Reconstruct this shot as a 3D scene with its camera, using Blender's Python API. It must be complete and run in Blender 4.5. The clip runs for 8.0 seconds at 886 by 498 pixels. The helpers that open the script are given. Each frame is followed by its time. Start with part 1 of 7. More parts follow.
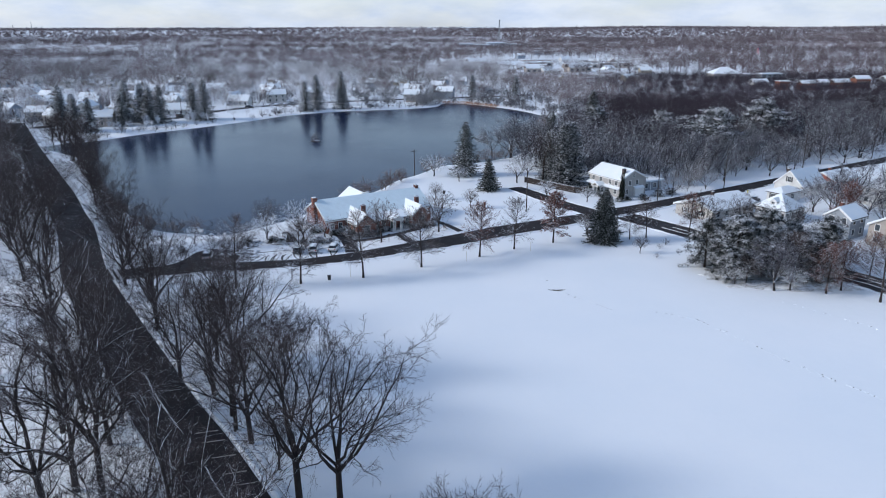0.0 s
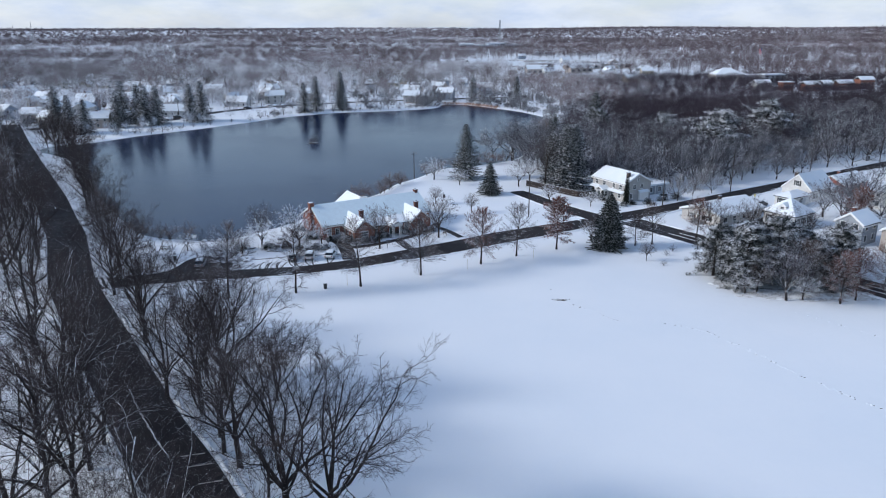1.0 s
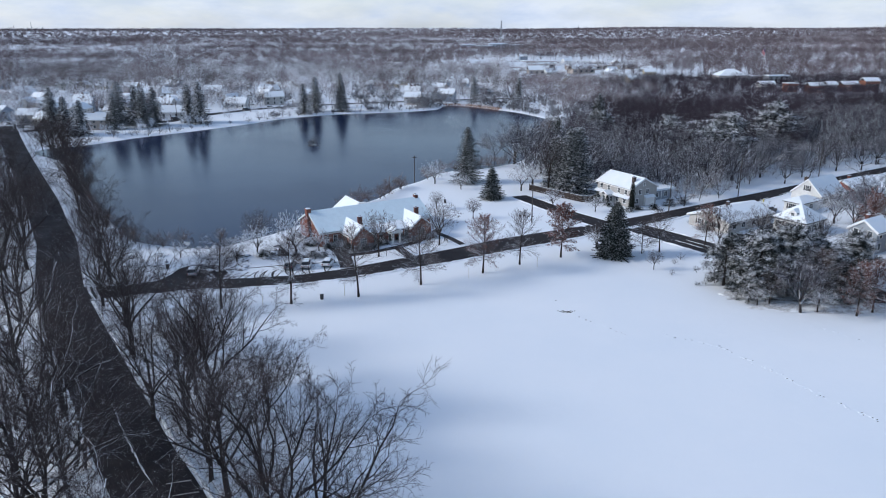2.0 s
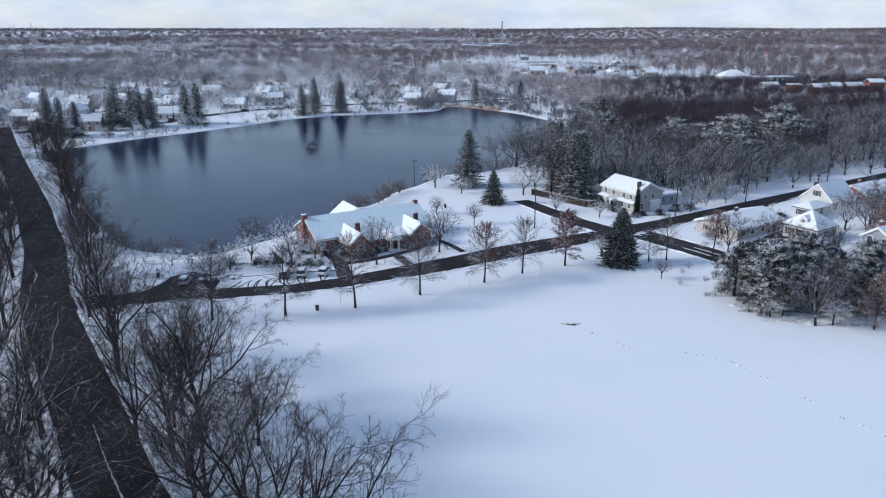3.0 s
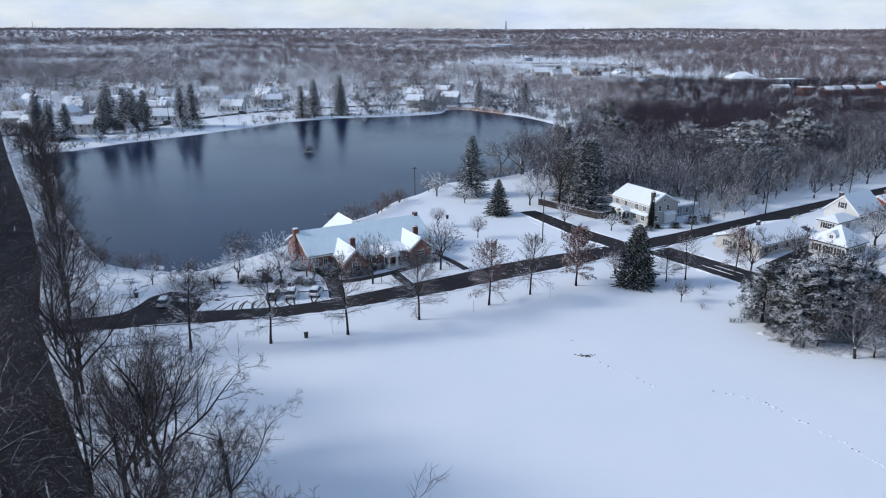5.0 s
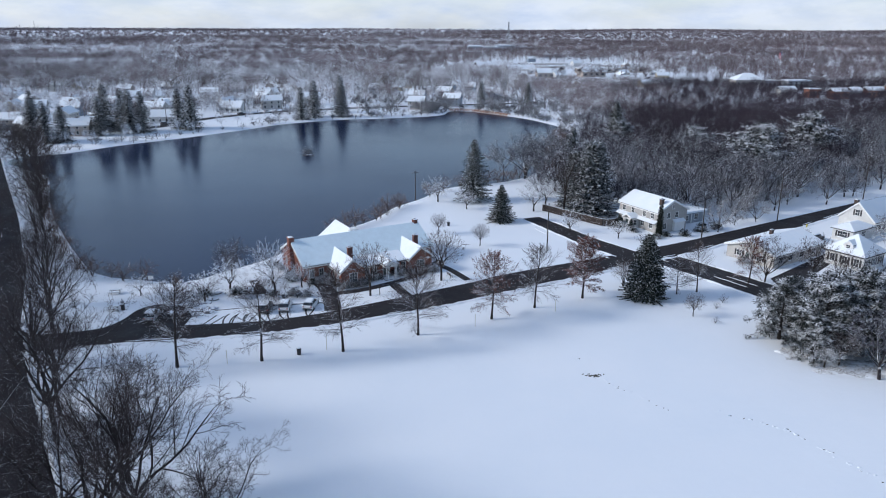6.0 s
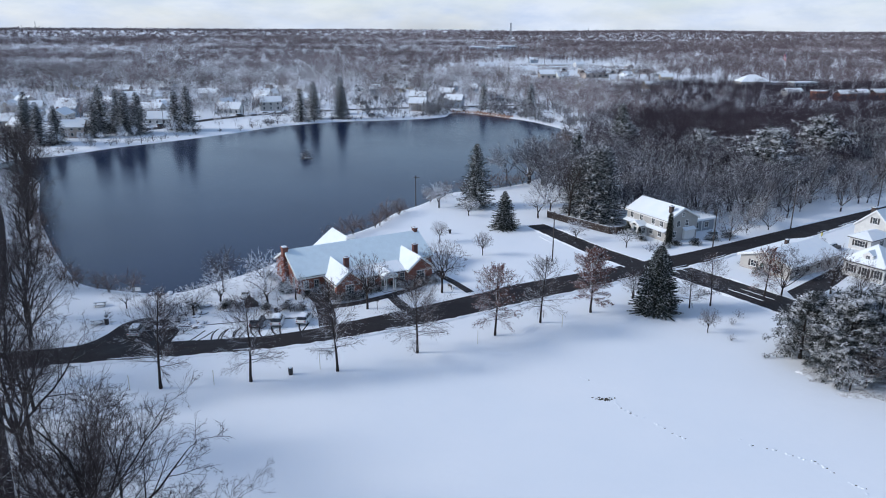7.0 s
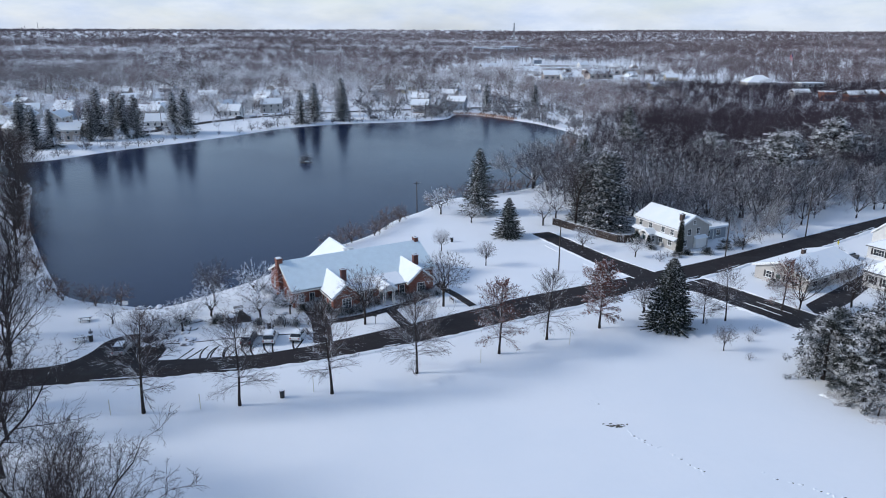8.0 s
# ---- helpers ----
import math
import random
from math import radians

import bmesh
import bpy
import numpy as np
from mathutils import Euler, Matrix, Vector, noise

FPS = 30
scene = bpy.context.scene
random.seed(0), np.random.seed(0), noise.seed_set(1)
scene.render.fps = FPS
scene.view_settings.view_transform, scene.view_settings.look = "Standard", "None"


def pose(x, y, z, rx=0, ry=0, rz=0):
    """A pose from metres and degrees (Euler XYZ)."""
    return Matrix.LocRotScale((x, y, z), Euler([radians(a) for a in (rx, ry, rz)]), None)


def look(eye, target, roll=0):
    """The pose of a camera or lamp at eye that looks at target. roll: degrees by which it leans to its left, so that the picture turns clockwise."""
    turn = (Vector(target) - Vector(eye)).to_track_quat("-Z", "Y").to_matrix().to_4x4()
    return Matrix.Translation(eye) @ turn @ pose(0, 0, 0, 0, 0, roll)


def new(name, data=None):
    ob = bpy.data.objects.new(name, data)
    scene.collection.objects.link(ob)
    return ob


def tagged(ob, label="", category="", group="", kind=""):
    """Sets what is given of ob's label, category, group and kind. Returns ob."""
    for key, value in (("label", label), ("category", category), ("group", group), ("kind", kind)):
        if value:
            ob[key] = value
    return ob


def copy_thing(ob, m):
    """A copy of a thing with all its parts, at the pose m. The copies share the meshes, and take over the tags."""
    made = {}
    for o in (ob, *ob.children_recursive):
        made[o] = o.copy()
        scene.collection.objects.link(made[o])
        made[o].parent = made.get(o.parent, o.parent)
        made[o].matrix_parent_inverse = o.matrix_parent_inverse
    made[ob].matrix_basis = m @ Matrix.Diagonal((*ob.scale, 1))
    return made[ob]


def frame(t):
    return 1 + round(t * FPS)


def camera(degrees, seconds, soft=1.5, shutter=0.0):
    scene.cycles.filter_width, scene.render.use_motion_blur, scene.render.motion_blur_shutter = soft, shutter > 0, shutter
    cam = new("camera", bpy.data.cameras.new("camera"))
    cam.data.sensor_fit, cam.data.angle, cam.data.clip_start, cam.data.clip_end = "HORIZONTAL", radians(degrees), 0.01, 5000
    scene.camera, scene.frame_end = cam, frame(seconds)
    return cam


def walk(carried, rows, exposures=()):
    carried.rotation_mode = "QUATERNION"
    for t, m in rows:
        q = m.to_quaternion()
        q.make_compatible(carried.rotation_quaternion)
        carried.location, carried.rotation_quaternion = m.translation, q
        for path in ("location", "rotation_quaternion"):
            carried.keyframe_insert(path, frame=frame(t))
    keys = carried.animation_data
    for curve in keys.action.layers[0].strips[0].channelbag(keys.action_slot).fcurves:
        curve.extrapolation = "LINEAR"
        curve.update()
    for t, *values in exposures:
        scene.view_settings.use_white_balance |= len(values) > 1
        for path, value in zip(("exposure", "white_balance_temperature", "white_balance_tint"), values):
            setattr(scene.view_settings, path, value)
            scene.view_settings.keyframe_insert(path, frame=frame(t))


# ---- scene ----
cam = camera(64.0, 8.0, 1.0)
PATH = [
    (0, (0.314, -1.86, 47.098), (0.314, 0.047, 46.496), -0.2),
    (0.5, (0.334, 0.591, 47.006), (0.333, 2.498, 46.406), -0.2),
    (1, (0.379, 2.937, 47.05), (0.378, 4.845, 46.449), -0.2),
    (1.5, (0.41, 5.376, 47.11), (0.407, 7.284, 46.51), -0.2),
    (3, (0.463, 12.962, 47.299), (0.458, 14.87, 46.699), -0.1),
    (3.5, (0.556, 15.626, 47.309), (0.548, 17.534, 46.71), -0.1),
    (4, (0.607, 18.438, 47.369), (0.597, 20.346, 46.77), -0.0),
    (4.5, (0.625, 21.348, 47.332), (0.614, 23.256, 46.733), 0.0),
    (6, (0.93, 30.315, 47.386), (0.911, 32.224, 46.788), 0.1),
    (6.5, (0.947, 33.556, 47.325), (0.926, 35.465, 46.728), 0.1),
    (7, (0.944, 36.879, 47.287), (0.921, 38.788, 46.691), 0.2),
    (7.5, (1.038, 40.115, 47.318), (1.011, 42.024, 46.722), 0.2),
    (8, (1.175, 43.145, 47.439), (1.143, 45.054, 46.844), 0.1),
]
walk(cam, [(t, look(eye, target, roll)) for t, eye, target, roll in PATH], [(0, 0.76, 6030, 11), (8, 0.76, 6030, 11)])

# ---- world and sun ----
SUN_AZIMUTH, SUN_ELEVATION = 184.0, 27.0   # degrees; azimuth counted from +x towards +y: where the sun stands
world = bpy.data.worlds.new("winter_sky")
scene.world = world
world.use_nodes = True
wt = world.node_tree
wt.nodes.clear()


def wnode(kind, **props):
    n = wt.nodes.new(kind)
    for k, v in props.items():
        n.inputs[k.replace("_", " ")].default_value = v
    return n


w_out = wnode("ShaderNodeOutputWorld")
w_bg = wnode("ShaderNodeBackground", Strength=1.12)
w_sky = wnode("ShaderNodeTexSky")
w_sky.sky_type = "NISHITA"
w_sky.sun_disc = False
w_sky.sun_elevation = radians(SUN_ELEVATION)
w_sky.sun_rotation = radians(90 - SUN_AZIMUTH)
w_sky.air_density, w_sky.dust_density, w_sky.ozone_density = 1.0, 0.6, 1.6
w_dim = wnode("ShaderNodeVectorMath")
w_dim.operation = "SCALE"
w_dim.inputs["Scale"].default_value = 0.085
w_co = wnode("ShaderNodeTexCoord")
w_map = wnode("ShaderNodeMapping", Scale=(2.2, 2.2, 7.0))
w_cloud = wnode("ShaderNodeTexNoise", Scale=2.6, Detail=6.0, Roughness=0.55, Distortion=0.3)
w_ramp = wnode("ShaderNodeMapRange", From_Min=0.30, From_Max=0.62, To_Min=0.55, To_Max=0.97)
w_tone = wnode("ShaderNodeTexNoise", Scale=4.0, Detail=6.0, Roughness=0.6)
w_soft = wnode("ShaderNodeMapRange", From_Min=0.36, From_Max=0.60, To_Min=0.0, To_Max=1.0)
w_white = wnode("ShaderNodeMix")
w_white.data_type = "RGBA"
w_white.inputs["A"].default_value = (0.315, 0.36, 0.44, 1)
w_white.inputs["B"].default_value = (0.41, 0.437, 0.475, 1)
w_mix = wnode("ShaderNodeMix")
w_mix.data_type = "RGBA"
w_sep = wnode("ShaderNodeSeparateXYZ")
w_high = wnode("ShaderNodeMapRange", From_Min=0.045, From_Max=0.15, To_Min=1.0, To_Max=0.22)
w_mul = wnode("ShaderNodeMath")
w_mul.operation = "MULTIPLY"
for a, b in ((w_sky.outputs[0], w_dim.inputs[0]), (w_co.outputs["Generated"], w_map.inputs["Vector"]),
             (w_map.outputs[0], w_cloud.inputs["Vector"]), (w_map.outputs[0], w_tone.inputs["Vector"]),
             (w_cloud.outputs[0], w_ramp.inputs["Value"]), (w_co.outputs["Generated"], w_sep.inputs[0]), (w_sep.outputs[2], w_high.inputs["Value"]),
             (w_ramp.outputs[0], w_mul.inputs[0]), (w_high.outputs[0], w_mul.inputs[1]), (w_mul.outputs[0], w_mix.inputs["Factor"]),
             (w_tone.outputs[0], w_soft.inputs["Value"]), (w_soft.outputs[0], w_white.inputs["Factor"]),
             (w_dim.outputs[0], w_mix.inputs["A"]), (w_white.outputs["Result"], w_mix.inputs["B"]),
             (w_mix.outputs["Result"], w_bg.inputs["Color"]), (w_bg.outputs[0], w_out.inputs["Surface"])):
    wt.links.new(a, b)

sun_data = bpy.data.lights.new("sun", "SUN")
sun_data.energy, sun_data.angle, sun_data.color = 1.6, radians(11.0), (1.0, 0.93, 0.84)
sun = new("sun", sun_data)
az, el = radians(SUN_AZIMUTH), radians(SUN_ELEVATION)
sun.matrix_world = look((600 * math.cos(az) * math.cos(el), 150 + 600 * math.sin(az) * math.cos(el), 600 * math.sin(el)), (0, 150, 0))

# ---- materials ----
SNOW = (0.80, 0.83, 0.87)


class Shader:
    """A node material with a principled surface and short ways to add nodes."""

    def __init__(self, name):
        self.mat = bpy.data.materials.new(name)
        self.mat.use_nodes = True
        self.t = self.mat.node_tree
        self.bsdf = self.t.nodes["Principled BSDF"]
        self.geo = self.t.nodes.new("ShaderNodeNewGeometry")

    def node(self, kind, ins=None, **attrs):
        n = self.t.nodes.new(kind)
        if "operation" in attrs:
            n.operation = attrs["operation"]
        if "data_type" in attrs:
            n.data_type = attrs["data_type"]
        if "blend_type" in attrs:
            n.blend_type = attrs["blend_type"]
        for k, v in (ins or {}).items():
            if hasattr(v, "is_linked"):
                self.t.links.new(v, n.inputs[k])
            else:
                n.inputs[k].default_value = v
        return n

    def coords(self):
        return self.node("ShaderNodeTexCoord").outputs["Object"]

    def noise(self, scale, detail=4.0, rough=0.55, vector=None, stretch=None):
        v = vector or self.geo.outputs["Position"]
        if stretch:
            v = self.node("ShaderNodeMapping", {"Vector": v, "Scale": stretch}).outputs[0]
        return self.node("ShaderNodeTexNoise", {"Vector": v, "Scale": scale, "Detail": detail, "Roughness": rough}).outputs[0]

    def span(self, value, a, b, lo=0.0, hi=1.0):
        return self.node("ShaderNodeMapRange", {"Value": value, "From Min": a, "From Max": b, "To Min": lo, "To Max": hi}).outputs[0]

    def math(self, op, a, b):
        return self.node("ShaderNodeMath", {0: a, 1: b}, operation=op).outputs[0]

    def mix(self, fac, a, b, blend="MIX"):
        a = (*a, 1) if isinstance(a, tuple) and len(a) == 3 else a
        b = (*b, 1) if isinstance(b, tuple) and len(b) == 3 else b
        n = self.t.nodes.new("ShaderNodeMix")
        n.data_type, n.blend_type = "RGBA", blend
        for k, v in ((0, fac), (6, a), (7, b)):
            if hasattr(v, "is_linked"):
                self.t.links.new(v, n.inputs[k])
            else:
                n.inputs[k].default_value = v
        return n.outputs[2]

    def up(self):
        return self.node("ShaderNodeSeparateXYZ", {0: self.geo.outputs["Normal"]}).outputs[2]

    def bump(self, height, strength, distance):
        b = self.node("ShaderNodeBump", {"Height": height, "Strength": strength, "Distance": distance})
        self.t.links.new(b.outputs[0], self.bsdf.inputs["Normal"])

    def done(self, color, rough, metal=0.0, spec=None):
        for k, v in (("Base Color", color), ("Roughness", rough), ("Metallic", metal)):
            if hasattr(v, "is_linked"):
                self.t.links.new(v, self.bsdf.inputs[k])
            else:
                self.bsdf.inputs[k].default_value = (*v, 1) if isinstance(v, tuple) and len(v) == 3 else v
        if spec is not None:
            self.bsdf.inputs["Specular IOR Level"].default_value = spec
        return self.mat


def plain(name, color, rough=0.7, grain=6.0, vary=0.25, bump=0.15, metal=0.0, local=True):
    """Paint, metal, stone: one colour with stains at two scales and a fine relief."""
    s = Shader(name)
    v = s.coords() if local else None
    big, fine = s.noise(grain * 0.15, vector=v), s.noise(grain * 2.5, vector=v)
    dark = tuple(c * (1 - vary) for c in color)
    lite = tuple(min(1, c * (1 + vary * 0.6)) for c in color)
    c = s.mix(s.span(s.math("ADD", s.math("MULTIPLY", big, 0.6), s.math("MULTIPLY", fine, 0.4)), 0.3, 0.7), dark, lite)
    if bump:
        s.bump(fine, bump, 0.01)
    return s.done(c, s.span(big, 0.3, 0.7, rough - 0.08, min(1, rough + 0.08)), metal)


def snow_covered(name, color, amount=0.5, rough=0.85, grain=3.0, island=0.0, edge=0.35, vary=0.3):
    """A surface with snow lying on what faces up. amount: how much of it; island: how far whole pieces differ."""
    s = Shader(name)
    n1, n2 = s.noise(grain * 0.2), s.noise(grain * 2.2)
    base = s.mix(s.span(n1, 0.3, 0.7), tuple(c * (1 - vary) for c in color), tuple(c * (1 + vary) for c in color))
    lie = s.math("ADD", s.up(), s.math("MULTIPLY", s.math("SUBTRACT", n2, 0.5), 1.4))
    if island:
        lie = s.math("ADD", lie, s.math("MULTIPLY", s.math("SUBTRACT", s.geo.outputs["Random Per Island"], 0.5), island))
    cover = s.span(lie, 1 - amount * 1.6, 1 - amount * 1.6 + edge)
    return s.done(s.mix(cover, base, SNOW), rough, spec=0.25)


def make_snow(name, dirt=(0.20, 0.16, 0.11), shown=0.0, drift=1.0, cut=0.60):
    s = Shader(name)
    wide, mid, fine = s.noise(0.045, 5), s.noise(0.6, 5), s.noise(7.0, 3)
    c = s.mix(s.span(wide, 0.3, 0.7), (0.765, 0.815, 0.86), (0.82, 0.852, 0.88))
    c = s.mix(s.span(fine, 0.35, 0.75, 0.0, 0.10), c, (0.70, 0.74, 0.82))
    if shown:
        grass = s.math("MULTIPLY", s.span(mid, cut, cut + 0.14), s.span(fine, 0.40, 0.62))
        c = s.mix(s.math("MULTIPLY", grass, shown), c, dirt)
    h = s.math("ADD", s.math("MULTIPLY", mid, 1.0), s.math("ADD", s.math("MULTIPLY", fine, 0.10), s.math("MULTIPLY", wide, 4.0)))
    s.bump(h, 0.13 * drift, 0.25)
    s.bsdf.inputs["Subsurface Weight"].default_value = 0.0
    return s.done(c, 0.75, spec=0.3)


def make_asphalt(name, slush=0.5, shade=0.045):
    """Wet black asphalt with tyre-worn slush."""
    s = Shader(name)
    big, mid, fine = s.noise(0.12, 4), s.noise(0.9, 6, 0.65), s.noise(14.0, 3)
    c = s.mix(s.span(big, 0.3, 0.7), (shade * 0.80, shade * 0.72, shade * 0.80), (shade * 1.4, shade * 1.22, shade * 1.36))
    c = s.mix(s.span(fine, 0.4, 0.8, 0, 0.5), c, (shade * 2.2,) * 3)
    wet = s.span(s.math("ADD", mid, s.math("MULTIPLY", fine, 0.25)), 0.86 - 0.24 * slush, 1.05 - 0.24 * slush)
    c = s.mix(s.math("MULTIPLY", wet, 0.8), c, (0.55, 0.57, 0.60))
    s.bump(s.math("ADD", fine, s.math("MULTIPLY", wet, 3.0)), 0.25, 0.02)
    return s.done(c, s.span(s.math("ADD", big, s.math("MULTIPLY", mid, 0.4)), 0.4, 0.85, 0.45, 0.9), spec=0.18)


def make_brick(name):
    s = Shader(name)
    v = s.coords()
    b = s.node("ShaderNodeTexBrick", {"Vector": s.node("ShaderNodeMapping", {"Vector": v, "Rotation": (radians(90), 0, 0)}).outputs[0],
                                      "Color1": (0.29, 0.090, 0.055, 1), "Color2": (0.19, 0.060, 0.040, 1), "Mortar": (0.24, 0.20, 0.18, 1),
                                      "Scale": 1.0, "Mortar Size": 0.008, "Brick Width": 0.22, "Row Height": 0.075})
    big = s.noise(0.7, 4, vector=v)
    c = s.mix(s.span(big, 0.3, 0.7, 0.0, 0.45), b.outputs[0], (0.17, 0.08, 0.06))
    s.bump(b.outputs["Fac"], -0.3, 0.01)
    return s.done(c, 0.88, spec=0.2)


def make_water(name):
    s = Shader(name)
    p = s.geo.outputs["Position"]
    wave = s.math("ADD", s.noise(1.1, 3, vector=p, stretch=(1.0, 0.55, 1.0)), s.math("MULTIPLY", s.noise(0.08, 3, vector=p), 0.6))
    s.bump(wave, 0.15, 0.22)
    calm = s.noise(0.018, 3, vector=p)
    s.bsdf.inputs["IOR"].default_value = 1.333
    return s.done((0.008, 0.016, 0.048), s.span(calm, 0.35, 0.65, 0.14, 0.22), spec=0.35)


def make_glass(name, tint=(0.02, 0.025, 0.03)):
    s = Shader(name)
    return s.done(s.mix(s.span(s.noise(1.5, 2, vector=s.coords()), 0.3, 0.7), tint, tuple(c * 2.5 for c in tint)), 0.06, spec=0.8)


def make_roof_snow(name):
    s = Shader(name)
    mid, fine = s.noise(0.5, 5), s.noise(6.0, 4)
    c = s.mix(s.span(mid, 0.3, 0.7), (0.75, 0.81, 0.86), (0.81, 0.845, 0.87))
    s.bump(s.math("ADD", mid, s.math("MULTIPLY", fine, 0.15)), 0.3, 0.12)
    return s.done(c, 0.7, spec=0.3)


def make_siding(name, color):
    """Painted boards lying one over another."""
    s = Shader(name)
    v = s.coords()
    z = s.node("ShaderNodeSeparateXYZ", {0: v}).outputs[2]
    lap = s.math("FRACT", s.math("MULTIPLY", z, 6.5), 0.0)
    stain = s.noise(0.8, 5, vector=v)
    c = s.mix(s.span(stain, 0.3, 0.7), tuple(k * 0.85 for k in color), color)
    # shade line of each overlap, painted as a dark fade along the board's foot
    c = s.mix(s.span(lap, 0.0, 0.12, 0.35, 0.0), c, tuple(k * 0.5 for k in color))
    s.bump(lap, 0.4, 0.015)
    return s.done(c, 0.6)


M_GROUND = make_snow("snow_ground", shown=0.0)
M_LITTER = make_snow("thin_snow_on_litter", dirt=(0.11, 0.085, 0.075), shown=0.95, drift=1.8, cut=0.40)
M_ROUGH_SNOW = make_snow("trodden_snow", shown=0.75, drift=1.6)
M_ROOF_SNOW = make_roof_snow("roof_snow")
# roof snow with the blue sky-lit shade of the hall's main slope in its colour
M_ROOF_SHADE = plain("blue_shaded_roof_snow", (0.72, 0.83, 0.87), 0.5, vary=0.08)
M_ASPHALT = make_asphalt("wet_asphalt", 0.26, 0.022)
M_STREET = make_asphalt("wet_street", 0.35, 0.019)
M_LANE = make_asphalt("slushy_asphalt", 0.6, 0.022)
M_WATER = make_water("pond_water")
M_BRICK = make_brick("red_brick")
M_GLASS = make_glass("window_glass")
M_WHITE = plain("white_paint", (0.74, 0.74, 0.72), 0.5, vary=0.08)
M_TRIM = plain("cream_trim", (0.70, 0.67, 0.58), 0.5, vary=0.1)
M_BARK = snow_covered("dark_bark", (0.032, 0.026, 0.024), 0.14, grain=2.2, island=0.15)
M_BARK_LINED = snow_covered("lightly_snowed_bark", (0.030, 0.026, 0.025), 0.27, grain=1.6, island=0.1)
M_BARK_SNOWY = snow_covered("snow_lined_bark", (0.024, 0.021, 0.023), 0.40, grain=1.2, island=0.1)
M_TWIG = snow_covered("dark_twigs", (0.048, 0.038, 0.040), 0.05, grain=1.2, island=0.5)
M_TWIG_DUSTED = snow_covered("dusted_twigs", (0.062, 0.045, 0.044), 0.25, grain=1.0, island=0.7)
# the bare twig colour leans blue to suggest woods under cloud shade
M_FROST = snow_covered("frosted_twigs", (0.040, 0.037, 0.052), 0.44, grain=0.8, island=0.25, edge=0.9)
M_FROST_HEAVY = snow_covered("snow_laden_twigs", (0.066, 0.058, 0.066), 0.62, grain=0.8, island=0.3, edge=0.9)
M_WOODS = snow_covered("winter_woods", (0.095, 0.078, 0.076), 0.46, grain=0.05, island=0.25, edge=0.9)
# woods right of the pond: cloud shade painted in as a near-black base
M_WOODS_SHADE = snow_covered("shade_dark_woods", (0.038, 0.029, 0.038), 0.02, grain=0.05, island=0.15, edge=1.0)
# lighter bark and extra frost stand in for distance haze
M_WOODS_HAZE = snow_covered("haze_pale_far_woods", (0.175, 0.138, 0.140), 0.46, grain=0.05, island=0.25, edge=0.9)
# darker copy of the far woods, with cloud shade put into its colour
M_WOODS_FAR_SHADE = snow_covered("shaded_far_woods", (0.105, 0.080, 0.085), 0.26, grain=0.05, island=0.2, edge=0.9)
# snow-covered, with the bark also whitened for the full sun over there
M_WOODS_WHITE = snow_covered("snowy_sunlit_far_woods", (0.36, 0.34, 0.35), 1.0, grain=0.05, island=0.4, edge=0.9)
M_RUSSET = snow_covered("russet_leaves", (0.17, 0.068, 0.052), 0.25, grain=1.0, island=1.0)
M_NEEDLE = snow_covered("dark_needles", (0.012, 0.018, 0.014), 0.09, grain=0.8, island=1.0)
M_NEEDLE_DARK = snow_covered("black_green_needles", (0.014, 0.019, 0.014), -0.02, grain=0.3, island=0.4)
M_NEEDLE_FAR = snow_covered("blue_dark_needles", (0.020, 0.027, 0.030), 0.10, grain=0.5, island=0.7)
M_CRAB = snow_covered("white_laden_twigs", (0.085, 0.066, 0.062), 0.78, grain=0.8, island=0.7)
M_WET_ROCK = plain("wet_rock", (0.05, 0.045, 0.042), 0.6)
M_NEEDLE_LADEN = snow_covered("snow_plumed_needles", (0.014, 0.020, 0.019), 0.175, grain=0.30, island=0.12, edge=0.3)
M_NEEDLE_SNOW = snow_covered("snowy_needles", (0.016, 0.021, 0.021), 0.135, grain=0.30, island=0.10, edge=0.25)
M_REED = snow_covered("brown_reeds", (0.13, 0.082, 0.066), 0.12, grain=1.0, island=0.6)
M_REED_TAN = snow_covered("tawny_reeds", (0.34, 0.19, 0.11), 0.12, grain=1.0, island=0.5)
M_STONE = snow_covered("dark_stone", (0.16, 0.15, 0.15), 0.42, grain=1.0)
M_FENCE = snow_covered("weathered_boards", (0.05, 0.040, 0.036), 0.2, grain=1.5)
M_POLE = plain("weathered_pole", (0.055, 0.046, 0.042), 0.85)
M_METAL = plain("grey_metal", (0.30, 0.31, 0.32), 0.45, metal=0.6)
M_BLACK = plain("black_paint", (0.025, 0.025, 0.027), 0.5)
M_TYRE = plain("rubber", (0.02, 0.02, 0.02), 0.85)
M_LINE = plain("worn_line_paint", (0.42, 0.40, 0.38), 0.7, grain=10.0, vary=0.4)
M_KERB = snow_covered("kerb_stone", (0.11, 0.105, 0.105), 0.20, grain=1.6)

# ---- building helpers ----


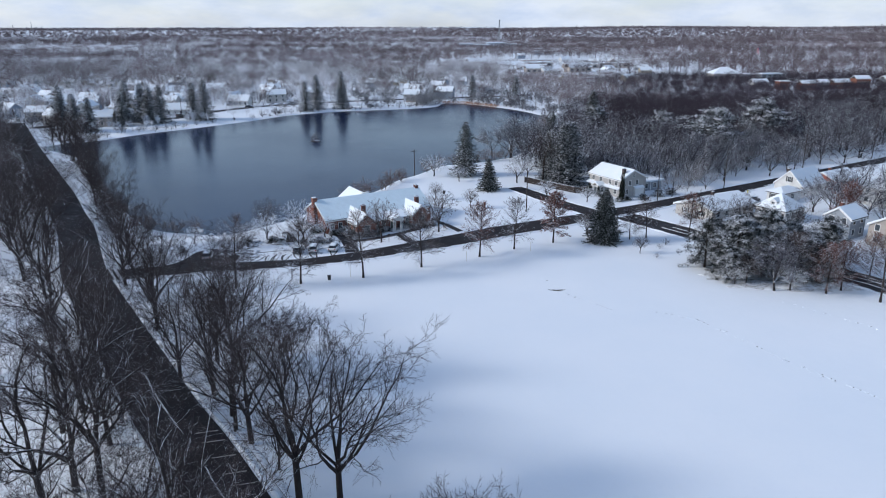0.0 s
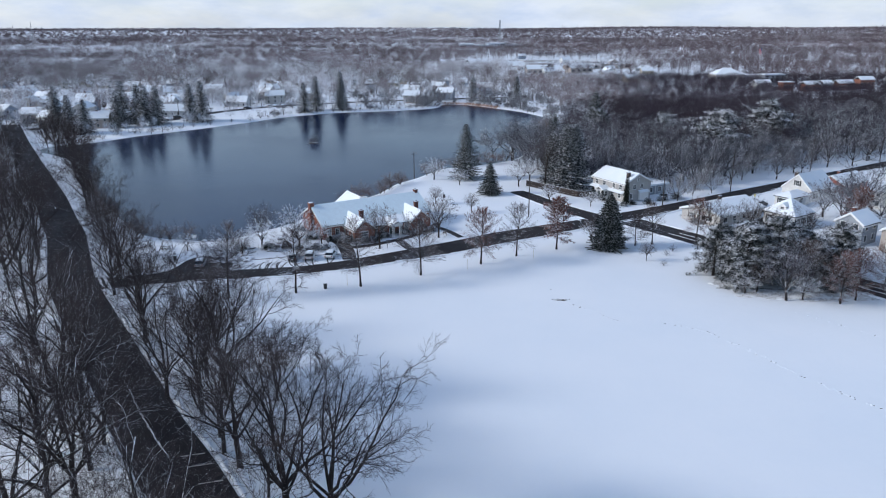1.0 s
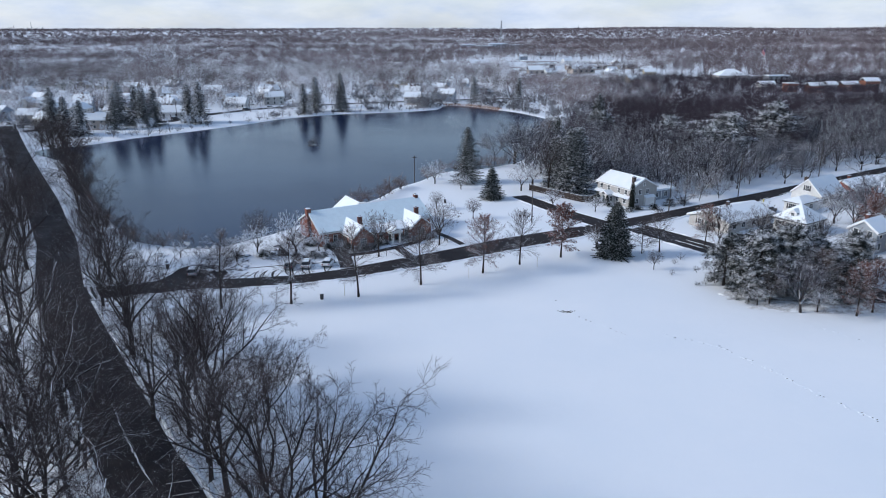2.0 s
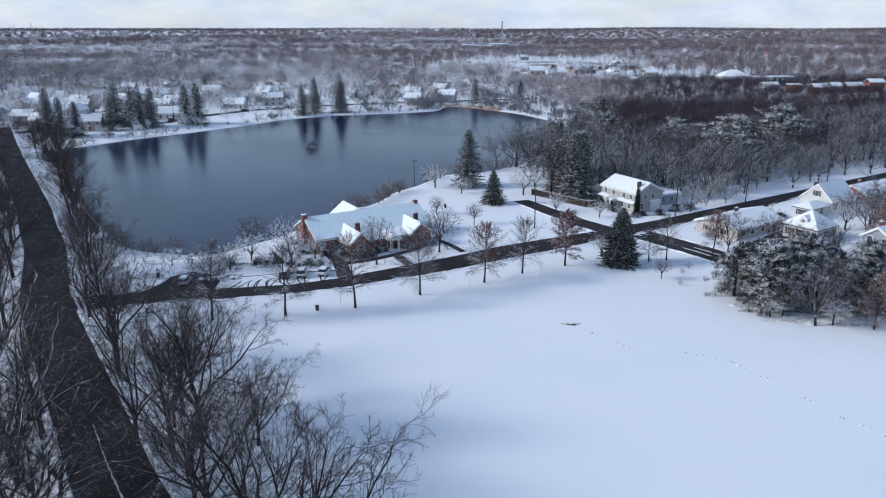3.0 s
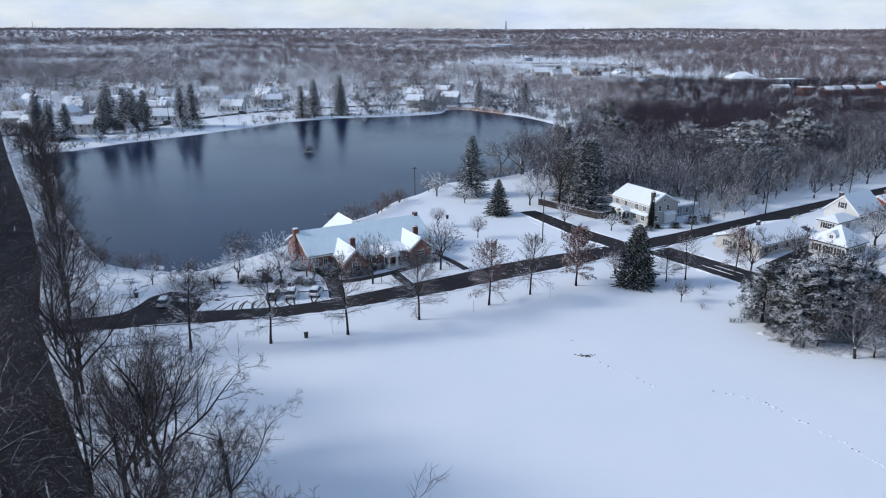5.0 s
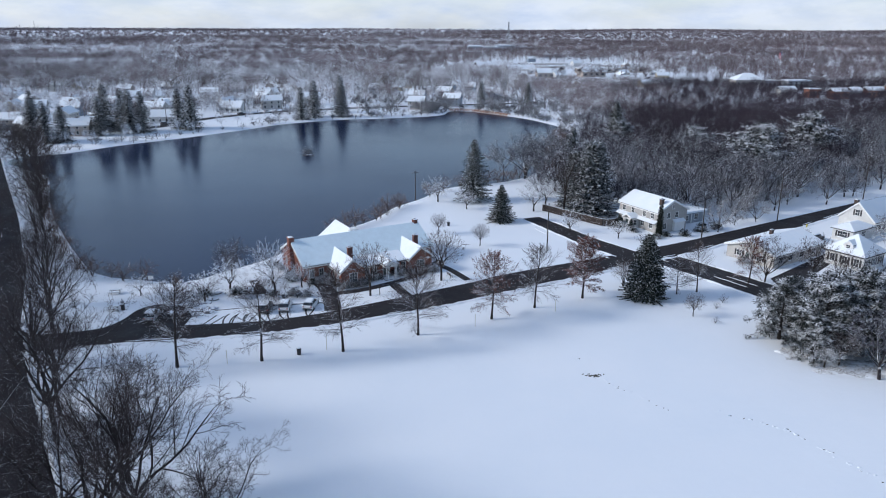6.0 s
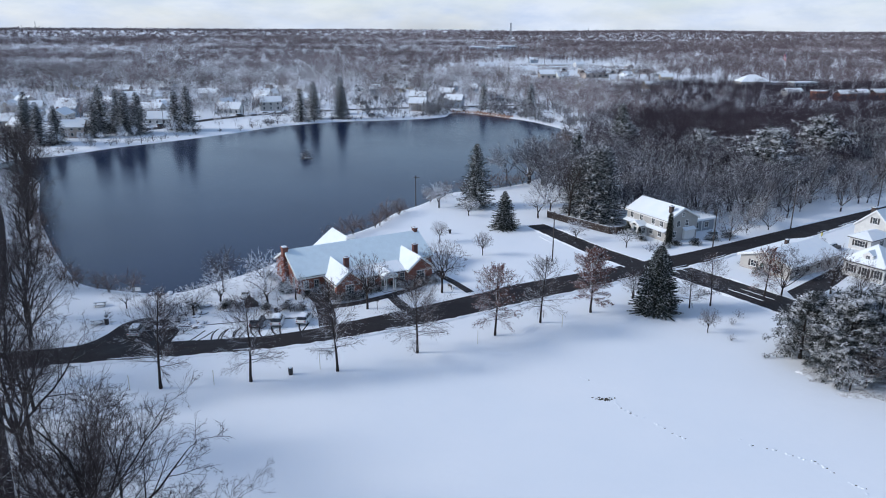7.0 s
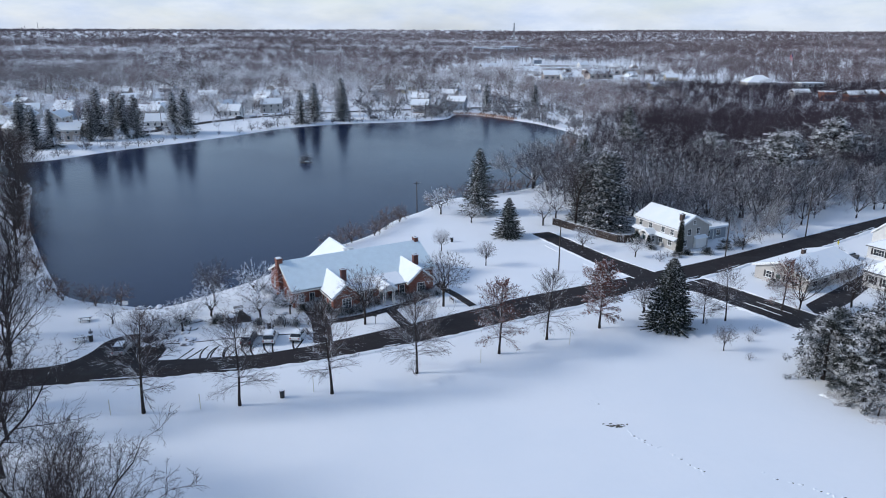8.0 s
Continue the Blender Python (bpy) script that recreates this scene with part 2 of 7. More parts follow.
class Geo:
    """Collects vertices and faces for one mesh."""

    def __init__(self):
        self.v, self.f = [], []

    def add(self, verts, faces, m=None):
        k = len(self.v)
        self.v += [tuple(m @ Vector(p)) for p in verts] if m else [tuple(p) for p in verts]
        self.f += [tuple(k + i for i in face) for face in faces]
        return self

    def box(self, x0, x1, y0, y1, z0, z1, m=None, taper=0.0, lean=(0, 0)):
        a, b = taper, taper
        verts = [(x0, y0, z0), (x1, y0, z0), (x1, y1, z0), (x0, y1, z0),
                 (x0 + a + lean[0], y0 + b + lean[1], z1), (x1 - a + lean[0], y0 + b + lean[1], z1),
                 (x1 - a + lean[0], y1 - b + lean[1], z1), (x0 + a + lean[0], y1 - b + lean[1], z1)]
        return self.add(verts, [(0, 3, 2, 1), (4, 5, 6, 7), (0, 1, 5, 4), (1, 2, 6, 5), (2, 3, 7, 6), (3, 0, 4, 7)], m)

    def prism(self, poly, z0, z1, m=None):
        """A flat polygon (x, y) raised from z0 to z1."""
        n = len(poly)
        verts = [(x, y, z0) for x, y in poly] + [(x, y, z1) for x, y in poly]
        faces = [tuple(range(n - 1, -1, -1)), tuple(range(n, 2 * n))]
        faces += [(i, (i + 1) % n, n + (i + 1) % n, n + i) for i in range(n)]
        return self.add(verts, faces, m)

    def slab(self, quad, thick, m=None):
        """A four-cornered sheet with thickness below it."""
        q = [Vector(p) for p in quad]
        n = (q[1] - q[0]).cross(q[2] - q[0]).normalized()
        verts = [tuple(p) for p in q] + [tuple(p - n * thick) for p in q]
        k = len(q)
        faces = [tuple(range(k)), tuple(range(2 * k - 1, k - 1, -1))] + [(i, k + i, k + (i + 1) % k, (i + 1) % k) for i in range(k)]
        return self.add(verts, faces, m)

    def tube(self, path, radii, sides=6, tip=False):
        """A round limb along a path of points; tip: drawn to a point."""
        k, n = len(self.v), len(path)
        for i, p in enumerate(path):
            if tip and i == n - 1:
                self.v.append(tuple(p))
                break
            d = (path[min(i + 1, n - 1)] - path[max(i - 1, 0)])
            d = d.normalized() if d.length > 1e-6 else Vector((0, 0, 1))
            a = d.cross(Vector((0.31, 0.91, 0.27))).normalized()
            b = d.cross(a)
            for j in range(sides):
                w = 2 * math.pi * j / sides
                self.v.append(tuple(p + (a * math.cos(w) + b * math.sin(w)) * radii[i]))
        rings = n - 1 if tip else n
        for i in range(rings - 1):
            for j in range(sides):
                q = (j + 1) % sides
                self.f.append((k + i * sides + j, k + i * sides + q, k + (i + 1) * sides + q, k + (i + 1) * sides + j))
        if tip:
            e, o = k + rings * sides, k + (rings - 1) * sides
            self.f += [(o + j, o + (j + 1) % sides, e) for j in range(sides)]
        else:
            o = k + (rings - 1) * sides
            self.f.append(tuple(o + j for j in range(sides)))
        return self

    def cyl(self, x, y, z0, z1, r, sides=10, r2=None):
        return self.tube([Vector((x, y, z0)), Vector((x, y, z1))], [r, r if r2 is None else r2], sides)

    def lump(self, x, y, z, rx, ry, rz, rng, rings=4, sides=9, rough=0.15):
        """A rounded heap with an uneven outline."""
        k = len(self.v)
        for i in range(rings):
            a = math.pi / 2 * i / rings
            for j in range(sides):
                w = 2 * math.pi * j / sides
                q = 1 + rng.uniform(-rough, rough)
                self.v.append((x + rx * q * math.cos(a) * math.cos(w), y + ry * q * math.cos(a) * math.sin(w), z + rz * math.sin(a) * q))
        self.v.append((x, y, z + rz))
        for i in range(rings - 1):
            for j in range(sides):
                q = (j + 1) % sides
                self.f.append((k + i * sides + j, k + i * sides + q, k + (i + 1) * sides + q, k + (i + 1) * sides + j))
        self.f += [(k + (rings - 1) * sides + j, k + (rings - 1) * sides + (j + 1) % sides, k + rings * sides) for j in range(sides)]
        return self

    def mesh(self, name, mat, smooth=False):
        me = bpy.data.meshes.new(name)
        me.from_pydata(self.v, [], self.f)
        me.materials.append(mat)
        if smooth:
            me.polygons.foreach_set("use_smooth", [True] * len(me.polygons))
        me.update()
        return me


def array_mesh(name, verts, tris, mat):
    """A mesh out of numpy arrays."""
    me = bpy.data.meshes.new(name)
    me.vertices.add(len(verts))
    me.vertices.foreach_set("co", np.ascontiguousarray(verts, dtype=np.float32).ravel())
    k = tris.shape[1]
    me.loops.add(len(tris) * k)
    me.loops.foreach_set("vertex_index", np.ascontiguousarray(tris, dtype=np.int32).ravel())
    me.polygons.add(len(tris))
    me.polygons.foreach_set("loop_start", np.arange(0, len(tris) * k, k, dtype=np.int32))
    me.materials.append(mat)
    me.update(calc_edges=True)
    return me


def part(name, geo, mat, parent, label="", smooth=False):
    ob = new(name, geo.mesh(name, mat, smooth))
    ob.parent = parent
    return tagged(ob, label)


def thing(name, label, category, m=None, group=""):
    ob = new(name)
    if m is not None:
        ob.matrix_basis = m
    return tagged(ob, label, category, group)


def structure(name, me, label):
    return tagged(new(name, me), label, kind="structure")


def turned(x, y, degrees, z=0.0, scale=1.0):
    return pose(x, y, z, 0, 0, degrees) @ Matrix.Scale(scale, 4)


def smooth_line(points, step=2.0):
    """Points along a curve through the given (x, y) points."""
    p = [Vector((a, b)) for a, b in points]
    p = [p[0] * 2 - p[1]] + p + [p[-1] * 2 - p[-2]]
    out = []
    for i in range(1, len(p) - 2):
        n = max(2, int((p[i + 1] - p[i]).length / step))
        for j in range(n):
            t = j / n
            out.append(0.5 * (2 * p[i] + (p[i + 1] - p[i - 1]) * t + (2 * p[i - 1] - 5 * p[i] + 4 * p[i + 1] - p[i + 2]) * t * t
                              + (3 * p[i] - p[i - 1] - 3 * p[i + 1] + p[i + 2]) * t ** 3))
    out.append(p[-2])
    return out


def resample(line, n):
    d = [0.0]
    for a, b in zip(line, line[1:]):
        d.append(d[-1] + (b - a).length)
    xs = np.interp(np.linspace(0, d[-1], n), d, [q[0] for q in line])
    ys = np.interp(np.linspace(0, d[-1], n), d, [q[1] for q in line])
    return [Vector((x, y)) for x, y in zip(xs, ys)]


def offset(line, d):
    """The line moved sideways by d metres, to its left."""
    out = []
    for i, p in enumerate(line):
        t = (line[min(i + 1, len(line) - 1)] - line[max(i - 1, 0)]).normalized()
        out.append(p + Vector((-t[1], t[0])) * d)
    return out


def strip(right, left, z, n=None, cross=4, crown=0.05, depth=0.25):
    """A paved strip between two edge lines, slightly crowned, with its edges going down into the ground."""
    n = n or max(len(right), len(left))
    a, b = resample(right, n), resample(left, n)
    g = Geo()
    for p, q in zip(a, b):
        g.v.append((p[0], p[1], z - depth))
        for j in range(cross + 1):
            t = j / cross
            r = p.lerp(q, t)
            g.v.append((r[0], r[1], z + crown * 4 * t * (1 - t)))
        g.v.append((q[0], q[1], z - depth))
    w = cross + 3
    for i in range(n - 1):
        for j in range(w - 1):
            g.f.append((i * w + j, i * w + j + 1, (i + 1) * w + j + 1, (i + 1) * w + j))
    return g


def berm(line, width, height, rng, ragged=0.35):
    """A low uneven ridge of ploughed snow along a line."""
    g = Geo()
    n, w = len(line), 6
    for i, p in enumerate(line):
        t = (line[min(i + 1, n - 1)] - line[max(i - 1, 0)]).normalized()
        s = Vector((-t[1], t[0]))
        wd, ht = width * (1 + rng.uniform(-ragged, ragged)), height * (1 + rng.uniform(-ragged, ragged) * 1.4)
        mid = rng.uniform(-0.15, 0.15) * width
        for j in range(w):
            u = j / (w - 1) * 2 - 1
            q = p + s * (mid + u * wd / 2)
            g.v.append((q[0], q[1], -0.06 + (ht + 0.06) * max(0.0, 1 - u * u) ** 0.8))
    for i in range(n - 1):
        for j in range(w - 1):
            g.f.append((i * w + j, i * w + j + 1, (i + 1) * w + j + 1, (i + 1) * w + j))
    return g

# ---- land and water ----
WATER_Z = -0.5
POND = smooth_line([(-54.8, 160.3), (-49.8, 160.9), (-45.0, 166.6), (-38.0, 175.5), (-34.5, 183.5), (-30, 193), (-19.5, 207), (-14.2, 222.0), (-8.0, 231.1),
                    (0.4, 246.7), (12.3, 252.2), (23.3, 260.4), (29.5, 268.9), (37.4, 290), (36.5, 305), (43, 318), (48.9, 351.5), (58.0, 377.3),
                    (46.3, 413.4), (30.5, 436.6), (13.9, 454.5), (1.0, 456.9), (-3.7, 438), (-18.8, 427.7), (-33.5, 422.4), (-59.4, 414.7),
                    (-84.8, 396.5), (-100.3, 372.7), (-121.5, 345.2), (-137.6, 327.2), (-150.0, 307.5), (-161.4, 299), (-163, 288),
                    (-150, 276), (-134, 262), (-122.5, 243), (-108, 217), (-94.8, 197), (-77.7, 173.2), (-69.1, 164.2), (-54.8, 160.3)], 3.0)[:-1]
POND_XY = np.array([(p[0], p[1]) for p in POND])


def shore_distance(x, y):
    """Metres from the pond's shore: below zero in the water."""
    x, y = np.asarray(x, float), np.asarray(y, float)
    a, b = POND_XY, np.roll(POND_XY, -1, axis=0)
    best, inside = np.full(x.shape, 1e9), np.zeros(x.shape, bool)
    for (ax, ay), (bx, by) in zip(a, b):
        dx, dy = bx - ax, by - ay
        t = np.clip(((x - ax) * dx + (y - ay) * dy) / (dx * dx + dy * dy), 0, 1)
        best = np.minimum(best, np.hypot(x - ax - t * dx, y - ay - t * dy))
        cross = (ay > y) != (by > y)
        inside ^= cross & (x < (bx - ax) * (y - ay) / (by - ay + 1e-12) + ax)
    return np.where(inside, -best, best)


def ease(v, a, b):
    t = np.clip((v - a) / (b - a), 0, 1)
    return t * t * (3 - 2 * t)


def land_height(x, y):
    """The lie of the land: level round the pond, gentle hills far off."""
    r = np.hypot(x, y)
    hills = 14 * np.sin(x / 610 + 1.3) * np.sin(y / 720 + 0.4) + 9 * np.sin(x / 330 - y / 410 + 2.0)
    return ease(r, 1300, 4600) * 24 + ease(r, 900, 2200) * hills * 0.55


def stretch(lo, fine_lo, fine_hi, hi, step, grow):
    mid = list(np.arange(fine_lo, fine_hi + step, step))
    up, d = [mid[-1]], step
    while up[-1] < hi:
        d *= grow
        up.append(up[-1] + d)
    down, d = [mid[0]], step
    while down[-1] > lo:
        d *= grow
        down.append(down[-1] - d)
    return np.array(down[:0:-1] + mid + up[1:])


gx, gy = stretch(-4800, -176, 74, 4800, 2.4, 1.09), stretch(-500, 148, 470, 4900, 2.4, 1.09)
GX, GY = np.meshgrid(gx, gy)
sd = np.where((GX > -260) & (GX < 160) & (GY > 60) & (GY < 560), 0.0, 99.0)
near = sd < 1
sd[near] = shore_distance(GX[near], GY[near])
GZ = land_height(GX, GY) + np.where(sd < 2.2, np.clip((sd - 2.2) * 0.22, -1.8, 0), 0)
nx, ny = len(gx), len(gy)
idx = np.arange(nx * ny).reshape(ny, nx)
quads = np.stack([idx[:-1, :-1], idx[:-1, 1:], idx[1:, 1:], idx[1:, :-1]], -1).reshape(-1, 4)
ground_mesh = array_mesh("ground", np.stack([GX, GY, GZ], -1).reshape(-1, 3), quads, M_GROUND)
ground_mesh.polygons.foreach_set("use_smooth", [True] * len(ground_mesh.polygons))
structure("ground", ground_mesh, "gently rolling open ground under fresh white snow")

wg = Geo()
wg.add([(p[0], p[1], WATER_Z) for p in offset(POND, -2.5)], [tuple(range(len(POND)))])
structure("water", wg.mesh("water", M_WATER), "dark blue still pond water reflecting trees and sky")

# ---- roads ----
rng = random.Random(4)
A_NEAR = smooth_line([(-64, 128), (-60.7, 128.7), (-46.5, 131.6), (-31.5, 134.6), (-20.4, 138.1), (-12.8, 141.3), (-1, 147), (10.4, 153.7), (20.8, 159.9),
                      (32.2, 166.5), (42, 172.3), (53.6, 179), (63.8, 186), (83.7, 197.7), (111.6, 218.6), (135, 233), (200, 275), (290, 330)])
A_FAR = smooth_line([(-70, 134.2), (-60, 134.7), (-46, 137.6), (-29, 140.9), (-20.4, 144.5), (-8.5, 151.4), (5.9, 160.4), (11.2, 164.2), (22.3, 170.2),
                     (33, 175.6), (45, 182.3), (56.5, 188.9), (80.3, 204.3), (114.9, 226.5), (134, 239), (200, 281), (290, 336)])
structure("road_1", strip(A_NEAR, A_FAR, 0.03, 240).mesh("road_1", M_STREET), "wet black asphalt street with slush along its edges")
B_RIGHT = smooth_line([(60, -52), (20, 6), (0, 35.5), (-17.7, 61), (-26, 73.1), (-32.1, 81.2), (-40, 92.8), (-50.1, 107.5), (-59.1, 120.6), (-67.5, 133.3),
                       (-74.5, 146), (-85.3, 166), (-95.2, 181.5), (-109.9, 205.2), (-133.3, 240.4), (-170, 296), (-215, 366)])
B_LEFT = offset(B_RIGHT, 8.2)
structure("road_2", strip(B_RIGHT, B_LEFT, 0.034, 220).mesh("road_2", M_ASPHALT), "dark wet asphalt road with patches of old slush")
D_L = smooth_line([(19.5, 208), (22.1, 203), (31.5, 184.5), (37.0, 176.5)])
D_R = smooth_line([(24.5, 210), (27.4, 205), (35.6, 190), (42.4, 180.5)])
structure("road_3", strip(D_L, D_R, 0.026, 24).mesh("road_3", M_LANE), "short side lane of wet asphalt with snow streaks")
E_L = smooth_line([(43.5, 173.5), (45.5, 170.7), (51.6, 162.2), (59.9, 150), (72, 132), (79, 122), (95, 97), (125, 52)])
E_R = smooth_line([(50.5, 177.0), (52.6, 174.0), (58.6, 165.8), (66.8, 154), (79, 136), (86, 126), (102, 101), (132, 56)])
structure("road_4", strip(E_L, E_R, 0.027, 60).mesh("road_4", M_LANE), "side street with wheel tracks through thin snow")
F_R = smooth_line([(-215, 330), (-165, 366), (-141.9, 378), (-132.7, 402), (-116.6, 427), (-96.5, 445.5), (-60, 464), (-20, 478), (60, 500)])
F_L = offset(F_R, 7.0)
structure("road_5", strip(F_R, F_L, 0.03, 80).mesh("road_5", M_LANE), "slushy street along the far shore of the pond")

# parking bay and turning place beside the street
g = Geo()
g.prism([tuple(q) for q in smooth_line([(-66, 134.0), (-57, 136.6), (-54.4, 140.5), (-53.6, 145), (-51, 147.6), (-47.6, 147.6), (-44.6, 144.6), (-42.5, 141.6), (-39.5, 139.0), (-36, 137.0)], 0.8)], -0.2, 0.042)
structure("pavement_turning_place", g.mesh("pavement_turning_place", M_STREET), "wet asphalt turning place at the street's edge")
g = Geo()
g.prism([(-43.0, 138.4), (-29.0, 140.6), (-20.5, 144.2), (-21.5, 148.6), (-31, 147.2), (-43.2, 143.8)], -0.2, 0.046)
structure("pavement_parking", g.mesh("pavement_parking", M_ROUGH_SNOW), "parking bays under thin snow with bare patches")
g = Geo()
g.prism([(64.4, 163.0), (72.9, 170.4), (84.6, 180.5), (81.6, 173.1), (73.4, 164.7), (63.8, 156.4)], -0.2, 0.03)
structure("pavement_driveway", g.mesh("pavement_driveway", M_LANE), "dark cleared driveway beside the bungalow")
# tyre tracks out of the bays, and the kerb behind them
g = Geo()
for x, y, t in ((-31.2, 143.2, 90), (-27.9, 143.8, 92), (-35.0, 142.2, 78), (-38.6, 141.4, 78), (-23.6, 145.2, 84), (-33.2, 142.6, 74), (-36.8, 142.0, 70)):
    for side in (-0.72, 0.72):
        d, n = Vector((math.cos(radians(t)), math.sin(radians(t)))), Vector((-math.sin(radians(t)), math.cos(radians(t))))
        bow = rng.uniform(-1.6, 0.6)
        line = [Vector((x, y)) + n * (side + bow * (q / 5) ** 2 * 1.4) - d * (q * 0.85 - 1.2) for q in range(6)]
        g.add(*(lambda k: (k.v, k.f))(strip(offset(line, -0.13), offset(line, 0.13), 0.056, 6, 1, 0.0, 0.05)))
tagged(new("tyre_tracks", g.mesh("tyre_tracks", M_LANE)), "dark tyre tracks pressed through thin snow", "tracks", kind="stuff")
kl = smooth_line([(-45.5, 145.2), (-43.2, 144.2), (-36, 145.9), (-31, 147.3), (-21.2, 148.9)], 1.0)
structure("pavement_kerb_2", strip(offset(kl, -0.1), offset(kl, 0.12), 0.16, None, 2, 0.0, 0.3).mesh("pavement_kerb_2", M_KERB), "dark stone kerb behind the parking bays")
# paths round the brick building
for k, (pts, wd) in enumerate((([(-19.4, 145.2), (-20.6, 150.5), (-22.6, 156.5), (-25.6, 161.5)], 3.0),
                               ([(-21.6, 153.2), (-16.4, 155.0), (-10.2, 159.4), (-5.5, 164.2), (-2.6, 170.0), (-1.0, 173.5)], 1.7),
                               ([(-10.4, 159.9), (-8.4, 155.6), (-6.4, 151.6)], 2.0),
                               ([(-2.6, 172.0), (1.0, 167.4), (4.6, 161.2)], 1.5))):
    c = smooth_line(pts, 1.0)
    structure("pavement_path_%d" % (k + 1), strip(offset(c, -wd / 2), offset(c, wd / 2), 0.05 + 0.004 * k, None, 2, 0.01).mesh("pavement_path", M_LANE),
              "cleared dark path between snowy lawns")

# ploughed snow along the street edges, kerbs
for name, line, w, h in (("snow_bank", A_NEAR[4:118], 1.1, 0.22), ("snow_bank", offset(A_FAR, 0.5)[80:150], 0.9, 0.2), ("snow_bank", offset(B_RIGHT, -0.55), 0.7, 0.2),
                         ("snow_bank", offset(B_LEFT, 0.35), 0.7, 0.14), ("snow_bank", offset(E_L, -0.4), 0.9, 0.2), ("snow_bank", offset(E_R, 0.3), 0.9, 0.2),
                         ("snow_bank", D_L, 0.7, 0.16), ("snow_bank", D_R, 0.7, 0.16)):
    tagged(new(name, berm(resample(line, len(line) * 2), w, h, rng).mesh(name, M_ROUGH_SNOW, True)), "low ragged ridge of ploughed snow beside asphalt", "snow bank", kind="stuff")
kerb_line = resample(offset(B_RIGHT, -1.25), 420)
k_in, k_out = kerb_line, offset(kerb_line, -0.55)
structure("pavement_kerb", strip(k_out, k_in, 0.14, 420, 2, 0.0, 0.3).mesh("pavement_kerb", M_KERB), "dark stone kerb edging with crumbs of snow")

# painted bay lines along the road's field side
for k in range(9):
    c = resample(B_RIGHT, 400)
    p = min(c, key=lambda q: abs(q[1] - (52.5 + 2.75 * k)))
    m = pose(p[0], p[1], 0, 0, 0, 196)
    structure("road_line_%d" % (k + 1), Geo().box(0.5, 3.1, -0.07, 0.07, 0.0, 0.105, m).mesh("road_line", M_LINE), "worn white painted parking line")

# old slush left between the wheel tracks of the two roads
def slush(name, line, width, rng, gap=0.25):
    g = Geo()
    pts = resample(line, int(len(line) * 3))
    run = []
    for i, p in enumerate(pts):
        keep = noise.noise((p[0] * 0.11, p[1] * 0.11, 3.7)) > -0.25 + gap
        if keep:
            run.append(p)
        if (not keep or i == len(pts) - 1) and len(run) > 3:
            n = len(run)
            for j, q in enumerate(run):
                t = (run[min(j + 1, n - 1)] - run[max(j - 1, 0)]).normalized()
                s = Vector((-t[1], t[0]))
                w = width * rng.uniform(0.5, 1.25) * min(1, (j + 0.3) / 2, (n - j - 0.7) / 2)
                off = rng.uniform(-0.08, 0.08)
                k = len(g.v)
                for u, z in ((-1, 0.03), (-0.5, 0.13), (0.5, 0.13), (1, 0.03)):
                    r = q + s * (off + u * w / 2)
                    g.v.append((r[0], r[1], z))
                if j:
                    g.f += [(k - 4 + m, k - 3 + m, k + 1 + m, k + m) for m in range(3)]
            run = []
        elif not keep:
            run = []
    return tagged(new(name, g.mesh(name, M_ROUGH_SNOW, True)), "thin broken line of slush along a wet road", "slush", kind="stuff")


slush("slush_line", [q for q in offset(B_RIGHT, 4.1) if 38 < q[1] < 92], 0.26, rng, 0.12)
slush("slush_line", [q for q in offset(B_RIGHT, 3.9) if 96 < q[1] < 240], 0.2, rng, 0.5)
slush("slush_line", offset(A_NEAR, 1.0), 0.25, rng, 0.35)
slush("slush_line", offset(E_L, 2.6), 0.28, rng, 0.38)
slush("slush_line", offset(E_L, 4.8), 0.24, rng, 0.42)
slush("slush_line", offset(D_L, -2.2), 0.5, rng, 0.2)


# ---- trees ----


def bend(rng, p, d, length, n, lift, wobble):
    """A limb's path from p along d, in n steps, lifted (or drooping) along its way."""
    out, d = [p.copy()], d.normalized()
    for _ in range(n):
        d = (d + Vector((rng.gauss(0, wobble), rng.gauss(0, wobble), rng.gauss(0, wobble) + lift))).normalized()
        out.append(out[-1] + d * (length / n))
    return out


def along(path, t):
    k = min(int(t * (len(path) - 1)), len(path) - 2)
    f = t * (len(path) - 1) - k
    return path[k].lerp(path[k + 1], f), (path[k + 1] - path[k]).normalized()


def side_dir(rng, d, spread, up=0.0):
    a = d.cross(Vector((rng.gauss(0, 1), rng.gauss(0, 1), rng.gauss(0, 1)))).normalized()
    return (d * math.cos(spread) + a * math.sin(spread) + Vector((0, 0, up))).normalized()


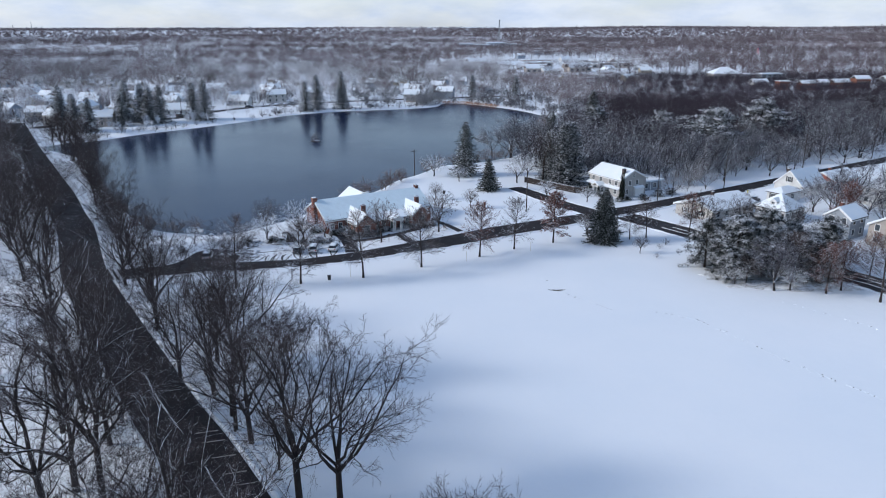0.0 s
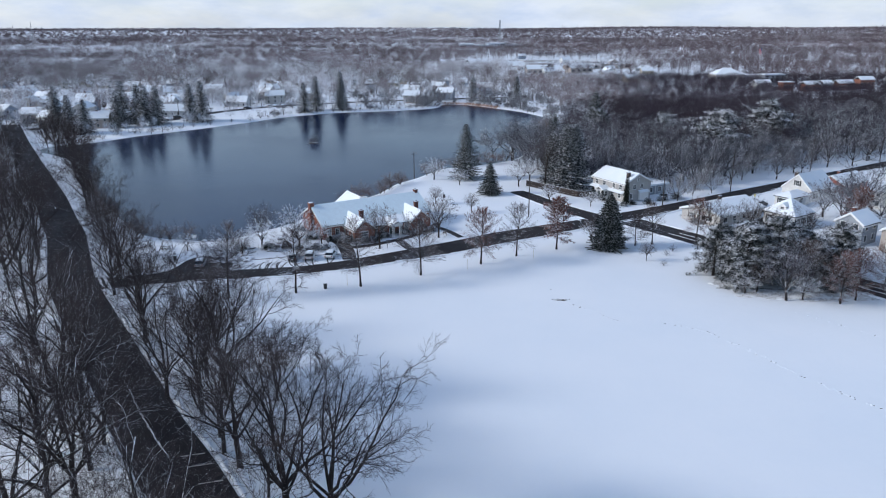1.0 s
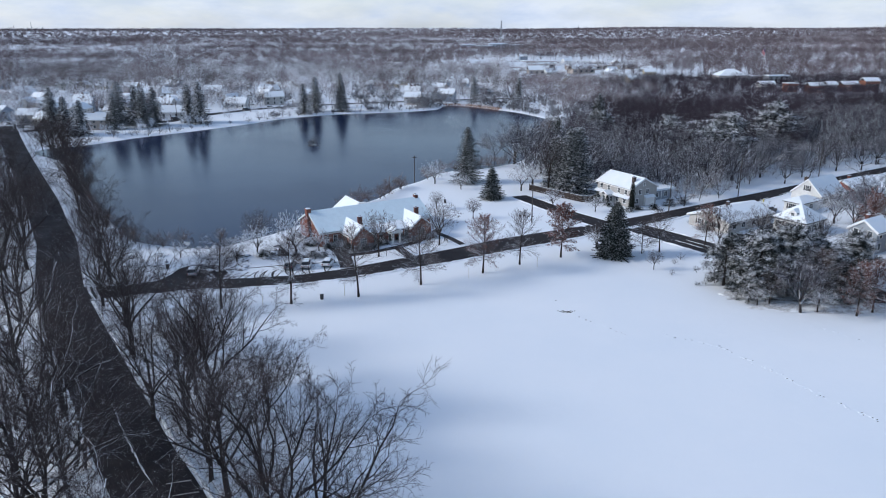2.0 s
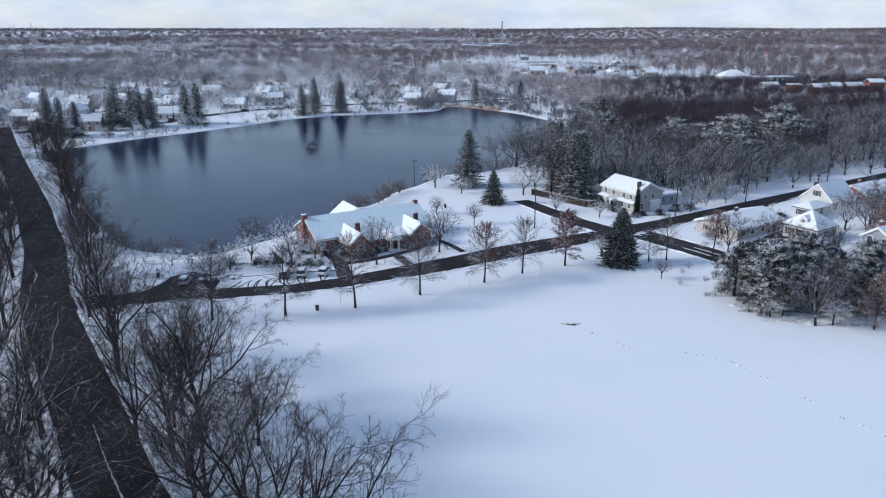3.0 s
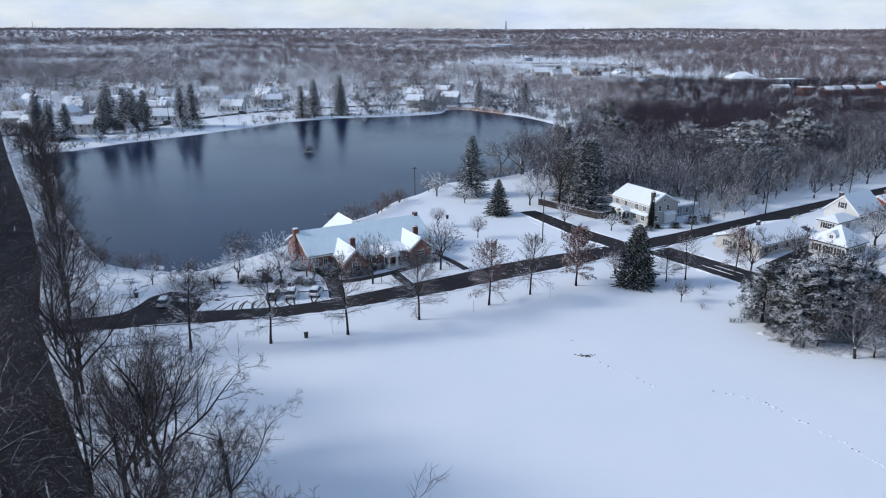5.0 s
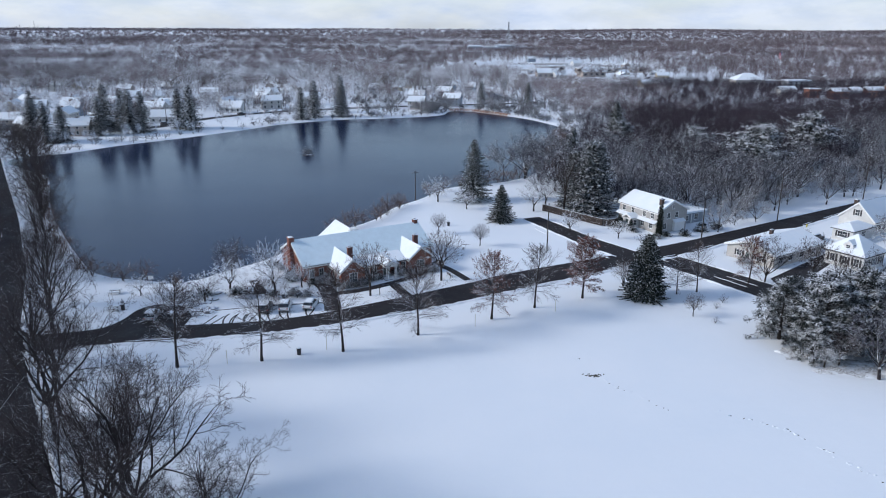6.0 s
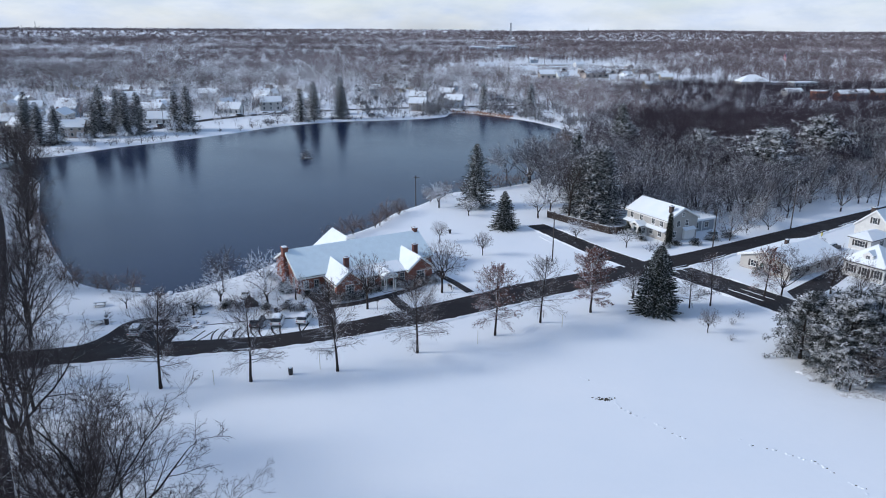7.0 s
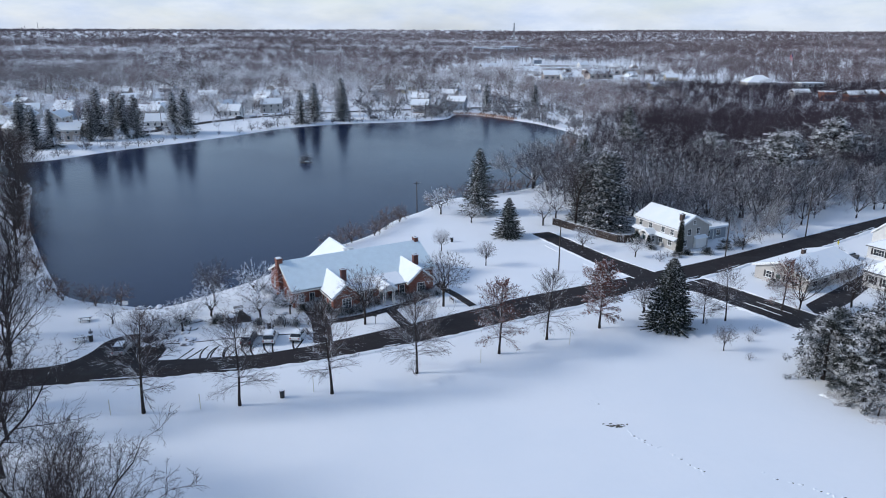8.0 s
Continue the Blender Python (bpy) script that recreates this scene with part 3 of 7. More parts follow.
def branch_out(rng, wood, crown, pos, way, pts, fine, side_twigs, twig_len, rise, limb):
    """Splits the crown's end points into bundles and leads a bough to each, down to single twigs."""
    n = len(pts)
    if n == 1:
        e = Vector(pts[0])
        d = e - pos
        mid = pos + d * 0.5 + way * d.length * 0.14 - Vector((0, 0, 0.04 * d.length))
        crown.tube([pos, mid, e], [fine * 1.2, fine * 0.95, 0], 3, True)
        dn = d.normalized() if d.length > 1e-4 else way
        for _ in range(side_twigs):
            p = mid.lerp(e, rng.uniform(-0.6, 0.95))
            a = side_dir(rng, dn, rng.uniform(0.3, 0.85), rise)
            crown.tube([p, p + a * twig_len * rng.uniform(0.5, 1.2)], [fine * 0.75, 0], 3, True)
        return
    k = min(n, 5 if n > 260 else 3 if n > 10 else 2)
    d = pts - np.array(pos)
    u = d / (np.linalg.norm(d, axis=1, keepdims=True) + 1e-9)
    c = u[rng.sample(range(n), k)]
    for _ in range(4):
        own = np.argmax(u @ c.T, axis=1)
        for m in range(k):
            if (own == m).any():
                q = u[own == m].mean(0)
                c[m] = q / (np.linalg.norm(q) + 1e-9)
    for m in range(k):
        mine = pts[own == m]
        if not len(mine):
            continue
        if len(mine) == n and n > 1:
            half = n // 2
            for piece in (mine[:half], mine[half:]):
                branch_out(rng, wood, crown, pos, way, piece, fine, side_twigs, twig_len, rise, limb)
            return
        t = Vector(mine.mean(0)) - pos
        ln = t.length * (0.34 if len(mine) > 40 else 0.42)
        go = (t.normalized() * 0.8 + way * 0.3 + Vector((0, 0, rise * 0.5))).normalized()
        bow = Vector((rng.gauss(0, 1), rng.gauss(0, 1), rng.gauss(-0.5, 1))) * ln * 0.075
        mid, end = pos + go * ln * 0.5 + bow, pos + t.normalized() * ln * 0.25 + go * ln * 0.75
        r0, r1 = max(fine * 1.2, limb * len(mine) ** 0.54), max(fine, limb * 0.92 * len(mine) ** 0.52)
        big = len(mine) > 14
        (wood if big else crown).tube([pos - go * r0 * 0.4, mid, end], [r0, (r0 + r1) / 2, r1 * 0.94], 6 if len(mine) > 60 else 4 if big else 3)
        branch_out(rng, wood, crown, end, (end - mid).normalized(), mine, fine, side_twigs, twig_len, rise, limb)


def crown_points(seed, n, r, zc, rz, low, lean=(0, 0), lumpy=0.3):
    """End points of twigs in an uneven rounded crown."""
    g = np.random.default_rng(seed)
    out = []
    while len(out) < n:
        v = g.normal(0, 1, 3)
        v /= np.linalg.norm(v)
        q = g.random() ** 0.40 * (1 + lumpy * noise.noise(Vector(v) * 1.8 + Vector((seed, 0, 0))) + 0.10 * noise.noise(Vector(v) * 5.0 + Vector((0, seed, 0))))
        p = np.array([v[0] * q * r, v[1] * q * r, zc + v[2] * q * rz])
        p[0] += lean[0] * p[2]
        p[1] += lean[1] * p[2]
        if p[2] > low:
            out.append(p)
    return np.array(out)


def domed_tree(seed, h, r, n=420, fork=0.24, fine=0.016, side_twigs=5, twig_len=0.8, girth=None, lean=(0, 0), low=0.30, rise=0.12, flat=0.36, limb=0.0115):
    """A leafless tree with a short trunk that forks into boughs filling a domed crown."""
    rng = random.Random(seed)
    wood, crown = Geo(), Geo()
    pts = crown_points(seed, n, r, h * (1 - flat), h * flat, h * low, lean)
    z = h * fork
    top = Vector((lean[0] * z, lean[1] * z, z))
    r0 = girth or limb * 1.12 * n ** 0.54
    wood.tube([Vector((0, 0, -0.3)), Vector((0, 0, 0.25)), top * 0.5 + Vector((rng.gauss(0, 0.1), rng.gauss(0, 0.1), 0)), top], [r0 * 1.45, r0 * 1.08, r0, r0 * 0.96], 8)
    branch_out(rng, wood, crown, top, Vector((lean[0], lean[1], 1)).normalized(), pts, fine, side_twigs, twig_len, rise, limb)
    return wood, crown


def spread_tree(seed, h, limbs=6, fork=0.2, out=0.7, fine=0.0115, kids=(7, 7, 5, 4), girth=0.016, lean=(0.0, 0.0), crooked=1.0, lift=0.05):
    """A leafless tree with a few strong crooked limbs that arch up and out, dividing again and again down to fine twigs."""
    rng = random.Random(seed)
    wood, crown = Geo(), Geo()
    z, r0 = h * fork, h * girth
    top = Vector((lean[0] * z + rng.gauss(0, 0.15), lean[1] * z + rng.gauss(0, 0.15), z))
    wood.tube([Vector((0, 0, -0.3)), Vector((0, 0, 0.3)), top * 0.5, top], [r0 * 1.5, r0 * 1.1, r0, r0 * 0.95], 8)
    last = len(kids)

    def grow(p, d, ln, r, lev):
        if lev == last:
            crown.tube([p, p + d * ln], [fine * 0.8, 0], 3, True)
            return
        n = (6, 5, 4, 2)[lev] if lev < 4 else 2
        path = bend(rng, p, d, ln, n, (lift, 0.03, 0.02, 0.0)[min(lev, 3)], (0.13, 0.17, 0.2, 0.2)[min(lev, 3)] * crooked)
        tip = max(r * 0.22, fine * 0.9)
        radii = [r + (tip - r) * (k / n) ** 0.8 for k in range(n + 1)]
        if lev < 2:
            wood.tube(path, radii, 6 if lev == 0 else 5)
        else:
            crown.tube(path, [max(q, fine * (1.3 if lev == 2 else 1.0)) for q in radii], 4 if lev == 2 else 3, lev > 2)
        k = kids[lev]
        for j in range(k):
            t = min(0.999, (0.24 if lev == 0 else 0.14) + (0.78 if lev == 0 else 0.87) * (j + rng.uniform(0.2, 0.9)) / k)
            a, dd = along(path, t)
            rr = r + (tip - r) * t ** 0.8
            sub = side_dir(rng, dd, rng.uniform(0.45, 0.95), 0.10 if lev < 2 else 0.04)
            grow(a, sub, ln * rng.uniform(0.36, 0.60) * (1.16 - 0.5 * t), max(rr * 0.62, fine), lev + 1)

    for i in range(limbs):
        w = i * 2.4 + rng.uniform(-0.4, 0.4)
        tilt = (0.12 if i == 0 else rng.uniform(0.45, 1.0)) * out
        p = top * (1.0 if i < 3 else rng.uniform(0.72, 0.98))
        d = Vector((math.cos(w) * math.sin(tilt) + lean[0], math.sin(w) * math.sin(tilt) + lean[1], math.cos(tilt)))
        grow(p, d, (h - p[2]) * rng.uniform(0.74, 0.92), r0 * (0.72 if i == 0 else rng.uniform(0.45, 0.66)), 0)
    return wood, crown


def feather_tree(seed, h, reach, limbs=36, fine=0.015, leaves=0, girth=0.2, side=13, start=0.24):
    """A leafless street tree: a straight leader with many slim limbs, the low ones drooping, each set with twigs like a feather."""
    rng = random.Random(seed)
    wood, crown, leaf = Geo(), Geo(), Geo()
    trunk = bend(rng, Vector((0, 0, -0.3)), Vector((0, 0, 1)), h + 0.2, 9, 0.06, 0.03)
    wood.tube(trunk, [girth * (1.4 if i == 0 else (1 - 0.95 * i / 9) ** 0.9 + 0.02) for i in range(10)], 8)
    for i in range(limbs):
        t = start + (0.97 - start) * (i + rng.random() * 0.9) / limbs
        p, _ = along(trunk, t)
        w = i * 2.4 + rng.uniform(-0.5, 0.5)
        f = (t - start) / (1 - start)
        tilt = 0.08 + 1.25 * f + rng.uniform(-0.15, 0.15)
        ln = h * reach * math.sin(math.pi * min(1.0, 0.27 + 0.73 * f)) ** 0.8 * rng.uniform(0.75, 1.15) + 0.35
        path = bend(rng, p, Vector((math.cos(w), math.sin(w), tilt)), ln, 5, -0.035 if f < 0.3 else 0.04, 0.06)
        r = max(girth * 0.24 * (1.1 - f), fine * 1.6)
        wood.tube(path, [r * (1 - 0.8 * k / 5) for k in range(6)], 4)
        for j in range(side):
            q = 0.12 + 0.88 * (j + rng.random()) / side
            a, d = along(path, min(q, 0.999))
            sub = side_dir(rng, d, rng.uniform(0.35, 0.8), -0.05 if f < 0.35 else 0.08)
            sl = ln * 0.40 * (1.15 - 0.7 * q) * rng.uniform(0.7, 1.3)
            m = a + sub * sl * 0.5
            e = m + (sub + Vector((rng.gauss(0, 0.15), rng.gauss(0, 0.15), rng.gauss(0, 0.1)))).normalized() * sl * 0.5
            crown.tube([a, m, e], [fine * 1.15, fine * 0.9, 0], 3, True)
            for _ in range(5):
                b = a.lerp(m, rng.uniform(0.3, 1.0)) if rng.random() < 0.4 else m.lerp(e, rng.uniform(0.0, 0.95))
                c = side_dir(rng, sub, rng.uniform(0.3, 0.8))
                crown.tube([b, b + c * sl * rng.uniform(0.22, 0.5)], [fine * 0.75, 0], 3, True)
            for _ in range(leaves):
                b = a.lerp(e, rng.uniform(0.2, 1.0)) + Vector((rng.gauss(0, 0.12), rng.gauss(0, 0.12), rng.gauss(-0.05, 0.08)))
                u = Vector((rng.gauss(0, 1), rng.gauss(0, 1), rng.gauss(0, 1))).normalized() * rng.uniform(0.12, 0.2)
                v = u.cross(Vector((rng.gauss(0, 1), rng.gauss(0, 1), rng.gauss(0, 1)))).normalized() * 0.09
                leaf.add([b + v, b + u, b - v], [(0, 1, 2)])
    return wood, crown, leaf


def tree_thing(name, label, geos, mats, m, group="", leaf_label=""):
    t = thing(name, label, "tree", m, group)
    part("trunk", geos[0], mats[0], t, smooth=True)
    part("crown", geos[1], mats[1], t)
    if len(geos) > 2 and geos[2].f:
        part("leaves", geos[2], mats[2], t, leaf_label)
    return t


def spruce(seed, h, r, low=0.5, dense=1.0, droop=0.28, tuft=0.34, taper=0.82):
    """A cone of whorled drooping branches, each set with needle tufts."""
    rng = random.Random(seed)
    wood, needle = Geo(), Geo()
    wood.tube([Vector((0, 0, -0.3)), Vector((0, 0, h * 0.5)), Vector((0, 0, h * 0.97))], [0.022 * h, 0.013 * h, 0.02], 7)
    z = low
    while z < h * 0.985:
        f = (z - low) / (h - low)
        ln0 = r * (1 - f) ** taper + 0.12
        n = max(4, int((7 + 7 * (1 - f)) * dense))
        for i in range(n):
            w = 2 * math.pi * (i + rng.random() * 0.7) / n + z * 2.1
            ln = ln0 * rng.uniform(0.72, 1.12)
            sag = droop * (1 - f * 1.3) + rng.uniform(-0.08, 0.08)
            d = Vector((math.cos(w), math.sin(w), 0))
            side = Vector((-d[1], d[0], 0))
            wood.tube([Vector((0, 0, z)), Vector((0, 0, z)) + d * ln * 0.9 + Vector((0, 0, -sag * ln * 0.9))], [0.035, 0], 3, True)
            k = max(2, int(ln / (tuft * 0.55)))
            for j in range(k):
                q = (j + 0.6 + rng.random() * 0.5) / k
                p = Vector((0, 0, z - sag * ln * q + 0.10 * ln * q * q)) + d * ln * q
                wd = tuft * (1.25 - 0.55 * q) * (0.6 + 0.4 * min(1, ln))
                for s in (-1, 0, 1):
                    a = (d * rng.uniform(0.5, 0.9) + side * s * rng.uniform(0.6, 1.0) + Vector((0, 0, rng.uniform(-0.35, 0.06)))).normalized() * wd * rng.uniform(0.8, 1.4)
                    b = Vector((-a[1], a[0], 0)).normalized() * wd * 0.32
                    m = p + a * 0.45
                    needle.add([p, m + b + Vector((0, 0, -0.05)), p + a, m - b + Vector((0, 0, -0.05)), m + Vector((0, 0, 0.06))],
                               [(0, 4, 1), (1, 4, 2), (2, 4, 3), (3, 4, 0)])
        z += 0.30 + 0.26 * (1 - f) / dense * (h / 12) ** 0.4
    return wood, needle


def pine(seed, h, r, clumps=60, base=0.12, per=44, size=0.75):
    """A broad irregular evergreen: limbs that end in loose clumps of needles."""
    rng = random.Random(seed)
    wood, needle = Geo(), Geo()
    trunk = bend(rng, Vector((0, 0, -0.3)), Vector((0, 0, 1)), h * 0.95, 6, 0.05, 0.06)
    wood.tube(trunk, [0.024 * h * (1.3 if i == 0 else 1 - 0.14 * i) for i in range(7)], 7)
    for i in range(clumps):
        t = base + (0.97 - base) * (i + rng.random()) / clumps
        p, d = along(trunk, t)
        w = i * 2.4 + rng.uniform(-0.5, 0.5)
        shape = math.sin(math.pi * min(1, (t - base) / (1 - base) * 0.75 + 0.27)) ** 0.7
        ln = r * shape * rng.uniform(0.55, 1.1)
        limb = bend(rng, p, Vector((math.cos(w), math.sin(w), rng.uniform(-0.1, 0.35))), ln, 3, -0.02, 0.1)
        wood.tube(limb, [0.07, 0.05, 0.03, 0.015], 4)
        for q in (0.5, 0.78, 1.0):
            c, _ = along(limb, min(q, 0.999))
            c = c + Vector((rng.gauss(0, 0.3), rng.gauss(0, 0.3), rng.gauss(0, 0.2)))
            cs = size * rng.uniform(0.7, 1.3)
            for _ in range(per // 3):
                a = Vector((rng.gauss(0, 1), rng.gauss(0, 1), rng.gauss(0.05, 0.35))).normalized()
                s = c + a * cs * rng.uniform(0.1, 0.7)
                e = s + (a + Vector((0, 0, rng.uniform(-0.35, 0.15)))) * cs * rng.uniform(0.25, 0.5)
                b = a.cross(Vector((0, 0, 1)))
                b = (b.normalized() if b.length > 0.01 else Vector((1, 0, 0))) * cs * rng.uniform(0.05, 0.11)
                m = s.lerp(e, 0.5)
                needle.add([s, m + b, e, m - b, m + Vector((0, 0, 0.04 * cs))], [(0, 4, 1), (1, 4, 2), (2, 4, 3), (3, 4, 0)])
    return wood, needle


# big leafless trees along the road, built in five shapes
BIG_SHAPES = ((20.5, 8, 0.27, 0.74, (0.02, 0.0)), (19.5, 8, 0.26, 0.95, (0.05, 0.0)), (18.5, 7, 0.24, 0.82, (0.0, 0.03)), (17.0, 8, 0.18, 0.92, (-0.03, 0.0)), (20.5, 6, 0.32, 0.64, (0.0, 0.0)))
BIG_LABEL = "tall dark leafless tree in the snow beside the road"
protos = {}


def plant(kind, x, y, turn, scale=1.0):
    """Sets a copy of a tree at a place; the first of its kind is built there."""
    m = turned(x, y, turn, -0.02, scale)
    if kind in protos:
        return copy_thing(protos[kind], m)
    protos[kind] = BUILD[kind](m)
    return protos[kind]


BUILD = {}


def offer(kind, name, label, make, mats, group, leaf_label=""):
    BUILD[kind] = lambda m: tree_thing(name, label, make(), mats, m, group, leaf_label)


for k, (h, limbs, fork, out, lean) in enumerate(BIG_SHAPES):
    offer("big%d" % k, "leafless_tree", BIG_LABEL, lambda k=k, a=(h, limbs, fork, out), b=lean: spread_tree(211 + k, *a, lean=b, crooked=1.3), (M_BARK, M_TWIG), "leafless trees along the road")
for k in range(2):
    offer("wild%d" % k, "leafless_tree", "spreading leafless tree with snow lining its crooked limbs",
          lambda k=k: spread_tree(231 + k, 18.5 + k, 7, 0.18, 0.98, 0.0115, (7, 7, 5, 4), girth=0.017, crooked=1.35, lift=0.02), (M_BARK_LINED, M_TWIG), "leafless trees along the road")
for k in range(3):
    offer("oak%d" % k, "street_tree", "slender leafless street tree with drooping lower branches",
          lambda k=k: feather_tree(31 + k, (12.8, 12.2, 11.2)[k], (0.35, 0.38, 0.52)[k], (42, 44, 52)[k], 0.0140, side=21), (M_BARK, M_TWIG_DUSTED), "row of trees along the street")
offer("russet", "russet_tree", "bare street tree holding rusty brown dead leaves with snow",
      lambda: feather_tree(41, 11.8, 0.33, 50, 0.019, 9, side=18), (M_BARK, M_TWIG_DUSTED, M_RUSSET), "row of trees along the street", "rust brown dead leaves")
offer("russet_few", "russet_tree", "bare street tree with scattered brown leaves and snow",
      lambda: feather_tree(43, 11.8, 0.38, 48, 0.0145, 3, side=20), (M_BARK, M_TWIG_DUSTED, M_RUSSET), "row of trees along the street", "few brown dead leaves")
for k in range(2):
    offer("round%d" % k, "lawn_tree", "small round-crowned leafless tree dusted with snow",
          lambda k=k: domed_tree(51 + k, 10.5, 4.7, 520, 0.26, 0.013, 9, 0.7, 0.2, low=0.3, flat=0.36), (M_BARK, M_TWIG_DUSTED), "trees on the lawn")
for k in range(2):
    offer("crab%d" % k, "crabapple_tree", "low spreading ornamental tree laden with snow",
          lambda k=k: domed_tree(61 + k, 6.0, 4.0, 260, 0.22, 0.020, 5, 0.55, 0.17, low=0.28, flat=0.38, rise=0.02), (M_BARK, M_CRAB), "snow-laden small trees")
offer("bush", "bare_bush", "bare many-stemmed shrub with snow on its twigs", lambda: domed_tree(71, 2.6, 1.7, 90, 0.03, 0.014, 4, 0.4, 0.06, low=0.15, flat=0.55), (M_BARK, M_FROST), "shrubs")
offer("reedbush", "shore_bush", "tangled brown shrub at the water's edge", lambda: domed_tree(73, 3.6, 2.2, 110, 0.03, 0.018, 4, 0.6, 0.08, low=0.1, flat=0.55), (M_BARK, M_REED), "shore shrubs")
for k in range(4):
    offer("mid%d" % k, "woodland_tree", "leafless woodland tree with snow along its branches",
          lambda k=k: spread_tree(281 + k, 13.0 + k, 6, 0.17, 1.05, 0.018, (7, 6, 5, 3), 0.021, crooked=1.3, lift=0.0), (M_BARK_SNOWY, M_FROST), "edge of the woods")
for k in range(2):
    offer("white%d" % k, "frosted_tree", "leafless tree white all over with clinging snow",
          lambda k=k: spread_tree(288 + k, 11.0 + k, 8, 0.10, 1.15, 0.050, (6, 6, 5, 3), 0.014, crooked=1.3, lift=0.0), (M_BARK, (M_CRAB, M_FROST_HEAVY)[k]), "white trees beyond the pond")
for k in range(2):
    offer("midsnow%d" % k, "woodland_tree", "leafless tree white with frost and snow",
          lambda k=k: spread_tree(286 + k, 11.5 + k, 7, 0.12, 1.1, 0.019, (7, 6, 5, 3), 0.017, crooked=1.2, lift=0.0), (M_BARK_SNOWY, M_FROST_HEAVY), "edge of the woods")
offer("crooked", "crooked_tree", "old crooked leafless tree with snow along its dark limbs",
      lambda: spread_tree(295, 14.5, 7, 0.16, 1.2, 0.016, (7, 6, 5, 3), 0.028, crooked=1.6, lift=0.0), (M_BARK_SNOWY, M_FROST), "edge of the woods")
offer("fan", "lawn_tree", "bare tree with a fan of pale snow-lined branches",
      lambda: spread_tree(299, 9.6, 9, 0.22, 1.0, 0.017, (7, 5, 4, 2), 0.021, crooked=0.5, lift=0.02), (M_BARK_SNOWY, M_FROST), "trees on the lawn")
offer("spruce_near", "spruce_tree", "dense dark spruce with snow on its drooping branches", lambda: spruce(91, 12.0, 4.7, 0.15, 2.0, 0.25, 0.36, 0.72), (M_BARK, M_NEEDLE), "spruces")
offer("spruce_squat", "spruce_tree", "broad dark conifer with snow-dusted branches on the lawn", lambda: spruce(92, 9.6, 4.0, 0.3, 1.3, 0.2), (M_BARK, M_NEEDLE), "spruces")
offer("spruce_tall", "spruce_tree", "tall open spruce with snowy tiered branches", lambda: spruce(93, 17.6, 5.6, 1.6, 0.95, 0.3, 0.5, 0.72), (M_BARK, M_NEEDLE), "spruces")
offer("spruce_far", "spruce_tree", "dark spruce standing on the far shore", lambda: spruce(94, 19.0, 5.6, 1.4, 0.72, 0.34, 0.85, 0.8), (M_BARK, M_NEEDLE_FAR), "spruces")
offer("column", "columnar_evergreen", "narrow dark columnar evergreen beside a house", lambda: spruce(95, 8.0, 0.7, 0.2, 2.2, -0.5, 0.22, 0.35), (M_BARK, M_NEEDLE_DARK), "evergreens by houses")
for k in range(3):
    offer("pine%d" % k, "pine_tree", "broad evergreen heavily loaded with snow", lambda k=k: pine(101 + k, 14.0, 6.4, 62, 0.05, 200, 1.2), (M_BARK, M_NEEDLE_SNOW), "evergreen clump at the field's edge")
offer("pine_snow", "pine_tree", "broad pine with plumes of snow rising above bare woods", lambda: pine(104, 14.0, 6.6, 46, 0.35, 180, 1.35), (M_BARK, M_NEEDLE_LADEN), "pines in the woods")
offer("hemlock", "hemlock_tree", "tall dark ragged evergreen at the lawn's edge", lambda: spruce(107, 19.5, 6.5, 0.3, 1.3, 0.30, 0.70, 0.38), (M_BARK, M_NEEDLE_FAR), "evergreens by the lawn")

rng = random.Random(21)
# between road and field
for kind, x, y, turn, s in (("big0", -14.6, 60.2, 20, 1.06), ("big1", -10.3, 59.6, 355, 1.0), ("big2", -22.4, 71.2, 80, 0.98), ("big4", -30.3, 82.7, 130, 0.88), ("big2", -36.2, 86.5, 300, 0.9),
                            ("big3", -33.0, 90.0, 250, 0.8), ("big0", -46.0, 104.0, 60, 0.9), ("big1", -60.0, 124.6, 15, 0.85), ("big2", -52.5, 117.0, 190, 0.7),
                            ("big3", 3.0, 46.5, 77, 0.92), ("big1", -33.0, 93.0, 350, 0.86), ("big0", -28.4, 86.5, 20, 0.93), ("big3", -21.6, 86.0, 185, 0.84), ("big4", -48.5, 109.5, 290, 0.8), ("big1", -25.0, 74.0, 330, 0.8), ("big4", -26.5, 77.5, 10, 0.8), ("big3", -18.0, 66.0, 200, 0.62),
                            ("big2", -63.7, 135.9, 33, 0.85), ("big0", -70.5, 147, 222, 0.78), ("big3", -78.5, 160.5, 120, 0.75), ("big4", -66.0, 140.0, 10, 0.75), ("big3", -82.0, 168.0, 60, 0.7),
                            ("big1", -94.6, 187.0, 40, 0.75), ("big2", -89.5, 181.0, 320, 0.65), ("big3", -103.0, 205.0, 90, 0.8), ("big2", -113.5, 222.0, 200, 0.85), ("big0", -98.5, 196.0, 150, 0.7),
                            ("big1", -124.0, 239.5, 280, 0.85), ("big0", -130.0, 250.5, 20, 0.9), ("big2", -139.0, 264.0, 120, 0.9), ("big3", -119.0, 230.0, 70, 0.8), ("big1", -146.0, 272.0, 220, 0.9),
                            ("big4", -152.0, 281.0, 120, 0.9), ("big2", -133.0, 257.0, 320, 0.8), ("big3", -160.0, 290.0, 20, 0.9), ("big0", -108.0, 213.0, 250, 0.75)):
    plant(kind, x, y, turn, s)
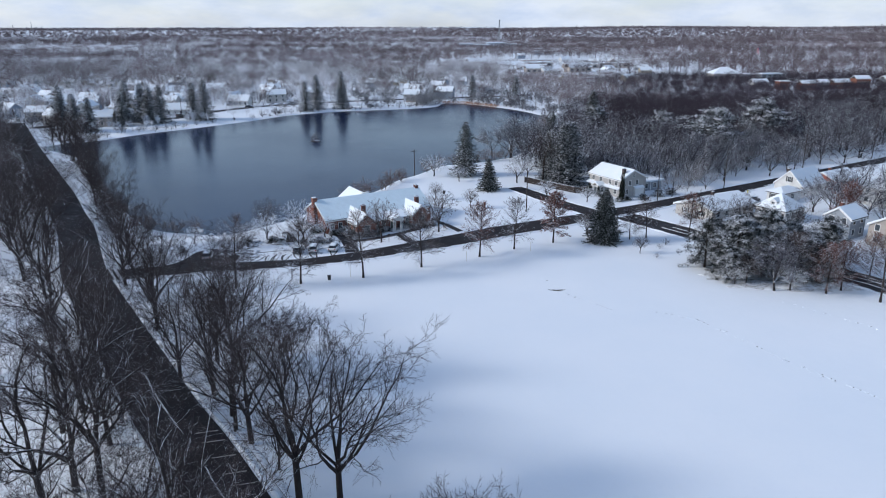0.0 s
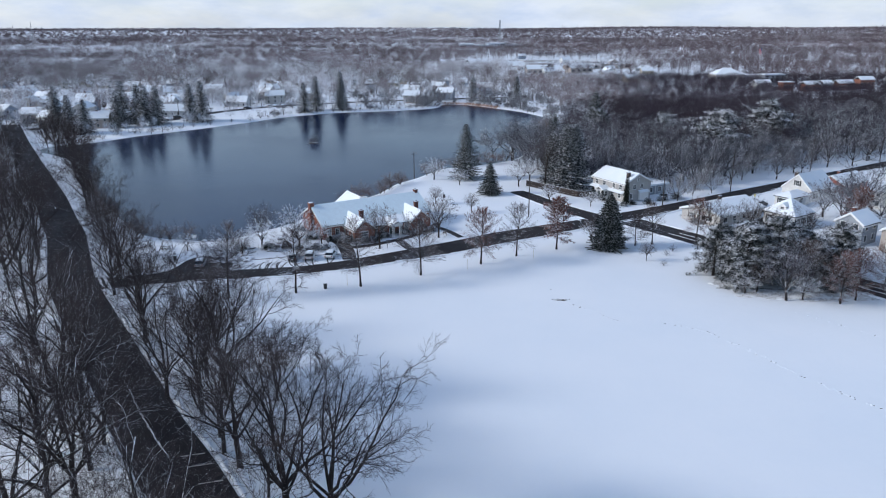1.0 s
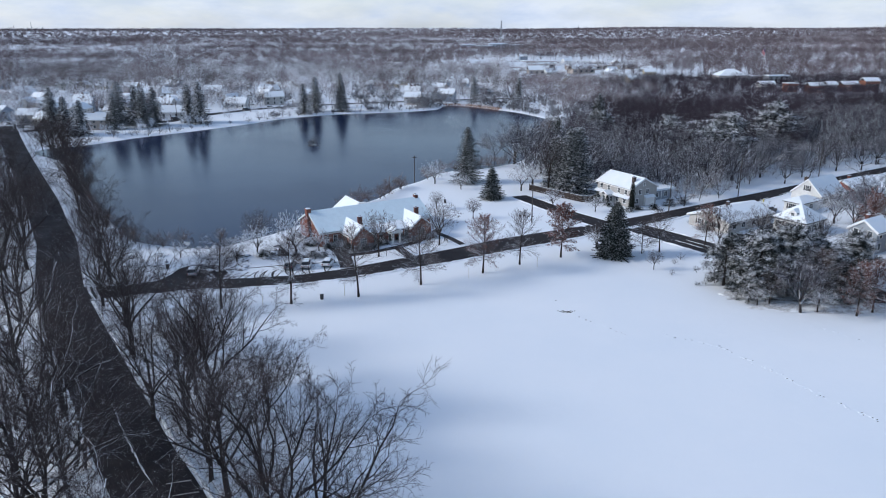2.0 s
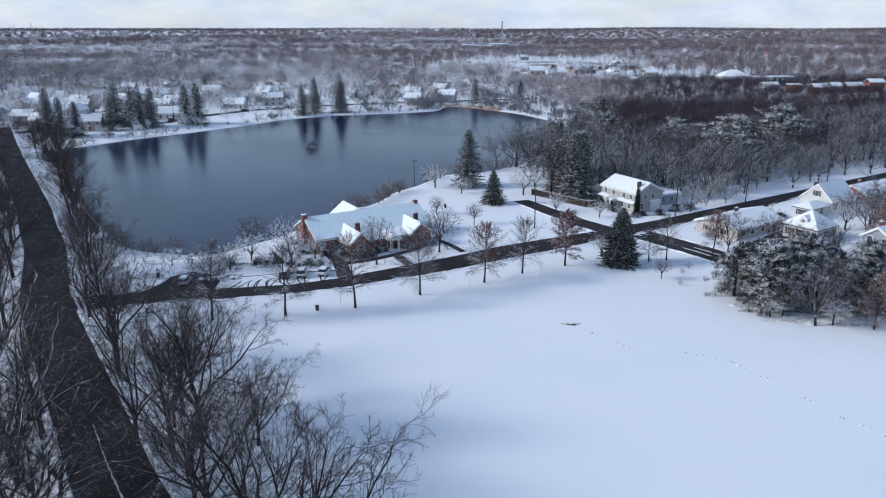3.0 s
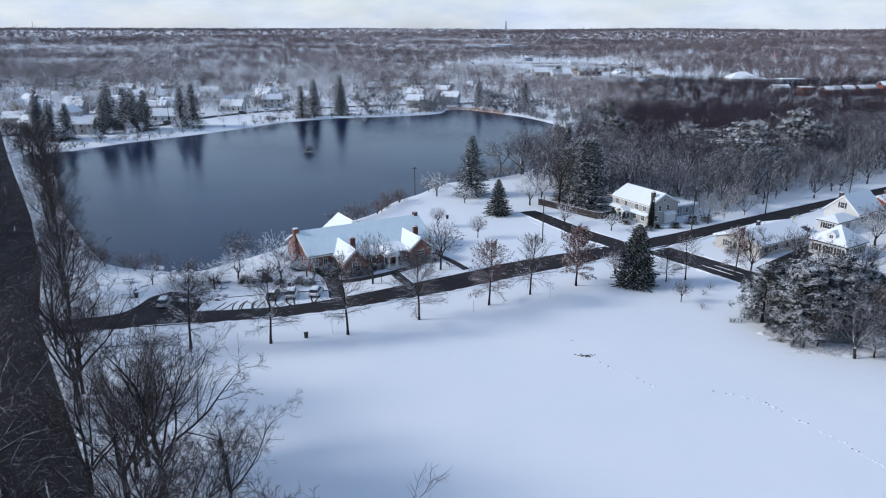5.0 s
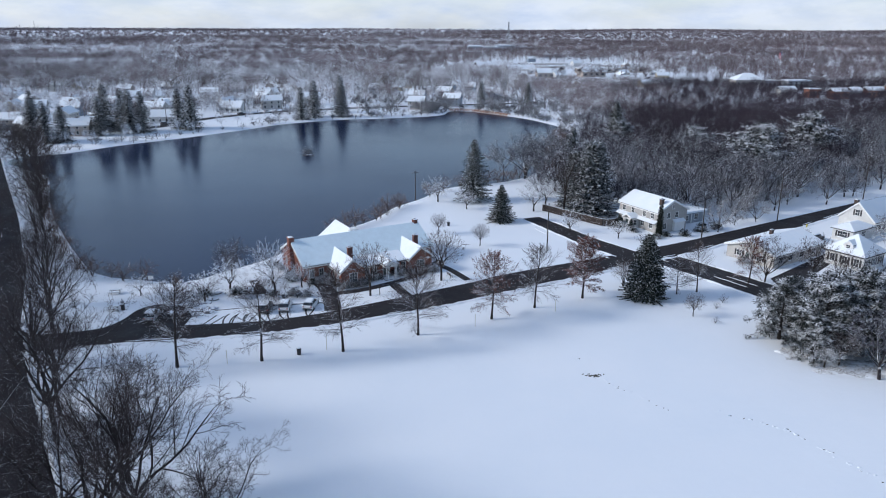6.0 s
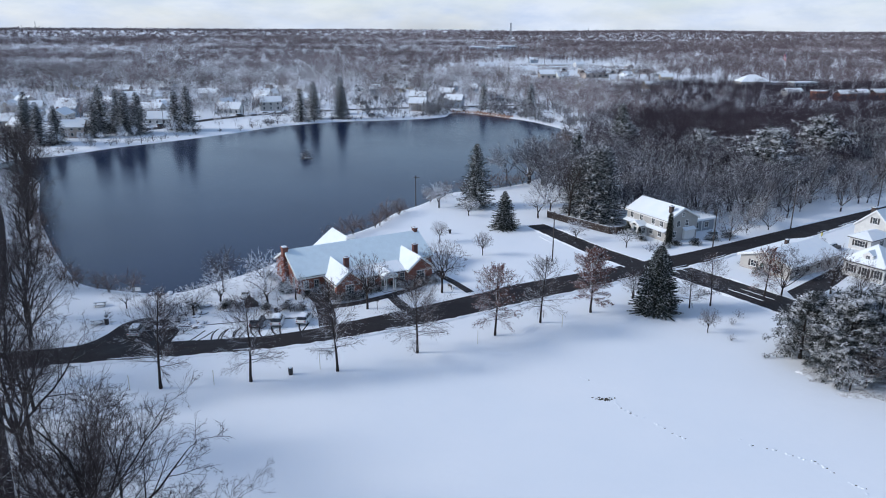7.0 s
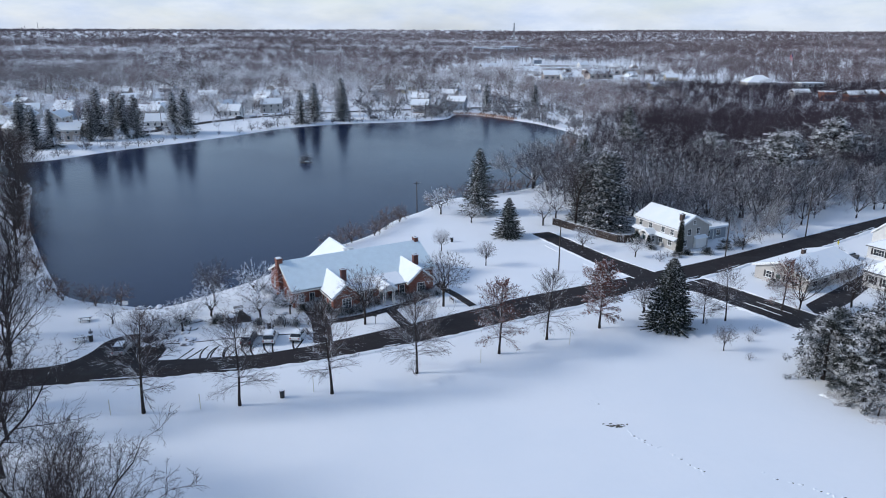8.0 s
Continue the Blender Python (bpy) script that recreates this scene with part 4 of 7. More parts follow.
# beyond the road
for i in range(122):
    t = i / 121
    c = B_LEFT[min(int((0.12 + 0.88 * t) * len(B_LEFT)), len(B_LEFT) - 1)]
    d = rng.uniform(8, 38) if i % 5 < 2 else rng.uniform(3.5, 10)
    x, y = c[0] - 0.83 * d, c[1] - 0.56 * d
    if y < 130:
        d = rng.uniform(1.8, 8.5) if i % 7 else rng.uniform(12, 28)
        x, y = c[0] - 0.83 * d, c[1] - 0.56 * d
        if i % 5 in (1, 3) or (y > 85 and i % 5 == 4):
            continue
    elif i % 2:
        continue
    plant("wild%d" % (i % 2) if i % 3 else "big%d" % rng.randrange(5), x, y, rng.uniform(0, 360), rng.uniform(0.8, 1.12))
for i, (t, d) in enumerate(((0.43, 2.6), (0.48, 1.5), (0.53, 2.0), (0.58, 1.6), (0.64, 2.4))):
    c = B_LEFT[int(t * len(B_LEFT))]
    plant("big%d" % (1, 0, 1, 3)[i % 4], c[0] - 0.83 * d, c[1] - 0.56 * d, (350, 40, 15, 180)[i % 4], 0.9 + 0.03 * (i % 3))
for k, (x, y, turn, sc) in enumerate(((-31.0, 50.0, 20, 0.95), (-41.0, 60.0, 110, 1.0), (-24.0, 43.0, 240, 0.9), (-36.0, 44.0, 300, 0.9), (-39.8, 76.0, 60, 0.9), (-48.0, 87.6, 200, 0.9), (-58.0, 102.2, 20, 0.9))):
    plant("wild%d" % (k % 2), x, y, turn, sc)
# street row
for kind, x, y, turn, s in (("oak0", -38.7, 123.4, 10, 1.08), ("oak1", -26.9, 125.6, 70, 1.0), ("oak0", -15.3, 129.0, 140, 0.96), ("oak2", -4.1, 135.2, 230, 1.0),
                            ("russet_few", 8.1, 141.9, 30, 0.97), ("oak1", 16.0, 147.2, 300, 0.94), ("russet", 25.3, 151.9, 0, 0.98)):
    plant(kind, x, y, turn, s)
plant("spruce_near", 36.8, 152.6, 0, 1.0)
for kind, x, y, turn, s in (("round0", -13.7, 152.7, 0, 0.98), ("round1", -0.7, 161.0, 60, 1.0), ("round0", -1.7, 193.8, 200, 0.5), ("round1", 7.8, 184.0, 10, 0.52),
                            ("crab0", -40.1, 154.6, 0, 1.05), ("crab1", -31.7, 154.1, 70, 1.1), ("crab1", -34.0, 162.0, 50, 1.15), ("crab0", -43.2, 149.2, 130, 0.9), ("crab1", -27.2, 156.8, 220, 0.75),
                            ("round0", -41.5, 160.5, 90, 0.85), ("crab1", -56.0, 152.0, 10, 0.6), ("crab0", 23.5, 216, 70, 1.2), ("crab1", 27.5, 222, 170, 1.2),
                            ("crab0", 5.5, 218, 40, 0.8), ("crab1", -2.5, 226.5, 80, 1.1), ("crab0", 30.0, 196, 180, 0.8), ("crab1", 34.2, 158.6, 60, 0.7),
                            ("round1", 34.5, 159.0, 60, 0.55), ("oak2", 43.2, 154.2, 0, 0.6), ("oak0", 47.3, 155.4, 100, 0.68), ("round0", 42.8, 143.6, 30, 0.42),
                            ("big3", 62.3, 160.8, 100, 0.72), ("crab0", 40.5, 190.5, 100, 0.7), ("midsnow1", 66.0, 196.5, 100, 0.62), ("midsnow0", 76, 212, 200, 0.8), ("mid0", 63.5, 214.0, 200, 0.9), ("midsnow1", 55.0, 215.0, 20, 0.9), ("mid3", 49.0, 213.5, 100, 0.9), ("bush", 45.0, 187.5, 140, 0.9), ("russet_few", 58.8, 160.0, 10, 0.8),
                            ("round0", 72.0, 162.0, 50, 0.9), ("oak1", 77.8, 115.1, 90, 1.0), ("midsnow0", 79, 206, 10, 0.75),
                            ("midsnow1", 72.5, 203, 80, 0.72), ("midsnow0", 108, 196, 120, 0.7), ("crab0", 97.5, 178.5, 10, 1.3), ("mid0", 108, 172, 10, 0.95), ("mid3", 103, 176.5, 90, 0.9), ("mid1", 99, 172.5, 200, 0.8), ("mid2", 118, 178, 60, 1.0), ("mid3", 112, 166, 10, 0.9), ("mid0", 105, 160, 170, 0.8), ("russet_few", 82, 126, 60, 0.8), ("big3", 84.5, 145.5, 60, 0.6), ("big2", 79.0, 150.5, 60, 0.55), ("big3", 74.5, 157.5, 160, 0.55), ("mid1", 104, 180, 120, 0.95), ("mid2", 112, 187, 20, 0.9), ("russet", 99, 166, 40, 0.9)):
    plant(kind, x, y, turn, s)
for kind, x, y, turn, s in (("spruce_squat", 14.0, 205.6, 0, 1.0), ("spruce_tall", 7.8, 228.0, 0, 1.0), ("hemlock", 38.4, 213.4, 0, 1.0), ("hemlock", 35.2, 221.5, 120, 0.8),
                            ("column", 50.6, 192.6, 0, 1.0), ("spruce_tall", 39.0, 251.0, 90, 1.02), ("spruce_tall", 64.0, 303.0, 200, 1.2),
                            ("big4", 31.4, 215.0, 30, 0.95), ("mid1", 27.0, 231.0, 30, 0.9), ("mid2", 35.0, 233.0, 70, 0.9), ("spruce_squat", 43.0, 200.5, 50, 0.36), ("spruce_squat", 45.2, 198.0, 50, 0.3)):
    plant(kind, x, y, turn, s)
# evergreen clump at the field's edge, with bare trees before it
for k, (x, y, s) in enumerate(((53.5, 134.5, 0.80), (57.5, 129.5, 0.92), (63.5, 130.5, 1.0), (69.5, 129.0, 0.95), (61.0, 136.5, 0.9), (55.0, 127.0, 0.55), (73.5, 127.0, 0.75),
                               (67.0, 136.0, 0.95), (76.5, 131.5, 0.8), (73.0, 138.5, 0.85), (80.5, 140.5, 0.75), (58.0, 140.5, 0.65))):
    plant("pine%d" % (k % 3), x, y, k * 67, s)
for kind, x, y, turn, s in (("fan", 61.6, 121.0, 0, 1.0), ("russet_few", 70.4, 119.4, 80, 0.8), ("crab0", 64.7, 121.3, 20, 0.75), ("crab1", 55.7, 124.6, 70, 0.6),
                            ("russet_few", 74.0, 121.0, 180, 0.8), ("round0", 58.0, 125.0, 220, 0.6), ("oak2", 66.5, 124.5, 220, 0.85)):
    plant(kind, x, y, turn, s)
# shrubs by the parking place, the building and the shore
for x, y, s in ((-48.7, 148.3, 1.0), (-45.9, 151.0, 1.1), (-44.5, 146.0, 0.9), (-52.0, 151.6, 0.9), (-49.5, 152.5, 1.1), (-33.5, 157.0, 0.7), (-30.3, 155.8, 0.7), (-38.1, 155.6, 0.7),
                (-25.7, 156.6, 0.6), (-47.2, 149.5, 0.9), (-53.5, 154.2, 0.8), (45.5, 140.5, 0.55), (50.2, 150.0, 0.7), (48.0, 147.0, 0.6), (30.5, 200.5, 0.8), (47.5, 190.5, 0.7),
                (86.0, 193.6, 0.9), (-44.0, 156.5, 0.9), (-47.0, 156.0, 0.8), (-49.0, 142.7, 1.12), (-48.1, 145.0, 0.77), (-44.9, 142.7, 1.18), (-44.8, 146.2, 0.82), (-44.3, 148.7, 0.82), (-48.6, 148.6, 1.01), (-47.6, 151.2, 1.10), (-50.5, 148.6, 0.86), (-42.2, 141.7, 0.81), (-30.3, 149.0, 0.93), (-28.6, 150.0, 0.99), (-26.9, 151.1, 0.93), (-25.0, 151.6, 0.94), (-23.1, 152.2, 0.83), (-29.1, 146.1, 0.75)):
    plant("bush", x, y, rng.uniform(0, 360), s)
for i in range(0, len(POND)):
    p = POND[i]
    if (-30 < p[0] < 30 and 185 < p[1] < 262 and rng.random() < 0.75) or (p[0] < -62 and p[1] < 245 and rng.random() < 0.75) or (-63 < p[0] < -56 and p[1] < 170):
        n = (POND[(i + 1) % len(POND)] - POND[i - 1]).normalized()
        q = p + Vector((n[1], -n[0])) * rng.uniform(0.5, 2.5)
        plant("reedbush", q[0], q[1], rng.uniform(0, 360), rng.uniform(0.8, 1.4) if p[0] > -40 else rng.uniform(0.7, 1.2))
    elif p[0] > 28 and p[1] < 350 and rng.random() < 0.8:
        n = (POND[(i + 1) % len(POND)] - POND[i - 1]).normalized()
        q = p + Vector((n[1], -n[0])) * rng.uniform(0.5, 3.5)
        plant("reedbush", q[0], q[1], rng.uniform(0, 360), rng.uniform(0.9, 1.6))
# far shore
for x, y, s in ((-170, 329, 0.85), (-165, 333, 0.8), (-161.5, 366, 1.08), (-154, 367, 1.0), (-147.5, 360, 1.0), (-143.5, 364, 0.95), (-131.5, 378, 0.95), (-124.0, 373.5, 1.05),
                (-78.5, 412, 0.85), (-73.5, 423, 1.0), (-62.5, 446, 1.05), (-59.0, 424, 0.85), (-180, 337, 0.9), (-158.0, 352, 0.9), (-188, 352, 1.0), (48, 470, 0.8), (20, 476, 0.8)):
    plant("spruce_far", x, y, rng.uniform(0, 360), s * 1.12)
for i in range(0, len(POND), 2):
    p = POND[i]
    if p[1] > 345 and p[0] > -4:
        n = (POND[(i + 1) % len(POND)] - POND[i - 1]).normalized()
        for d in (rng.uniform(1.5, 5), rng.uniform(5, 14)):
            q = p + Vector((n[1], -n[0])) * d
            plant("white%d" % rng.randrange(2), q[0], q[1], rng.uniform(0, 360), rng.uniform(0.25, 0.75))
    if p[1] > 296 and p[0] < 40 and (p[0] > -60 or rng.random() < 0.55):
        n = (POND[(i + 1) % len(POND)] - POND[i - 1]).normalized()
        q = p + Vector((n[1], -n[0])) * rng.uniform(1.5, 13)
        plant("white%d" % rng.randrange(2), q[0], q[1], rng.uniform(0, 360), rng.choice((0.22, 0.3, 0.45, 0.6, 0.85)))
# snowy scrub on the far bank
for i, p in enumerate(POND):
    if p[1] > 300 and p[0] < 50 and rng.random() < 0.6:
        n = (POND[(i + 1) % len(POND)] - POND[i - 1]).normalized()
        q = p + Vector((n[1], -n[0])) * rng.uniform(0.6, 6)
        plant("bush", q[0], q[1], rng.uniform(0, 360), rng.uniform(0.8, 1.9))
# white trees among the houses beyond the pond
for x, y, s in ((-192, 489, 1.42), (-148, 459, 0.85), (-124, 423, 0.71), (-117, 460, 0.95), (-55, 474, 0.85), (-47, 446, 0.76), (-43, 462, 0.95), (-36, 446, 0.85), (-32, 469, 1.04), (-26, 446, 0.85), (-21, 463, 0.95), (-16, 447, 0.85), (-11, 464, 0.85), (-6, 452, 0.95), (-1, 470, 0.95), (-58, 445, 0.66), (-65, 474, 0.85), (16, 476, 0.85), (24, 489, 0.95), (33, 477, 0.95), (43, 471, 0.95), (51, 454, 0.95), (58, 444, 0.95), (62, 428, 0.85), (-170, 470, 0.85), (-200, 469, 0.95), (-224, 457, 0.95), (-236, 442, 0.85), (-102, 472, 0.85), (-234, 417, 0.85), (-196, 426, 0.85), (14, 531, 0.95), (34, 540, 0.95), (53, 533, 0.95), (-58, 529, 0.95), (-39, 530, 0.85), (-17, 538, 0.95), (-177, 517, 0.95), (-158, 541, 0.85), (-127, 542, 0.95), (-86, 492, 0.95)):
    plant("white%d" % rng.randrange(2), x, y, rng.uniform(0, 360), s)
# front of the woods beyond the cross street
EDGE = smooth_line([(44, 229), (58, 215.5), (72, 208.5), (95, 218.5), (137, 243.5), (200, 285), (260, 324)], 3.0)
for i, p in enumerate(EDGE):
    for row in range(5):
        if (i + row) % 2 or (row == 0 and rng.random() < 0.55):
            continue
        q = Vector((p[0] - rng.uniform(-2, 5) - row * 6, p[1] + rng.uniform(-1, 7) + row * 9))
        plant(rng.choice(("mid0", "mid1", "mid2", "mid3", "mid0", "mid2", "midsnow0", "midsnow1")), q[0], q[1], rng.uniform(0, 360), rng.uniform(0.65, 0.95) if row == 0 else rng.uniform(0.85, 1.2))
# crooked old trees at the very edge, white along their limbs
for x, y, turn, s in ((92, 230, 0, 1.0), (120, 249, 120, 0.9), (79, 222, 200, 0.8), (136, 259, 300, 1.0), (105, 240, 80, 0.85), (63, 221, 30, 0.8), (158, 274, 160, 1.0), (180, 287, 250, 1.1)):
    plant("crooked", x, y, turn, s)
for x, y, s in ((88, 282, 1.1), (96, 250, 1.35), (122, 274, 1.4), (66, 300, 1.0)):
    plant("pine_snow", x, y, rng.uniform(0, 360), s)

# ---- buildings ----


def gabled(g, x0, x1, y0, y1, eave, ridge, axis="x", z0=-0.2):
    """A solid body with gable ends; axis: along which the ridge runs."""
    if axis == "x":
        m = (y0 + y1) / 2
        verts = [(x0, y0, z0), (x1, y0, z0), (x1, y1, z0), (x0, y1, z0), (x0, y0, eave), (x1, y0, eave), (x1, y1, eave), (x0, y1, eave), (x0, m, ridge), (x1, m, ridge)]
        faces = [(0, 3, 2, 1), (0, 1, 5, 4), (2, 3, 7, 6), (1, 2, 6, 9, 5), (3, 0, 4, 8, 7), (4, 5, 9, 8), (6, 7, 8, 9)]
    else:
        m = (x0 + x1) / 2
        verts = [(x0, y0, z0), (x1, y0, z0), (x1, y1, z0), (x0, y1, z0), (x0, y0, eave), (x1, y0, eave), (x1, y1, eave), (x0, y1, eave), (m, y0, ridge), (m, y1, ridge)]
        faces = [(0, 3, 2, 1), (0, 1, 5, 8, 4), (2, 3, 7, 9, 6), (1, 2, 6, 5), (3, 0, 4, 7), (4, 8, 9, 7), (5, 6, 9, 8)]
    return g.add(verts, faces)


def gable_roof(parent, x0, x1, y0, y1, eave, ridge, axis="x", over=0.35, end=0.3, shingle=None, snow=0.22, trim=None, cover=None, split=True):
    """Two sloping sheets with fascia boards, and the snow that lies on them. x0..y1: the walls' outline."""
    shingle = shingle or M_SHINGLE
    if axis == "x":
        m, half = (y0 + y1) / 2, (y1 - y0) / 2
        k = (ridge - eave) / half
        a0, a1, low = x0 - end, x1 + end, eave - k * over
        sides = [[(a0, y0 - over, low), (a1, y0 - over, low), (a1, m, ridge), (a0, m, ridge)], [(a1, y1 + over, low), (a0, y1 + over, low), (a0, m, ridge), (a1, m, ridge)]]
    else:
        m, half = (x0 + x1) / 2, (x1 - x0) / 2
        k = (ridge - eave) / half
        a0, a1, low = y0 - end, y1 + end, eave - k * over
        sides = [[(x0 - over, a1, low), (x0 - over, a0, low), (m, a0, ridge), (m, a1, ridge)], [(x1 + over, a0, low), (x1 + over, a1, low), (m, a1, ridge), (m, a0, ridge)]]
    g, s, boards = Geo(), Geo(), []
    for q in sides:
        up = [(p[0], p[1], p[2] + 0.14) for p in q]
        g.slab(up, 0.13)
        s.slab([(p[0], p[1], p[2] + 0.145 + snow) for p in q], snow - 0.01)
        e0, e1 = Vector(q[0]), Vector(q[1])
        n = (e1 - e0).cross(Vector((0, 0, 1))).normalized() * 0.03
        boards.append(Geo().slab([e0 + n + Vector((0, 0, 0.13)), e0 + n - Vector((0, 0, 0.14)), e1 + n - Vector((0, 0, 0.14)), e1 + n + Vector((0, 0, 0.13))], 0.04))
        for c, d in ((0, 3), (1, 2)):
            p, r = Vector(q[c]), Vector(q[d])
            o = (e0 - e1).normalized() * (0.02 if c == 0 else -0.02)
            quad = [p + o + Vector((0, 0, 0.13)), p + o - Vector((0, 0, 0.12)), r + o - Vector((0, 0, 0.12)), r + o + Vector((0, 0, 0.13))]
            boards.append(Geo().slab(quad, 0.04))
    roof = part("roof", g, shingle, parent, "dark shingle roof")
    part("roof_snow", s, cover or M_ROOF_SNOW, roof, "even white blanket of snow")
    if not split:
        joined = Geo()
        for k in boards:
            joined.add(k.v, k.f)
        boards = [joined]
    for k in boards:
        part("fascia", k, trim or M_WHITE, roof, "white painted eaves board")
    return roof


def hip_roof(parent, x0, x1, y0, y1, eave, ridge, over=0.4, snow=0.22):
    half = min(x1 - x0, y1 - y0) / 2
    k = (ridge - eave) / half
    low = eave - k * over
    X0, X1, Y0, Y1 = x0 - over, x1 + over, y0 - over, y1 + over
    hh = half + over
    if x1 - x0 >= y1 - y0:
        r0, r1 = (X0 + hh, (y0 + y1) / 2, ridge), (X1 - hh, (y0 + y1) / 2, ridge)
    else:
        r0, r1 = ((x0 + x1) / 2, Y0 + hh, ridge), ((x0 + x1) / 2, Y1 - hh, ridge)
    c = [(X0, Y0, low), (X1, Y0, low), (X1, Y1, low), (X0, Y1, low)]
    if x1 - x0 >= y1 - y0:
        polys = [[c[0], c[1], r1, r0], [c[1], c[2], r1], [c[2], c[3], r0, r1], [c[3], c[0], r0]]
    else:
        polys = [[c[0], c[1], r0], [c[1], c[2], r1, r0], [c[2], c[3], r1], [c[3], c[0], r0, r1]]
    g, s = Geo(), Geo()
    for q in polys:
        g.slab([(p[0], p[1], p[2] + 0.14) for p in q], 0.13)
        s.slab([(p[0], p[1], p[2] + 0.145 + snow) for p in q], snow - 0.01)
    roof = part("roof", g, M_SHINGLE, parent, "dark shingle roof")
    part("roof_snow", s, M_ROOF_SNOW, roof, "even white blanket of snow")
    return roof


def window(parent, x, y, z, w, h, face, shutters=False, bars=(2, 2), trim=None, near=True):
    """A framed sash in a wall that faces the direction face (degrees); x, y, z: the middle of its foot on the wall's surface."""
    m = pose(x, y, z, 0, 0, face + 90)
    f, p = Geo(), Geo()
    t = 0.1
    o, i = (-w / 2 - t, w / 2 + t, -t, h + t), (-w / 2, w / 2, 0, h)
    ring = [(q[k], d, q[j]) for d in (-0.05, 0.03) for q in (o, i) for k, j in ((0, 2), (1, 2), (1, 3), (0, 3))]
    faces = []
    for k in range(4):
        n = (k + 1) % 4
        faces += [(k, n, 4 + n, 4 + k), (8 + n, 8 + k, 12 + k, 12 + n), (n, k, 8 + k, 8 + n), (4 + k, 4 + n, 12 + n, 12 + k)]
    f.add(ring, faces, m)
    p.box(-w / 2, w / 2, -0.015, 0.02, 0, h, m)
    ob = part("window", f, trim or M_WHITE, parent)
    part("pane", p, M_GLASS, ob)
    if near:
        for k in range(1, bars[0]):
            q = -w / 2 + w * k / bars[0]
            part("glazing_bar", Geo().box(q - 0.02, q + 0.02, -0.035, -0.016, 0, h, m), trim or M_WHITE, ob)
        for k in range(1, bars[1]):
            q = h * k / bars[1]
            part("glazing_bar", Geo().box(-w / 2, w / 2, -0.034, -0.017, q - 0.025, q + 0.025, m), trim or M_WHITE, ob)
        part("sill", Geo().box(-w / 2 - t - 0.05, w / 2 + t + 0.05, -0.13, -0.052, -t, -t + 0.06, m), M_ROOF_SNOW, ob, "snow-covered window sill")
    if shutters:
        for s in (-1, 1):
            g = Geo()
            c = s * (w / 2 + t + 0.22)
            g.box(c - 0.2, c + 0.2, -0.045, 0.03, -0.05, h + 0.05, m)
            for k in range(5):
                g.box(c - 0.15, c + 0.15, -0.065, -0.04, 0.1 + k * h / 5.2, 0.1 + k * h / 5.2 + h / 8, m)
            part("shutter", g, M_BLACK, ob, "black louvred shutter")
    return ob


def door(parent, x, y, z, w, h, face, mat):
    m = pose(x, y, z, 0, 0, face + 90)
    g, f = Geo(), Geo()
    f.box(-w / 2 - 0.12, w / 2 + 0.12, -0.05, 0.03, h, h + 0.14, m).box(-w / 2 - 0.12, -w / 2, -0.05, 0.03, 0, h, m).box(w / 2, w / 2 + 0.12, -0.05, 0.03, 0, h, m)
    g.box(-w / 2, w / 2, -0.03, 0.02, 0, h, m)
    for a, b in ((0.12, 0.45), (0.52, 0.92)):
        for s in (-1, 1):
            g.box(s * w * 0.24 - w * 0.17, s * w * 0.24 + w * 0.17, -0.045, -0.02, h * a, h * b, m)
    d = part("door", g, mat, parent)
    part("door_frame", f, M_WHITE, d, "white door casing")
    k = Geo()
    k.box(w * 0.36, w * 0.42, -0.09, -0.03, h * 0.45, h * 0.5, m)
    part("door_handle", k, M_METAL, d)
    return d


M_CHIMNEY = plain("dark_chimney_brick", (0.13, 0.055, 0.043), 0.9)


def chimney(parent, x, y, z0, z1, sx, sy, mat=None):
    g = Geo().box(x - sx / 2, x + sx / 2, y - sy / 2, y + sy / 2, z0, z1 - 0.18).box(x - sx / 2 - 0.06, x + sx / 2 + 0.06, y - sy / 2 - 0.06, y + sy / 2 + 0.06, z1 - 0.18, z1)
    c = part("chimney", g, mat or M_CHIMNEY, parent)
    for s in (-0.2, 0.2):
        q = Geo().cyl(x + (s * sx if sx >= sy else 0), y + (s * sy if sy > sx else 0), z1 - 0.02, z1 + 0.22, 0.13)
        part("flue", q, M_STONE, c)
    k = Geo().box(x - sx / 2 - 0.02, x + sx / 2 + 0.02, y - sy / 2 - 0.02, y + sy / 2 + 0.02, z1 + 0.004, z1 + 0.08, taper=0.08)
    part("snow_cap", k, M_ROOF_SNOW, c)
    return c


M_SHINGLE = plain("dark_shingles", (0.07, 0.068, 0.07), 0.9, grain=8.0)
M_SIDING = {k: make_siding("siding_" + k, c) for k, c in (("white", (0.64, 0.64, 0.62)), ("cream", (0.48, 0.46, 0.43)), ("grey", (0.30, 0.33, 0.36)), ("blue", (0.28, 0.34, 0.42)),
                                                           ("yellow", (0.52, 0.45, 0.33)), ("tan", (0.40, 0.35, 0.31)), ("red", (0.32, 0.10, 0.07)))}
M_DOOR = plain("dark_green_door", (0.05, 0.08, 0.07), 0.4)

